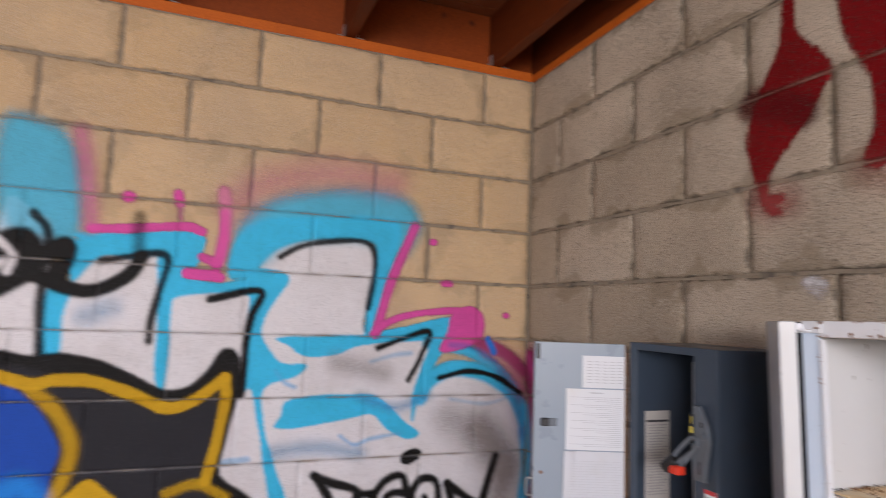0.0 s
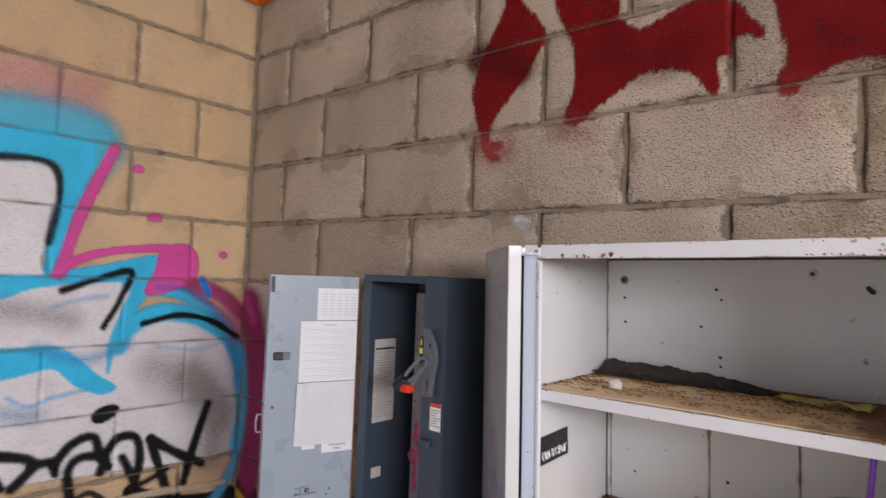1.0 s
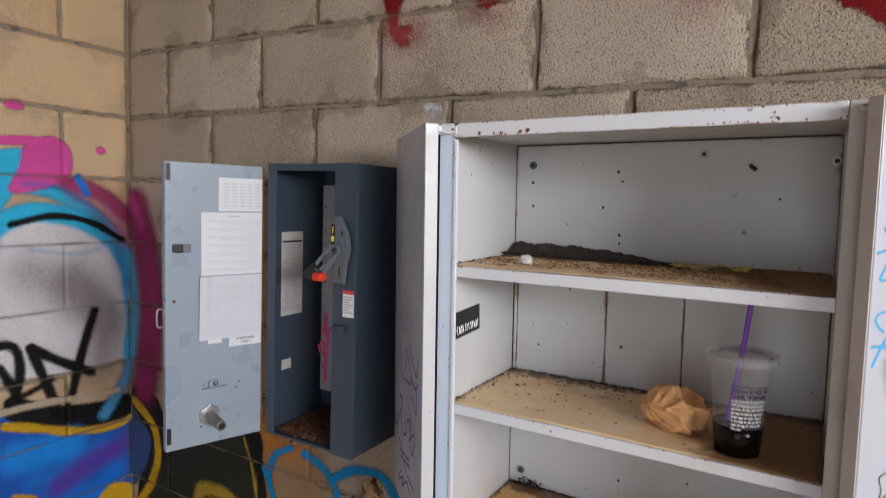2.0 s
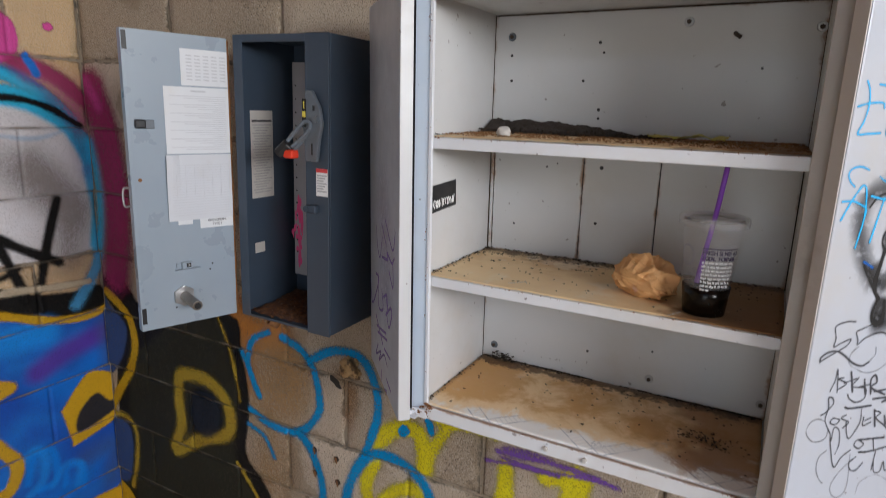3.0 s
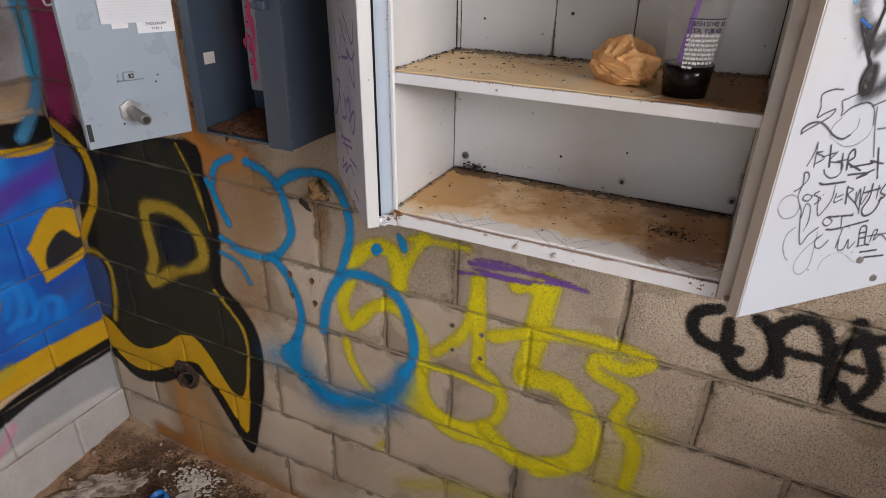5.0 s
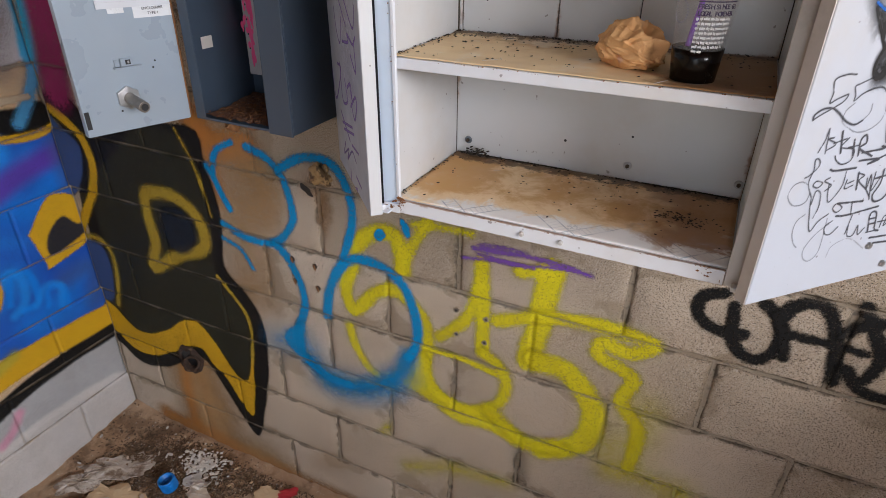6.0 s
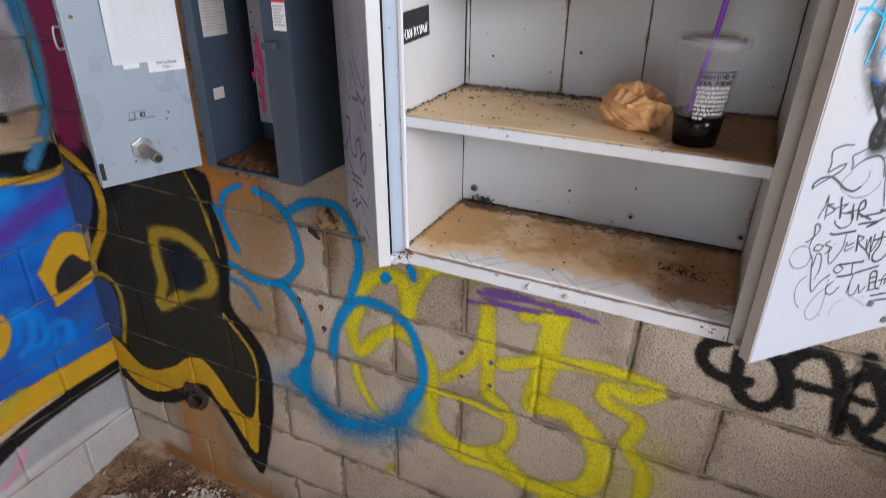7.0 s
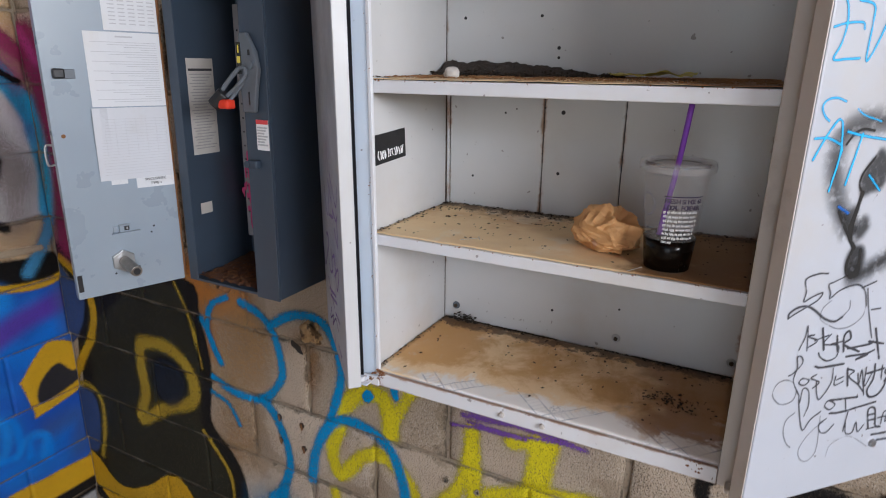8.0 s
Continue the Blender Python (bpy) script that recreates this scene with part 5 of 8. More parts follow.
# ---- spray paint on the two walls ----
PIGMENT = dict(
    white=(0.74, 0.72, 0.745), markercyan=(0.02, 0.44, 0.84), markergrey=(0.05, 0.05, 0.06), cream=(0.60, 0.50, 0.36), greyhaze=(0.30, 0.26, 0.25), cyan=(0.045, 0.50, 0.80), cyanhaze=(0.09, 0.46, 0.66), sky=(0.10, 0.38, 0.70),
    pink=(0.68, 0.085, 0.36), pinkhaze=(0.66, 0.22, 0.36), magenta=(0.34, 0.035, 0.13), deepblue=(0.01, 0.12, 0.46), black=(0.010, 0.0095, 0.0095), coal=(0.024, 0.024, 0.03),
    soot=(0.026, 0.026, 0.017), mutedblue=(0.05, 0.085, 0.20), midblue=(0.02, 0.10, 0.46), goldhaze=(0.42, 0.29, 0.03), tanstain=(0.42, 0.26, 0.12), orangestain=(0.46, 0.18, 0.035), lilac=(0.24, 0.12, 0.48), sootblue=(0.015, 0.02, 0.03), gold=(0.60, 0.35, 0.012), olive=(0.36, 0.36, 0.05), blue=(0.016, 0.075, 0.42), skyblue=(0.02, 0.27, 0.80), brightblue=(0.01, 0.20, 0.72),
    purple=(0.10, 0.03, 0.30), pale=(0.42, 0.43, 0.44), palerough=(0.58, 0.56, 0.54), ruststain=(0.34, 0.17, 0.06), teal=(0.006, 0.27, 0.60), yellow=(0.70, 0.61, 0.01), violet=(0.19, 0.08, 0.38),
    red=(0.20, 0.004, 0.006), darkred=(0.095, 0.003, 0.005), redhaze=(0.40, 0.10, 0.09))


def paint_material(name, porous):
    m = Nodes(name, 0.6)
    pigment, cover = m.attribute("pigment"), m.attribute("cover", "Fac")
    m.bsdf.inputs["Specular IOR Level"].default_value = 0.12
    dark = m.tree.nodes.new("ShaderNodeMix")
    dark.data_type, dark.blend_type = "RGBA", "MULTIPLY"
    m.put(m.ramp(m.noise(6, 6, 0.65), 0.35, 0.72, 0, 0.5 if porous else 0.32), dark.inputs[0])
    m.put(pigment, dark.inputs[6])
    m.put((0.62, 0.58, 0.54), dark.inputs[7])
    grain = m.noise(300, 3, 0.8)
    m.colour(m.mix(m.ramp(grain, 0.5, 0.3, 0, 0.72 if porous else 0.3), dark.outputs[2], (0.03, 0.027, 0.024)))
    speck = m.maths("MULTIPLY", m.maths("SUBTRACT", m.noise(380, 2, 0.7), 0.5), 2.4 if porous else 1.6)
    gap = m.maths("SUBTRACT", 1.0, cover)
    thin = m.maths("MULTIPLY", m.maths("MULTIPLY", cover, gap), 4.0)
    alpha = m.maths("ADD", cover, m.maths("MULTIPLY", speck, thin))
    pits = m.ramp(m.noise(300, 2, 0.6), 0.43, 0.34)
    wear = m.ramp(m.noise(45, 5, 0.7), 0.62, 0.74, 0, 0.09 if porous else 0.07)
    alpha = m.maths("SUBTRACT", m.maths("SUBTRACT", alpha, m.maths("MULTIPLY", pits, 0.3 if porous else 0.12)), wear)
    n = m.tree.nodes.new("ShaderNodeClamp")
    m.put(alpha, n.inputs[0])
    m.put(n.outputs[0], m.bsdf.inputs["Alpha"])
    height = m.maths("ADD", m.maths("MULTIPLY", grain, 0.45), m.maths("MULTIPLY", pits, -0.9))
    height = m.maths("ADD", height, m.maths("MULTIPLY", m.noise(28, 4), 0.6))
    return m.bump(height, 0.6 if porous else 0.35, 0.003).mat


def marker_material():
    m = Nodes("marker_ink", 0.45)
    m.colour(m.attribute("pigment"))
    n = m.tree.nodes.new("ShaderNodeClamp")
    m.put(m.maths("SUBTRACT", m.attribute("cover", "Fac"), m.ramp(m.noise(90, 4), 0.5, 0.75, 0, 0.3)), n.inputs[0])
    m.put(n.outputs[0], m.bsdf.inputs["Alpha"])
    return m.mat


SPRAY = {"D": marker_material(), "L": marker_material(), "A": paint_material("spray_paint_on_smooth_block", False), "B": paint_material("spray_paint_on_rough_block", True)}


def smooth(x):
    x = np.clip(x, 0, 1)
    return x * x * (3 - 2 * x)


class Paint:
    """One piece of graffiti: strokes and fills in wall metres (along from the corner, up), laid over one another and
    turned into a thin skin that follows the blocks and dips into the joints."""

    def __init__(self, wall):
        self.wall, self.marks = wall, []

    def stroke(self, colour, width, soft, strength, points):
        if colour in ("yellow", "teal"):
            soft, strength = soft * 1.9, strength * 0.95
        self.marks.append((PIGMENT[colour], width / 2, soft, strength, spline(points, 8), False, colour))

    def fill(self, colour, soft, strength, points):
        self.marks.append((PIGMENT[colour], 0.0, soft, strength, spline(points + points[:1], 4), True, colour))

    def build_layers(self, label, lift, layers):
        """A mural in layers, each from the first mark of its colour on: (colour, part's name, part's label)."""
        mural = thing("graffiti_mural", label, "graffiti", (0, 0, 0), "graffiti on the walls")
        every, starts = self.marks, []
        for colour, _, _ in layers:
            starts.append(next(i for i, m in enumerate(every) if m[6] == colour and i >= (starts[-1] if starts else 0)))
        for k, (colour, name, part_label) in enumerate(layers):
            self.marks = every[starts[k]:starts[k + 1] if k + 1 < len(layers) else len(every)]
            layer = self.build(name, part_label, lift + 0.00016 * k)
            layer.parent = mural
            for key in ("category", "group"):
                del layer[key]
        return mural

    def build_strokes(self, label, lift, name, piece, count):
        """A tag as one thing, its strokes in runs of a few, each run a part."""
        tag = thing(name, label, "graffiti", (0, 0, 0), "graffiti on the walls")
        every = self.marks
        for k in range(count):
            self.marks = every[len(every) * k // count:len(every) * (k + 1) // count]
            run = self.build(piece, "", lift + 0.00012 * k)
            run.parent = tag
            for key in ("category", "group", "label"):
                if key in run:
                    del run[key]
        return tag

    def build(self, name, label, lift):
        on_door = self.wall in "DL"
        du, dv = (0.0012, 0.0012) if on_door else ((PITCH_A if self.wall == "A" else C) / 50, C / 50)
        everything = np.vstack([m[4] for m in self.marks])
        reach = max(m[1] + m[2] for m in self.marks) + 0.01
        i0, i1 = max(2 if on_door else 0, int((everything[:, 0].min() - reach) / du)), int((everything[:, 0].max() + reach) / du) + 1
        j0, j1 = max(2, int((everything[:, 1].min() - reach) / dv)), min(int(TOP / dv) - 1, int((everything[:, 1].max() + reach) / dv) + 1)
        i1 = min(i1, int({"A": 1.95, "B": 2.75, "D": 0.299, "L": 0.299}[self.wall] / du))
        if on_door:
            j1 = min(j1, int(0.762 / dv))
        us, vs = np.arange(i0, i1 + 1) * du, np.arange(j0, j1 + 1) * dv
        gu, gv = np.meshgrid(us, vs)
        colour, cover = np.zeros(gu.shape + (3,)), np.zeros(gu.shape)
        grit = np.random.default_rng(len(self.marks)).normal(0, 0.0009, gu.shape)
        for pigment, half, soft, strength, line, filled, colour_name in self.marks:
            pad = half + soft + 0.012
            a0, a1 = np.searchsorted(us, (line[:, 0].min() - pad, line[:, 0].max() + pad))
            b0, b1 = np.searchsorted(vs, (line[:, 1].min() - pad, line[:, 1].max() + pad))
            if a1 <= a0 or b1 <= b0:
                continue
            x, y = gu[b0:b1, a0:a1], gv[b0:b1, a0:a1]
            # an unsteady hand and uneven spray
            wob = 0.0 if on_door else 0.0012 * np.sin(x * 41 + y * 37) + grit[b0:b1, a0:a1]
            if colour_name == "red":
                # thick paint that caught on the rough face leaves a ragged edge, with short runs downwards
                wob = wob + 0.0022 * np.sin(x * 620 + 2.5 * np.sin(x * 171)) - 0.004 * np.maximum(0, np.sin(x * 233 + 1.7 * np.sin(x * 61)) - 0.55)
            far, inside = np.full(x.shape, 9.0), np.zeros(x.shape, bool)
            for (px, py), (qx, qy) in zip(line[:-1], line[1:]):
                dx, dy = qx - px, qy - py
                s = np.clip(((x - px) * dx + (y - py) * dy) / max(dx * dx + dy * dy, 1e-9), 0, 1)
                far = np.minimum(far, np.hypot(x - px - s * dx, y - py - s * dy))
                if filled and py != qy:
                    inside ^= ((py > y) != (qy > y)) & (x < (qx - px) * (y - py) / (qy - py) + px)
            if filled:
                far = np.where(inside, -far, far)
            mask = strength * smooth(0.5 - (far + wob - half) / soft)
            total = mask + cover[b0:b1, a0:a1] * (1 - mask)
            keep = (cover[b0:b1, a0:a1] * (1 - mask))[..., None]
            colour[b0:b1, a0:a1] = (np.array(pigment) * mask[..., None] + colour[b0:b1, a0:a1] * keep) / np.maximum(total, 1e-6)[..., None]
            cover[b0:b1, a0:a1] = total
        plain = cover.copy()
        # the joints: the skin dips, and paint reaches the mortar only in part
        row = np.rint(gv / dv).astype(int)
        bed = np.minimum(row % 50, 50 - row % 50)
        course = row // 50
        odd = (course % 2 == (0 if self.wall == "A" else 1)).astype(int)
        col = np.rint(gu / du).astype(int)
        at = (col + np.where(odd == 1, 50, 0)) % 100
        head = np.minimum(at, 100 - at)
        dip = np.maximum(np.clip(1 - bed / 2.0, 0, 1), np.clip(1 - head / 2.0, 0, 1))
        rough = 0.5 + 0.5 * np.sin(gu * 37 + np.sin(gv * 29) * 2) * np.sin(gu * 11 + gv * 17)
        cover = cover * (1 - np.clip(1 - bed / 1.5, 0, 1) * (0.30 + 0.62 * rough)) * (1 - np.clip(1 - head / 1.5, 0, 1) * 0.35 * rough)
        depth = -lift + dip * 0.0052
        if on_door:
            depth, cover = np.full(gu.shape, -lift), plain
        solid = cover > 0.012
        cell = solid[:-1, :-1] | solid[1:, :-1] | solid[:-1, 1:] | solid[1:, 1:]
        jj, ii = np.nonzero(cell)
        w = gu.shape[1]
        corner = jj * w + ii
        quads = np.stack([corner, corner + 1, corner + w + 1, corner + w], 1)
        used, flat = np.unique(quads, return_inverse=True)
        quads = flat.reshape(-1, 4)
        u, v, d = gu.ravel()[used], gv.ravel()[used], depth.ravel()[used]
        co = {"A": (-d, -u, v), "B": (u, d, v), "D": (u, d, v), "L": (u, -d, v)}[self.wall]
        co = np.stack(co, 1)
        data = bpy.data.meshes.new(name)
        data.vertices.add(len(co))
        data.vertices.foreach_set("co", co.astype(np.float32).ravel())
        data.loops.add(quads.size)
        data.loops.foreach_set("vertex_index", quads.astype(np.int32).ravel())
        data.polygons.add(len(quads))
        data.polygons.foreach_set("loop_start", np.arange(0, quads.size, 4, dtype=np.int32))
        data.polygons.foreach_set("use_smooth", np.ones(len(quads), bool))
        data.update()
        rgba = np.ones((len(co), 4), np.float32)
        rgba[:, :3] = colour.reshape(-1, 3)[used]
        data.attributes.new("pigment", "FLOAT_COLOR", "POINT").data.foreach_set("color", rgba.ravel())
        data.attributes.new("cover", "FLOAT", "POINT").data.foreach_set("value", cover.ravel()[used].astype(np.float32))
        data.materials.append(SPRAY[self.wall])
        return tagged(new(name, data), label, "graffiti", "graffiti on the walls")



# letters mural
letters_mural = Paint("A")
letters_mural.fill("white", 0.012, 0.95, [(1.706, 2.347), (1.627, 2.371), (1.575, 2.334), (1.571, 2.202), (1.513, 2.172), (1.454, 2.251), (1.281, 2.263), (1.257, 2.151), (1.209, 2.162), (1.009, 2.172), (0.981, 2.275), (0.895, 2.333), (0.745, 2.358), (0.626, 2.354), (0.609, 2.220), (0.630, 2.043), (0.403, 2.057), (0.380, 2.027), (0.437, 1.847), (0.331, 1.902), (0.174, 1.913), (0.066, 1.842), (0.006, 1.694), (-0.019, 1.441), (0.694, 1.464), (1.630, 1.540)])
letters_mural.fill("cyanhaze", 0.07, 0.9, [(1.731, 2.624), (1.608, 2.631), (1.539, 2.573), (1.510, 2.476), (1.505, 2.341), (1.536, 2.287), (1.704, 2.323)])
letters_mural.fill("cyan", 0.014, 1, [(1.497, 2.321), (1.191, 2.351), (1.166, 2.280), (1.188, 2.207), (1.080, 2.195), (0.925, 2.236), (0.896, 2.205), (0.938, 2.156), (0.990, 2.127), (1.043, 2.161), (1.208, 2.146), (1.256, 2.139), (1.281, 2.263), (1.357, 2.249), (1.447, 2.252), (1.513, 2.172), (1.561, 2.161), (1.582, 2.135), (1.584, 2.070), (1.580, 1.961), (1.531, 1.961), (1.529, 2.072), (1.515, 2.163), (1.551, 2.286), (1.508, 2.298)])
letters_mural.fill("cyan", 0.01, 1, [(1.293, 2.262), (1.262, 2.270), (1.247, 2.186), (1.241, 2.012), (1.246, 1.858), (1.274, 1.892), (1.282, 2.080)])
letters_mural.fill("cyan", 0.01, 1, [(1.022, 2.235), (0.926, 2.241), (0.901, 2.205), (0.943, 2.128), (0.968, 2.072), (0.964, 2.018), (0.907, 1.945), (0.824, 1.937), (0.850, 1.900), (0.953, 1.855), (0.941, 1.730), (0.898, 1.603), (0.854, 1.477), (0.907, 1.481), (0.962, 1.731), (0.994, 1.856), (1.019, 1.856), (1.017, 2.035), (1.017, 2.162)])
letters_mural.fill("cyanhaze", 0.08, 0.95, [(1.075, 2.250), (1.073, 2.342), (1.042, 2.409), (0.958, 2.474), (0.812, 2.519), (0.655, 2.539), (0.520, 2.525), (0.451, 2.443), (0.485, 2.348), (0.561, 2.282), (0.601, 2.340), (0.647, 2.360), (0.822, 2.352), (0.930, 2.315), (0.980, 2.266)])
letters_mural.fill("cyan", 0.022, 1, [(1.084, 2.210), (1.080, 2.296), (1.040, 2.377), (0.954, 2.417), (0.807, 2.431), (0.650, 2.446), (0.521, 2.426), (0.541, 2.284), (0.556, 2.183), (0.606, 2.039), (0.635, 2.050), (0.615, 2.219), (0.605, 2.340), (0.647, 2.360), (0.822, 2.352), (0.930, 2.315), (0.980, 2.266), (1.021, 2.213)])
letters_mural.fill("cyan", 0.008, 1, [(0.911, 2.024), (0.649, 2.038), (0.530, 2.061), (0.304, 2.111), (0.316, 2.069), (0.380, 2.027), (0.628, 2.004), (0.723, 1.968), (0.835, 1.964), (0.883, 1.997)])
letters_mural.fill("cyan", 0.008, 1, [(0.863, 1.827), (0.639, 1.839), (0.558, 1.819), (0.483, 1.751), (0.419, 1.700), (0.470, 1.683), (0.533, 1.715), (0.586, 1.764), (0.635, 1.765), (0.785, 1.738), (0.910, 1.733), (0.896, 1.773)])
letters_mural.fill("cyan", 0.008, 1, [(0.380, 2.027), (0.317, 2.090), (0.289, 2.066), (0.366, 1.947), (0.422, 1.847), (0.440, 1.750), (0.454, 1.754), (0.442, 1.867)])
letters_mural.stroke("cyan", 0.058, 0.02, 1, [(0.422, 1.824), (0.390, 1.881), (0.295, 1.925), (0.166, 1.902), (0.062, 1.837), (0.006, 1.734), (-0.013, 1.590), (-0.001, 1.453)])
letters_mural.stroke("cyan", 0.04, 0.022, 0.9, [(0.401, 2.014), (0.258, 1.991), (0.145, 1.941), (0.047, 1.854)])
letters_mural.stroke("sky", 0.04, 0.025, 0.8, [(0.012, 1.693), (-0.012, 1.571), (0.001, 1.414), (0.045, 1.326), (0.093, 1.262)])
letters_mural.stroke("sky", 0.022, 0.01, 0.55, [(1.057, 1.634), (0.991, 1.641)])
letters_mural.stroke("sky", 0.012, 0.01, 0.6, [(0.922, 1.918), (0.894, 1.882), (0.857, 1.863)])
letters_mural.stroke("sky", 0.012, 0.01, 0.6, [(0.698, 1.702), (0.649, 1.672), (0.592, 1.689), (0.491, 1.703)])
letters_mural.stroke("sky", 0.014, 0.014, 0.5, [(0.605, 1.946), (0.525, 1.970), (0.463, 1.977)])
letters_mural.stroke("sky", 0.012, 0.012, 0.4, [(0.306, 1.816), (0.170, 1.798), (0.065, 1.821)])
letters_mural.stroke("pinkhaze", 0.046, 0.045, 0.6, [(1.529, 2.621), (1.504, 2.494), (1.481, 2.343)])
letters_mural.stroke("pinkhaze", 0.06, 0.07, 0.55, [(0.161, 1.999), (0.074, 1.947), (0.014, 1.844)])
letters_mural.stroke("purple", 0.04, 0.06, 0.35, [(0.110, 1.911), (0.047, 1.827), (0.016, 1.691)])
letters_mural.stroke("pink", 0.028, 0.009, 0.95, [(1.479, 2.334), (1.350, 2.346), (1.224, 2.362), (1.171, 2.349)])
letters_mural.stroke("pinkhaze", 0.036, 0.025, 0.8, [(1.117, 2.485), (1.101, 2.377), (1.115, 2.266)])
letters_mural.stroke("pink", 0.03, 0.012, 0.9, [(1.108, 2.412), (1.111, 2.303), (1.127, 2.220)])
letters_mural.stroke("pink", 0.034, 0.008, 1, [(1.206, 2.217), (1.111, 2.208)])
letters_mural.stroke("pink", 0.026, 0.01, 0.9, [(1.168, 2.271), (1.117, 2.248)])
letters_mural.stroke("pinkhaze", 0.09, 0.13, 0.36, [(1.080, 2.443), (0.979, 2.529), (0.777, 2.583), (0.553, 2.578)])
letters_mural.stroke("pink", 0.034, 0.012, 0.9, [(0.466, 2.427), (0.539, 2.244), (0.594, 2.043)])
letters_mural.stroke("pink", 0.024, 0.009, 0.95, [(0.602, 2.043), (0.531, 2.092), (0.406, 2.122), (0.251, 2.135)])
letters_mural.fill("pink", 0.012, 0.95, [(0.352, 1.983), (0.327, 2.059), (0.311, 2.119), (0.247, 2.152), (0.191, 2.123), (0.183, 2.048), (0.235, 2.005)])
letters_mural.stroke("magenta", 0.044, 0.025, 0.8, [(0.205, 2.018), (0.082, 1.977), (-0.018, 1.888)])
letters_mural.stroke("pink", 0.02, 0.012, 1, [(1.387, 2.439), (1.386, 2.437)])
letters_mural.stroke("pink", 0.034, 0.014, 1, [(1.389, 2.439), (1.384, 2.439)])
letters_mural.stroke("pink", 0.028, 0.014, 1, [(1.250, 2.462), (1.243, 2.432)])
letters_mural.stroke("pinkhaze", 0.014, 0.016, 0.7, [(1.243, 2.432), (1.239, 2.386)])
letters_mural.stroke("pink", 0.024, 0.008, 1, [(0.397, 2.375), (0.390, 2.375)])
letters_mural.stroke("pink", 0.025, 0.008, 1, [(0.347, 2.227), (0.323, 2.228)])
letters_mural.stroke("pink", 0.024, 0.008, 1, [(0.096, 2.121), (0.091, 2.121)])
letters_mural.stroke("brightblue", 0.024, 0.010, 0.95, [(0.164, 2.031), (0.139, 1.985)])
letters_mural.stroke("deepblue", 0.018, 0.018, 0.45, [(0.314, 2.008), (0.223, 1.999), (0.128, 1.947)])
letters_mural.stroke("black", 0.024, 0.018, 0.85, [(1.627, 2.366), (1.587, 2.308), (1.590, 2.135), (1.580, 1.966)])
letters_mural.stroke("black", 0.07, 0.022, 0.995, [(1.724, 2.256), (1.647, 2.287), (1.627, 2.215), (1.702, 2.154)])
letters_mural.stroke("white", 0.022, 0.014, 0.9, [(1.714, 2.289), (1.670, 2.244), (1.679, 2.195)])
letters_mural.stroke("black", 0.054, 0.016, 0.995, [(1.591, 2.242), (1.538, 2.274), (1.556, 2.186)])
letters_mural.stroke("black", 0.04, 0.016, 0.995, [(1.611, 2.186), (1.481, 2.147), (1.376, 2.196), (1.339, 2.259)])
letters_mural.stroke("black", 0.02, 0.014, 0.85, [(1.446, 2.240), (1.273, 2.269), (1.284, 2.149), (1.297, 2.071), (1.299, 2.003)])
letters_mural.stroke("black", 0.03, 0.04, 0.5, [(1.352, 2.381), (1.347, 2.276)])
letters_mural.stroke("black", 0.022, 0.014, 0.995, [(1.134, 2.139), (0.984, 2.171), (1.007, 2.089), (1.016, 2.017), (1.022, 1.838)])
letters_mural.stroke("black", 0.018, 0.014, 0.85, [(0.928, 2.285), (0.857, 2.328), (0.745, 2.353), (0.636, 2.353), (0.606, 2.279), (0.625, 2.130)])
letters_mural.stroke("black", 0.018, 0.012, 0.995, [(0.583, 1.993), (0.403, 2.055), (0.425, 1.966), (0.469, 1.884)])
letters_mural.stroke("black", 0.018, 0.01, 0.995, [(0.353, 1.890), (0.242, 1.915), (0.126, 1.893), (0.024, 1.833)])
letters_mural.stroke("sky", 0.04, 0.05, 0.35, [(0.905, 1.657), (0.780, 1.669), (0.627, 1.643)])
letters_mural.stroke("sky", 0.05, 0.06, 0.3, [(1.476, 2.074), (1.406, 2.101)])
letters_mural.stroke("sky", 0.03, 0.04, 0.4, [(0.639, 1.832), (0.516, 1.791), (0.393, 1.827)])
letters_mural.stroke("greyhaze", 0.06, 0.07, 0.35, [(0.722, 1.946), (0.563, 1.908)])
letters_mural.stroke("greyhaze", 0.12, 0.12, 0.4, [(0.303, 1.746), (0.165, 1.660), (0.069, 1.573)])
letters_mural.stroke("greyhaze", 0.1, 0.11, 0.5, [(0.176, 1.712), (0.091, 1.587), (0.102, 1.435)])

# gold upper
gold_upper = Paint("A")
gold_upper.fill("black", 0.014, 0.995, [(1.720, 1.941), (1.590, 1.957), (1.508, 1.966), (1.391, 1.934), (1.297, 1.884), (1.234, 1.858), (1.172, 1.871), (1.126, 1.918), (1.082, 1.983), (1.033, 1.959), (1.031, 1.838), (1.054, 1.717), (1.067, 1.597), (0.979, 1.487), (1.681, 1.545)])
gold_upper.fill("coal", 0.03, 0.995, [(1.717, 1.910), (1.516, 1.897), (1.385, 1.857), (1.229, 1.804), (1.136, 1.826), (1.067, 1.888), (1.071, 1.734), (1.098, 1.582), (1.159, 1.503), (1.681, 1.545)])
gold_upper.stroke("gold", 0.036, 0.012, 0.95, [(1.718, 1.918), (1.597, 1.878), (1.530, 1.890), (1.430, 1.883), (1.324, 1.843), (1.229, 1.804), (1.152, 1.830), (1.072, 1.895)])
gold_upper.stroke("gold", 0.032, 0.012, 0.9, [(1.072, 1.895), (1.067, 1.821), (1.085, 1.700), (1.108, 1.582)])
gold_upper.stroke("gold", 0.04, 0.025, 0.75, [(1.588, 1.862), (1.521, 1.798), (1.478, 1.709), (1.484, 1.630), (1.524, 1.532)])
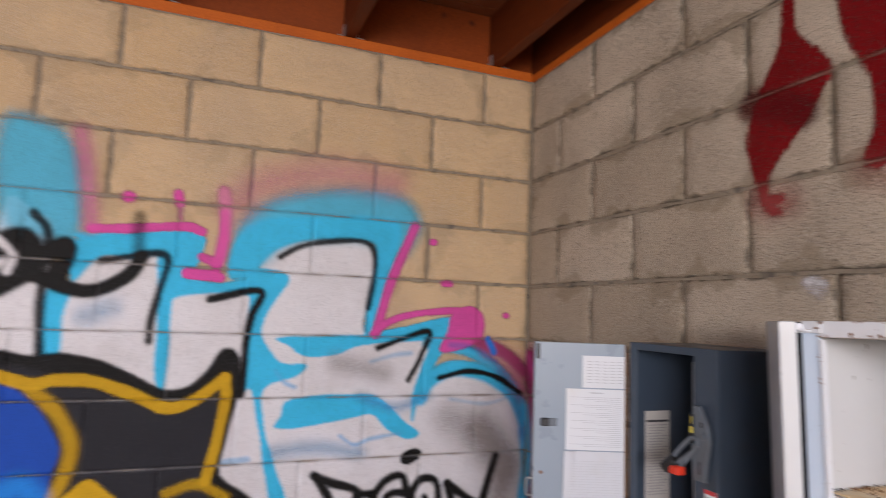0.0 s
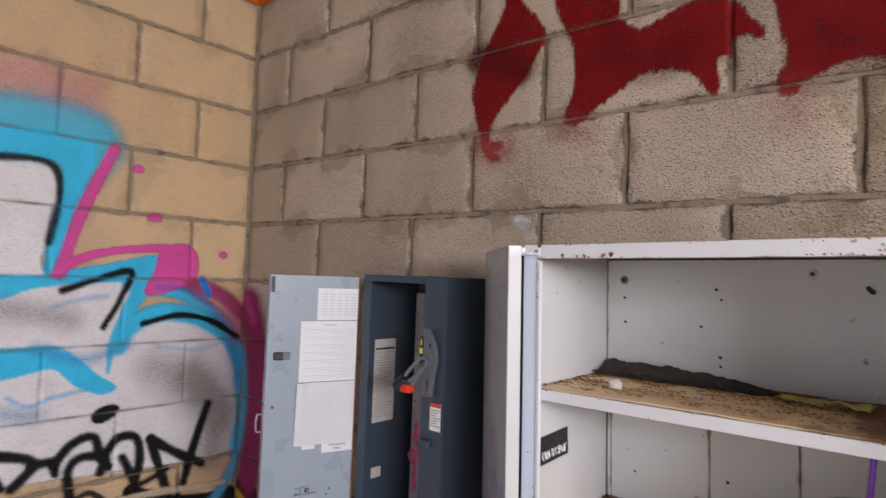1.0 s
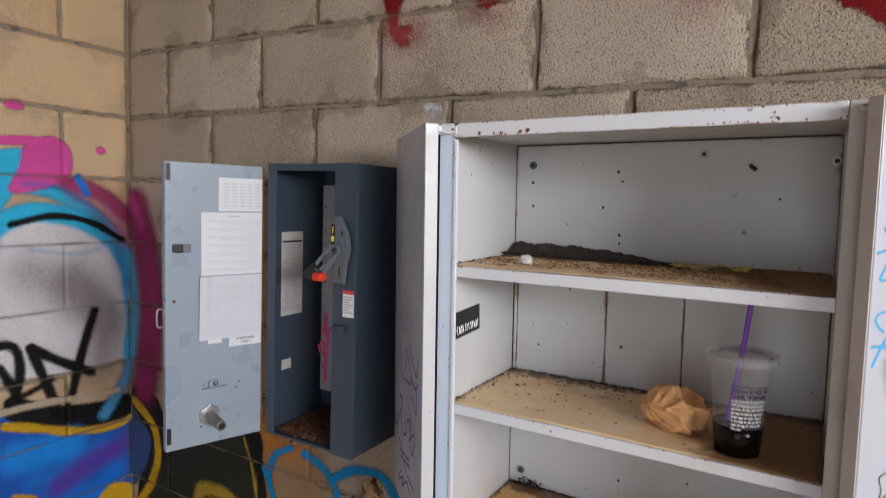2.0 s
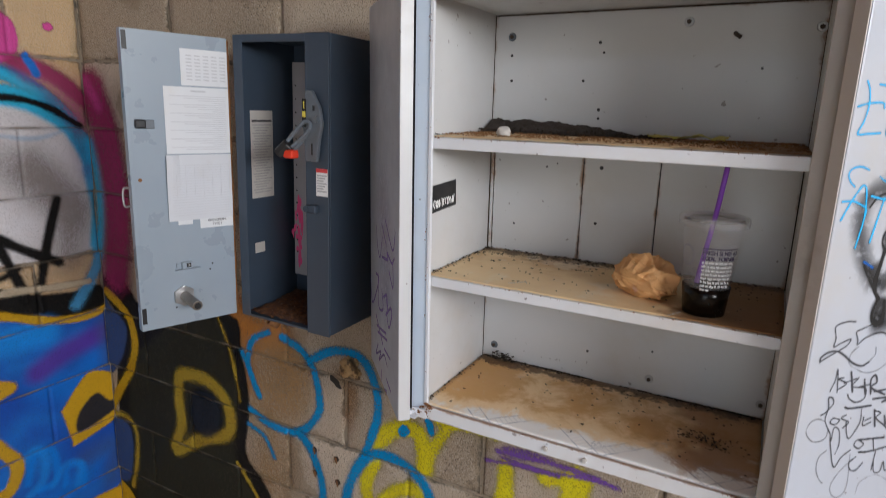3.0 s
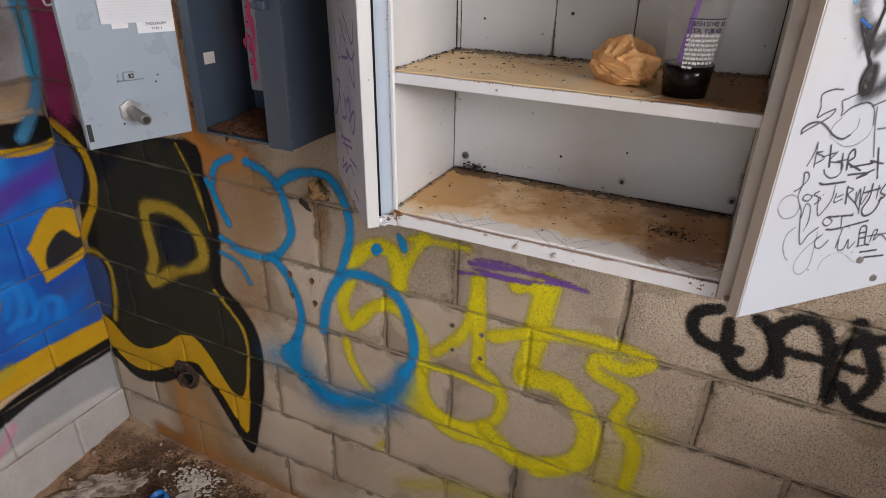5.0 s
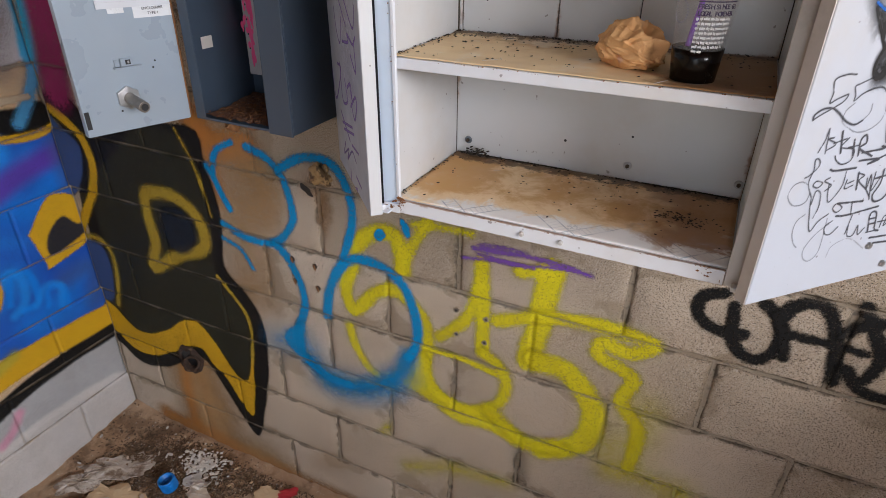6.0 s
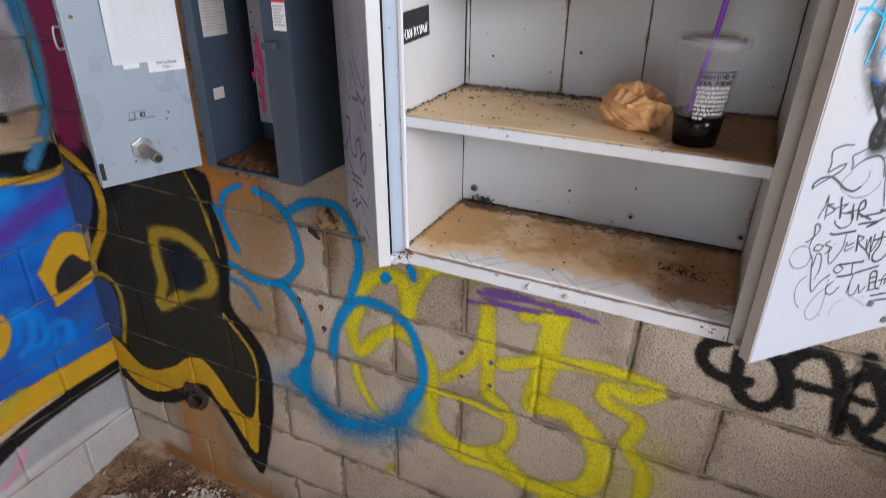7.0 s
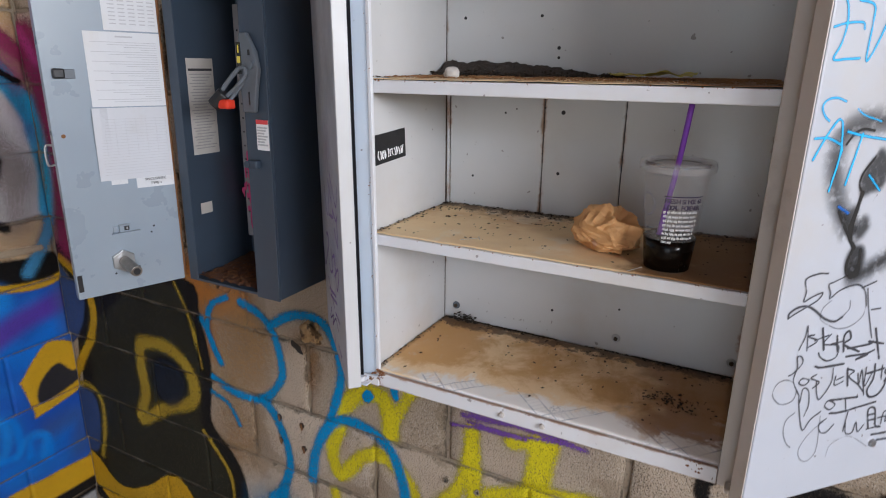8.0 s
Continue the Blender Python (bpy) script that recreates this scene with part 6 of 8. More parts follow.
gold_upper.stroke("gold", 0.03, 0.018, 0.7, [(1.217, 1.553), (1.133, 1.574), (1.049, 1.531)])
gold_upper.fill("gold", 0.012, 1, [(1.490, 1.529), (1.448, 1.595), (1.406, 1.598), (1.333, 1.517)])
gold_upper.fill("blue", 0.014, 1, [(1.740, 1.898), (1.662, 1.875), (1.608, 1.853), (1.548, 1.782), (1.507, 1.702), (1.515, 1.640), (1.551, 1.534), (1.706, 1.547)])
gold_upper.stroke("skyblue", 0.06, 0.06, 0.8, [(1.646, 1.572), (1.597, 1.599), (1.554, 1.565)])

# scrawl tag
scrawl_tag = Paint("A")
scrawl_tag.fill("black", 0.008, 0.995, [(0.482, 1.607), (0.476, 1.635), (0.437, 1.649), (0.409, 1.642), (0.414, 1.617), (0.455, 1.596)])
scrawl_tag.stroke("black", 0.026, 0.015, 0.995, [(0.778, 1.579), (0.711, 1.549), (0.644, 1.528), (0.630, 1.502), (0.675, 1.454)])
scrawl_tag.stroke("black", 0.026, 0.015, 0.995, [(0.773, 1.575), (0.736, 1.522), (0.701, 1.460)])
scrawl_tag.stroke("black", 0.022, 0.015, 0.995, [(0.635, 1.506), (0.580, 1.506), (0.571, 1.471)])
scrawl_tag.stroke("black", 0.025, 0.015, 0.995, [(0.576, 1.498), (0.533, 1.548), (0.477, 1.560), (0.456, 1.504), (0.429, 1.461)])
scrawl_tag.stroke("black", 0.025, 0.015, 0.995, [(0.527, 1.378), (0.539, 1.468), (0.509, 1.505), (0.443, 1.494), (0.451, 1.450)])
scrawl_tag.stroke("black", 0.025, 0.015, 0.995, [(0.447, 1.492), (0.407, 1.543), (0.352, 1.534), (0.339, 1.453), (0.357, 1.368)])
scrawl_tag.stroke("black", 0.024, 0.015, 0.995, [(0.391, 1.483), (0.353, 1.408)])
scrawl_tag.stroke("black", 0.018, 0.015, 0.995, [(0.371, 1.378), (0.311, 1.394), (0.252, 1.418)])
scrawl_tag.stroke("black", 0.027, 0.015, 0.995, [(0.309, 1.525), (0.279, 1.439), (0.248, 1.349)])
scrawl_tag.stroke("black", 0.027, 0.015, 0.995, [(0.309, 1.525), (0.237, 1.474), (0.133, 1.412)])
scrawl_tag.stroke("black", 0.027, 0.015, 0.995, [(0.120, 1.611), (0.156, 1.504), (0.197, 1.342)])
scrawl_tag.stroke("black", 0.024, 0.015, 0.995, [(0.247, 1.328), (0.243, 1.311)])
scrawl_tag.stroke("black", 0.016, 0.015, 0.995, [(0.208, 1.330), (0.198, 1.273)])
scrawl_tag.stroke("black", 0.018, 0.008, 0.8, [(0.516, 1.383), (0.474, 1.395), (0.411, 1.336)])
scrawl_tag.stroke("cream", 0.022, 0.012, 0.75, [(0.398, 1.352), (0.283, 1.351), (0.136, 1.334), (0.046, 1.330)])

# gold blue mural
gold_blue_mural = Paint("A")
gold_blue_mural.fill("black", 0.012, 0.995, [(0.369, 1.390), (0.288, 1.357), (0.199, 1.321), (0.096, 1.306), (0.009, 1.306), (-0.008, 1.217), (0.107, 1.219), (0.209, 1.244), (0.300, 1.285), (0.380, 1.318)])
gold_blue_mural.fill("midblue", 0.01, 1, [(0.458, 1.328), (0.301, 1.269), (0.107, 1.219), (-0.001, 1.219), (-0.014, 1.072), (-0.009, 0.762), (-0.002, 0.548), (0.139, 0.528), (0.307, 0.548), (0.495, 0.582), (0.562, 0.691)])
gold_blue_mural.stroke("skyblue", 0.09, 0.06, 0.85, [(0.356, 1.206), (0.265, 1.200), (0.199, 1.197)])
gold_blue_mural.stroke("skyblue", 0.11, 0.09, 0.35, [(0.362, 0.753), (0.274, 0.784), (0.163, 0.807)])
gold_blue_mural.stroke("blue", 0.09, 0.09, 0.7, [(0.342, 1.009), (0.217, 0.986), (0.180, 0.821), (0.055, 0.680)])
for haze, width, strength, points in (("brightblue", 0.10, 0.55, [(0.05, 1.04), (0.13, 0.99), (0.22, 1.02)]), ("skyblue", 0.05, 0.40, [(0.10, 1.15), (0.20, 1.10), (0.30, 1.12)]), ("brightblue", 0.09, 0.50, [(0.06, 0.70), (0.14, 0.64), (0.26, 0.62)]),
                                      ("skyblue", 0.04, 0.35, [(0.20, 0.90), (0.28, 0.93), (0.33, 0.88)]), ("blue", 0.06, 0.6, [(0.03, 0.78), (0.10, 0.73), (0.15, 0.76)]), ("skyblue", 0.03, 0.3, [(0.04, 0.60), (0.12, 0.57), (0.24, 0.58)])):
    gold_blue_mural.stroke(haze, width, 0.09, strength, points)
gold_blue_mural.stroke("purple", 0.07, 0.05, 0.85, [(0.233, 1.075), (0.122, 1.117), (-0.053, 1.154)])
gold_blue_mural.stroke("mutedblue", 0.06, 0.06, 0.6, [(0.005, 1.174), (-0.002, 1.073), (0.003, 0.992)])
gold_blue_mural.stroke("mutedblue", 0.07, 0.07, 0.6, [(0.112, 0.714), (0.014, 0.704), (0.026, 0.587)])
gold_blue_mural.stroke("brightblue", 0.022, 0.014, 0.8, [(0.302, 0.716), (0.272, 0.803), (0.220, 0.795), (0.216, 0.685), (0.272, 0.676)])
gold_blue_mural.stroke("brightblue", 0.022, 0.014, 0.7, [(0.193, 0.649), (0.176, 0.705), (0.130, 0.689), (0.129, 0.609)])
gold_blue_mural.stroke("skyblue", 0.026, 0.02, 0.6, [(0.356, 0.732), (0.284, 0.816), (0.245, 0.793), (0.255, 0.710), (0.303, 0.675)])
gold_blue_mural.stroke("skyblue", 0.022, 0.02, 0.5, [(0.228, 0.670), (0.182, 0.721), (0.137, 0.701), (0.149, 0.629)])
gold_blue_mural.stroke("gold", 0.026, 0.012, 0.9, [(0.381, 1.310), (0.300, 1.279), (0.177, 1.230), (0.052, 1.212), (-0.014, 1.229)])
gold_blue_mural.fill("gold", 0.012, 0.97, [(0.077, 1.013), (-0.010, 0.965), (-0.013, 0.831), (-0.005, 0.807), (0.142, 0.773), (0.152, 0.797), (0.176, 0.905), (0.169, 0.922)])
gold_blue_mural.fill("coal", 0.01, 0.995, [(0.061, 0.929), (0.014, 0.885), (-0.019, 0.878), (-0.002, 0.841), (0.124, 0.812), (0.125, 0.879)])
gold_blue_mural.stroke("gold", 0.03, 0.014, 0.9, [(0.360, 1.081), (0.311, 1.056), (0.351, 1.040)])
gold_blue_mural.stroke("gold", 0.04, 0.014, 0.9, [(0.386, 0.906), (0.326, 0.802), (0.354, 0.724), (0.414, 0.716)])
gold_blue_mural.stroke("gold", 0.094, 0.016, 0.97, [(-0.017, 0.488), (0.157, 0.498), (0.323, 0.503), (0.457, 0.488), (0.535, 0.461)])
gold_blue_mural.stroke("olive", 0.04, 0.03, 0.6, [(0.348, 0.543), (0.451, 0.507), (0.522, 0.498)])
gold_blue_mural.fill("pale", 0.012, 0.88, [(0.012, 0.425), (-0.006, 0.190), (0.012, 0.184), (0.306, 0.232), (0.533, 0.213), (0.620, 0.218), (0.555, 0.407), (0.338, 0.394), (0.179, 0.426)])
gold_blue_mural.fill("palerough", 0.022, 0.85, [(-0.001, 0.210), (0.023, -0.020), (0.185, 0.009), (0.456, -0.037), (0.639, -0.047), (0.688, 0.020), (0.611, 0.247), (0.523, 0.243), (0.297, 0.260)])
gold_blue_mural.stroke("black", 0.06, 0.012, 0.995, [(0.009, 0.418), (0.204, 0.419), (0.376, 0.399), (0.500, 0.361), (0.588, 0.309)])
gold_blue_mural.stroke("pinkhaze", 0.03, 0.025, 0.6, [(0.482, 0.254), (0.433, 0.286), (0.398, 0.333)])

# rust stain
rust_stain = Paint("B")
rust_stain.stroke("tanstain", 0.15, 0.17, 0.55, [(0.618, 1.320), (0.656, 1.219), (0.675, 1.064), (0.745, 0.987), (0.738, 0.824)])
rust_stain.stroke("tanstain", 0.1, 0.12, 0.4, [(0.753, 1.254), (0.841, 1.206), (0.842, 1.085)])
rust_stain.stroke("orangestain", 0.08, 0.08, 0.9, [(0.615, 1.345), (0.660, 1.300), (0.720, 1.285), (0.790, 1.295)])
rust_stain.stroke("orangestain", 0.05, 0.07, 0.6, [(0.640, 1.300), (0.660, 1.200), (0.665, 1.120)])

rust_stain.stroke("tanstain", 0.13, 0.12, 0.6, [(0.80, 1.22), (0.82, 1.16), (0.78, 1.12)])
rust_stain.stroke("ruststain", 0.03, 0.05, 0.28, [(1.036, 1.215), (1.040, 1.16), (1.034, 1.10)])
rust_stain.stroke("ruststain", 0.03, 0.05, 0.28, [(0.99, 1.235), (1.03, 1.19), (1.02, 1.12)])

# pipe stain
pipe_stain = Paint("B")
pipe_stain.stroke("tanstain", 0.24, 0.2, 0.9, [(0.388, 0.367), (0.421, 0.212), (0.465, 0.019), (0.678, -0.032)])
pipe_stain.stroke("orangestain", 0.04, 0.07, 0.8, [(0.352, 0.367), (0.337, 0.234), (0.340, 0.100), (0.346, -0.023)])
pipe_stain.stroke("orangestain", 0.07, 0.08, 0.8, [(0.180, 0.060), (0.312, 0.048), (0.469, 0.037), (0.650, -0.042), (0.832, -0.072)])

pipe_stain.stroke("ruststain", 0.05, 0.07, 0.75, [(0.20, 0.045), (0.40, 0.035), (0.62, 0.03), (0.85, 0.02), (1.15, 0.012)])
pipe_stain.stroke("ruststain", 0.03, 0.05, 0.5, [(0.41, 0.39), (0.43, 0.28), (0.42, 0.17), (0.44, 0.08)])

# plaster smear
plaster_smear = Paint("B")
plaster_smear.stroke("white", 0.030, 0.022, 0.45, [(1.166, 2.211), (1.184, 2.198)])
plaster_smear.stroke("white", 0.012, 0.01, 0.6, [(1.153, 2.217), (1.174, 2.221), (1.197, 2.213)])

# soot smudge
soot_smudge = Paint("B")
soot_smudge.stroke("soot", 0.04, 0.06, 0.3, [(1.622, 0.582), (1.646, 0.431)])

# dark mural
dark_mural = Paint("B")
dark_mural.fill("black", 0.012, 0.995, [(0.060, 1.301), (0.112, 1.291), (0.184, 1.255), (0.587, 1.320), (0.637, 1.216), (0.662, 1.042), (0.642, 0.880), (0.711, 0.799), (0.748, 0.747), (0.765, 0.677), (0.764, 0.586), (0.753, 0.487), (0.718, 0.335), (0.673, 0.175), (0.642, 0.158), (0.595, 0.228), (0.536, 0.337), (0.471, 0.441), (0.407, 0.425), (0.293, 0.351), (0.195, 0.308), (0.104, 0.304), (0.041, 0.350), (0.0, 0.420), (0.031, 0.825)])
dark_mural.fill("soot", 0.03, 0.9, [(0.144, 1.215), (0.537, 1.290), (0.585, 1.189), (0.614, 1.031), (0.596, 0.846), (0.657, 0.751), (0.695, 0.690), (0.695, 0.610), (0.657, 0.425), (0.621, 0.418), (0.583, 0.458), (0.534, 0.539), (0.483, 0.597), (0.433, 0.604), (0.389, 0.585), (0.307, 0.520), (0.216, 0.474), (0.144, 0.465), (0.100, 0.500)])
dark_mural.fill("mutedblue", 0.014, 0.95, [(-0.008, 1.283), (0.046, 1.227), (0.107, 1.187), (0.098, 1.103), (0.030, 0.999), (-0.010, 1.000), (-0.014, 1.151)])
dark_mural.fill("black", 0.02, 0.995, [(-0.014, 1.297), (0.070, 1.353), (0.136, 1.323), (0.196, 1.268), (0.356, 1.271), (0.173, 1.117), (0.113, 1.184)])
dark_mural.fill("mutedblue", 0.014, 0.95, [(-0.023, 0.797), (0.072, 0.809), (0.094, 0.731), (0.059, 0.581), (-0.022, 0.568), (-0.030, 0.667)])
dark_mural.stroke("gold", 0.034, 0.016, 0.92, [(0.024, 1.284), (0.087, 1.250), (0.136, 1.203), (0.148, 1.122), (0.116, 1.027), (0.040, 0.920), (-0.014, 0.836)])
dark_mural.stroke("goldhaze", 0.022, 0.022, 0.85, [(-0.011, 0.828), (0.075, 0.832), (0.119, 0.784), (0.111, 0.683), (0.075, 0.561)])
dark_mural.stroke("goldhaze", 0.044, 0.024, 0.88, [(0.366, 1.066), (0.470, 1.082), (0.551, 1.045), (0.581, 0.974), (0.558, 0.914), (0.447, 0.864), (0.321, 0.786), (0.355, 0.887), (0.351, 0.988), (0.366, 1.066)])
dark_mural.fill("sootblue", 0.024, 0.95, [(0.420, 1.028), (0.490, 1.044), (0.536, 1.013), (0.541, 0.938), (0.474, 0.875), (0.417, 0.894), (0.397, 0.955)])
dark_mural.stroke("goldhaze", 0.011, 0.012, 0.75, [(0.545, 1.303), (0.590, 1.207), (0.625, 1.048)])
dark_mural.stroke("goldhaze", 0.014, 0.010, 0.85, [(0.604, 0.830), (0.664, 0.763), (0.698, 0.712), (0.707, 0.645), (0.692, 0.530), (0.668, 0.425)])
dark_mural.fill("gold", 0.010, 0.96, [(-0.011, 0.560), (0.054, 0.538), (0.088, 0.503), (0.144, 0.465), (0.216, 0.474), (0.307, 0.520), (0.389, 0.585), (0.433, 0.604), (0.483, 0.597), (0.534, 0.539), (0.583, 0.458), (0.621, 0.418), (0.660, 0.428), (0.690, 0.520), (0.678, 0.383), (0.642, 0.248), (0.557, 0.385), (0.502, 0.435), (0.465, 0.489), (0.405, 0.480), (0.310, 0.420), (0.195, 0.362), (0.105, 0.359), (0.041, 0.398), (-0.008, 0.446)])
dark_mural.stroke("magenta", 0.05, 0.06, 0.6, [(0.036, 1.955), (0.102, 1.828), (0.132, 1.665), (0.119, 1.513)])
dark_mural.stroke("cyan", 0.044, 0.036, 0.8, [(0.010, 1.775), (0.035, 1.653), (0.027, 1.518), (0.001, 1.416)])
dark_mural.stroke("magenta", 0.13, 0.06, 0.88, [(0.038, 1.943), (0.084, 1.818), (0.115, 1.628), (0.106, 1.493), (0.078, 1.352)])
dark_mural.stroke("pink", 0.036, 0.03, 0.6, [(0.011, 1.971), (0.064, 1.895)])

# blue outline tag
blue_outline_tag = Paint("B")
blue_outline_tag.stroke("teal", 0.07, 0.07, 0.55, [(0.822, 0.655), (0.922, 0.680), (0.978, 0.598), (1.112, 0.582), (1.231, 0.642)])
blue_outline_tag.stroke("teal", 0.02, 0.007, 0.97, [(0.705, 1.089), (0.677, 1.137), (0.664, 1.200), (0.688, 1.263), (0.746, 1.296)])
blue_outline_tag.stroke("teal", 0.02, 0.007, 0.97, [(0.640, 1.213), (0.670, 1.162), (0.705, 1.089)])
blue_outline_tag.stroke("teal", 0.024, 0.007, 0.97, [(0.799, 1.292), (0.861, 1.274), (0.902, 1.234), (0.928, 1.157), (0.920, 1.086), (0.850, 1.013), (0.748, 1.007), (0.668, 1.032)])
blue_outline_tag.stroke("teal", 0.025, 0.007, 0.97, [(0.894, 1.245), (0.980, 1.295), (1.066, 1.294), (1.111, 1.229), (1.122, 1.151), (1.100, 1.070), (1.080, 1.010)])
blue_outline_tag.stroke("teal", 0.016, 0.007, 0.95, [(0.658, 0.982), (0.719, 0.961), (0.758, 0.902)])
blue_outline_tag.stroke("teal", 0.028, 0.008, 0.97, [(0.850, 1.013), (0.885, 0.987), (0.911, 0.947), (0.931, 0.895), (0.940, 0.839), (0.925, 0.780), (0.900, 0.722), (0.905, 0.650), (0.950, 0.602), (1.000, 0.572), (1.074, 0.572)])
blue_outline_tag.stroke("teal", 0.050, 0.030, 0.85, [(0.940, 0.610), (1.000, 0.563), (1.074, 0.563), (1.156, 0.598), (1.215, 0.636), (1.253, 0.683), (1.285, 0.755)])
blue_outline_tag.stroke("teal", 0.030, 0.009, 0.97, [(1.280, 0.750), (1.302, 0.790), (1.311, 0.843), (1.306, 0.898), (1.285, 0.964), (1.255, 1.004), (1.204, 1.030), (1.152, 1.036), (1.101, 1.021), (1.058, 0.969), (1.030, 0.896), (1.014, 0.812)])
blue_outline_tag.fill("teal", 0.022, 0.85, [(0.842, 0.672), (0.930, 0.765), (0.925, 0.640), (0.990, 0.570), (0.925, 0.590)])
blue_outline_tag.fill("teal", 0.005, 0.97, [(1.183, 1.120), (1.200, 1.144), (1.219, 1.129), (1.202, 1.105)])
blue_outline_tag.fill("teal", 0.005, 0.97, [(1.259, 1.187), (1.285, 1.174), (1.291, 1.144), (1.275, 1.140)])
blue_outline_tag.stroke("teal", 0.06, 0.06, 0.45, [(0.980, 0.535), (1.090, 0.530), (1.200, 0.590), (1.275, 0.690)])

# yellow tag
yellow_tag = Paint("B")
yellow_tag.stroke("yellow", 0.046, 0.014, 0.95, [(1.115, 1.065), (1.181, 1.125), (1.248, 1.130), (1.268, 1.037)])
yellow_tag.stroke("yellow", 0.03, 0.012, 0.9, [(1.337, 1.190), (1.296, 1.116), (1.258, 1.031)])
yellow_tag.stroke("yellow", 0.018, 0.012, 0.85, [(1.296, 1.177), (1.379, 1.188), (1.453, 1.188)])
yellow_tag.stroke("yellow", 0.040, 0.012, 0.95, [(1.115, 1.008), (1.088, 0.941), (1.094, 0.887), (1.112, 0.862), (1.147, 0.899), (1.184, 0.942), (1.229, 0.965), (1.263, 0.961), (1.303, 0.933), (1.334, 0.888), (1.340, 0.815), (1.332, 0.733), (1.308, 0.670)])
yellow_tag.stroke("yellow", 0.030, 0.013, 0.85, [(1.093, 0.800), (1.108, 0.735), (1.148, 0.668), (1.177, 0.648)])
yellow_tag.stroke("yellow", 0.040, 0.010, 0.95, [(1.484, 1.120), (1.492, 1.011), (1.500, 0.855)])
yellow_tag.stroke("yellow", 0.034, 0.012, 0.9, [(1.377, 0.860), (1.451, 0.943), (1.484, 1.058)])
yellow_tag.stroke("yellow", 0.036, 0.012, 0.95, [(1.580, 1.123), (1.664, 1.141)])
yellow_tag.stroke("yellow", 0.062, 0.012, 0.95, [(1.653, 1.144), (1.644, 1.034), (1.622, 0.867)])
yellow_tag.stroke("yellow", 0.038, 0.012, 0.93, [(1.534, 0.963), (1.640, 1.009), (1.746, 1.028), (1.837, 1.029), (1.902, 1.014), (1.858, 0.978), (1.794, 0.985), (1.791, 0.946), (1.873, 0.908), (1.861, 0.831), (1.912, 0.758), (1.912, 0.619)])
yellow_tag.stroke("yellow", 0.018, 0.008, 0.97, [(1.316, 0.807), (1.427, 0.809), (1.538, 0.794)])
yellow_tag.stroke("yellow", 0.034, 0.014, 0.93, [(1.338, 0.760), (1.345, 0.712), (1.366, 0.672), (1.416, 0.643), (1.485, 0.640), (1.552, 0.690), (1.572, 0.767), (1.550, 0.822), (1.506, 0.850)])
yellow_tag.fill("yellow", 0.028, 0.85, [(1.253, 0.655), (1.299, 0.750), (1.333, 0.800), (1.350, 0.705), (1.416, 0.648), (1.518, 0.655), (1.640, 0.610), (1.640, 0.560), (1.539, 0.585), (1.436, 0.578), (1.327, 0.628)])
yellow_tag.stroke("yellow", 0.062, 0.014, 0.93, [(1.639, 0.877), (1.727, 0.868), (1.801, 0.770), (1.786, 0.658), (1.688, 0.579)])
yellow_tag.stroke("yellow", 0.05, 0.02, 0.85, [(1.533, 0.661), (1.638, 0.590), (1.747, 0.611)])
yellow_tag.stroke("yellow", 0.034, 0.04, 0.5, [(1.278, 0.311), (1.425, 0.372), (1.588, 0.399)])
yellow_tag.stroke("yellow", 0.06, 0.06, 0.5, [(1.870, 0.597), (1.926, 0.606), (2.039, 0.602)])
yellow_tag.stroke("yellow", 0.02, 0.02, 0.6, [(1.188, 0.422), (1.208, 0.452)])
yellow_tag.stroke("yellow", 0.06, 0.08, 0.45, [(1.857, 0.676), (1.918, 0.726), (1.913, 0.820)])

# purple scribble
purple_scribble = Paint("B")
purple_scribble.stroke("violet", 0.011, 0.005, 0.75, [(1.433, 1.121), (1.514, 1.133), (1.611, 1.138)])
purple_scribble.stroke("violet", 0.014, 0.006, 0.8, [(1.458, 1.153), (1.581, 1.164), (1.674, 1.162), (1.742, 1.154)])
purple_scribble.stroke("violet", 0.01, 0.005, 0.7, [(1.470, 1.140), (1.570, 1.139), (1.689, 1.157)])
purple_scribble.stroke("violet", 0.009, 0.005, 0.7, [(1.472, 1.166), (1.538, 1.174), (1.594, 1.173)])

# black tag
black_tag = Paint("B")
black_tag.stroke("black", 0.026, 0.009, 0.995, [(2.011, 1.190), (1.974, 1.173), (1.968, 1.134), (1.994, 1.105), (2.038, 1.096), (2.066, 1.104)])
black_tag.stroke("black", 0.025, 0.009, 0.995, [(2.034, 1.166), (2.039, 1.130), (2.045, 1.088), (2.069, 1.057), (2.103, 1.051), (2.125, 1.078), (2.127, 1.127), (2.107, 1.169), (2.083, 1.186)])
black_tag.stroke("black", 0.025, 0.009, 0.995, [(2.112, 1.166), (2.131, 1.129), (2.146, 1.073)])
black_tag.stroke("black", 0.028, 0.009, 0.995, [(2.121, 1.163), (2.134, 1.194), (2.163, 1.212), (2.192, 1.202), (2.216, 1.158), (2.230, 1.111), (2.242, 1.048)])
black_tag.stroke("black", 0.019, 0.009, 0.995, [(2.137, 1.131), (2.187, 1.130), (2.230, 1.132), (2.272, 1.127)])
black_tag.stroke("black", 0.022, 0.009, 0.995, [(2.228, 1.153), (2.245, 1.179), (2.281, 1.202), (2.313, 1.218)])
black_tag.stroke("black", 0.025, 0.009, 0.995, [(2.247, 1.228), (2.273, 1.184), (2.295, 1.141), (2.302, 1.112), (2.292, 1.068)])
black_tag.stroke("black", 0.026, 0.009, 0.995, [(2.258, 1.083), (2.283, 1.049), (2.312, 1.038), (2.338, 1.037), (2.366, 1.045)])

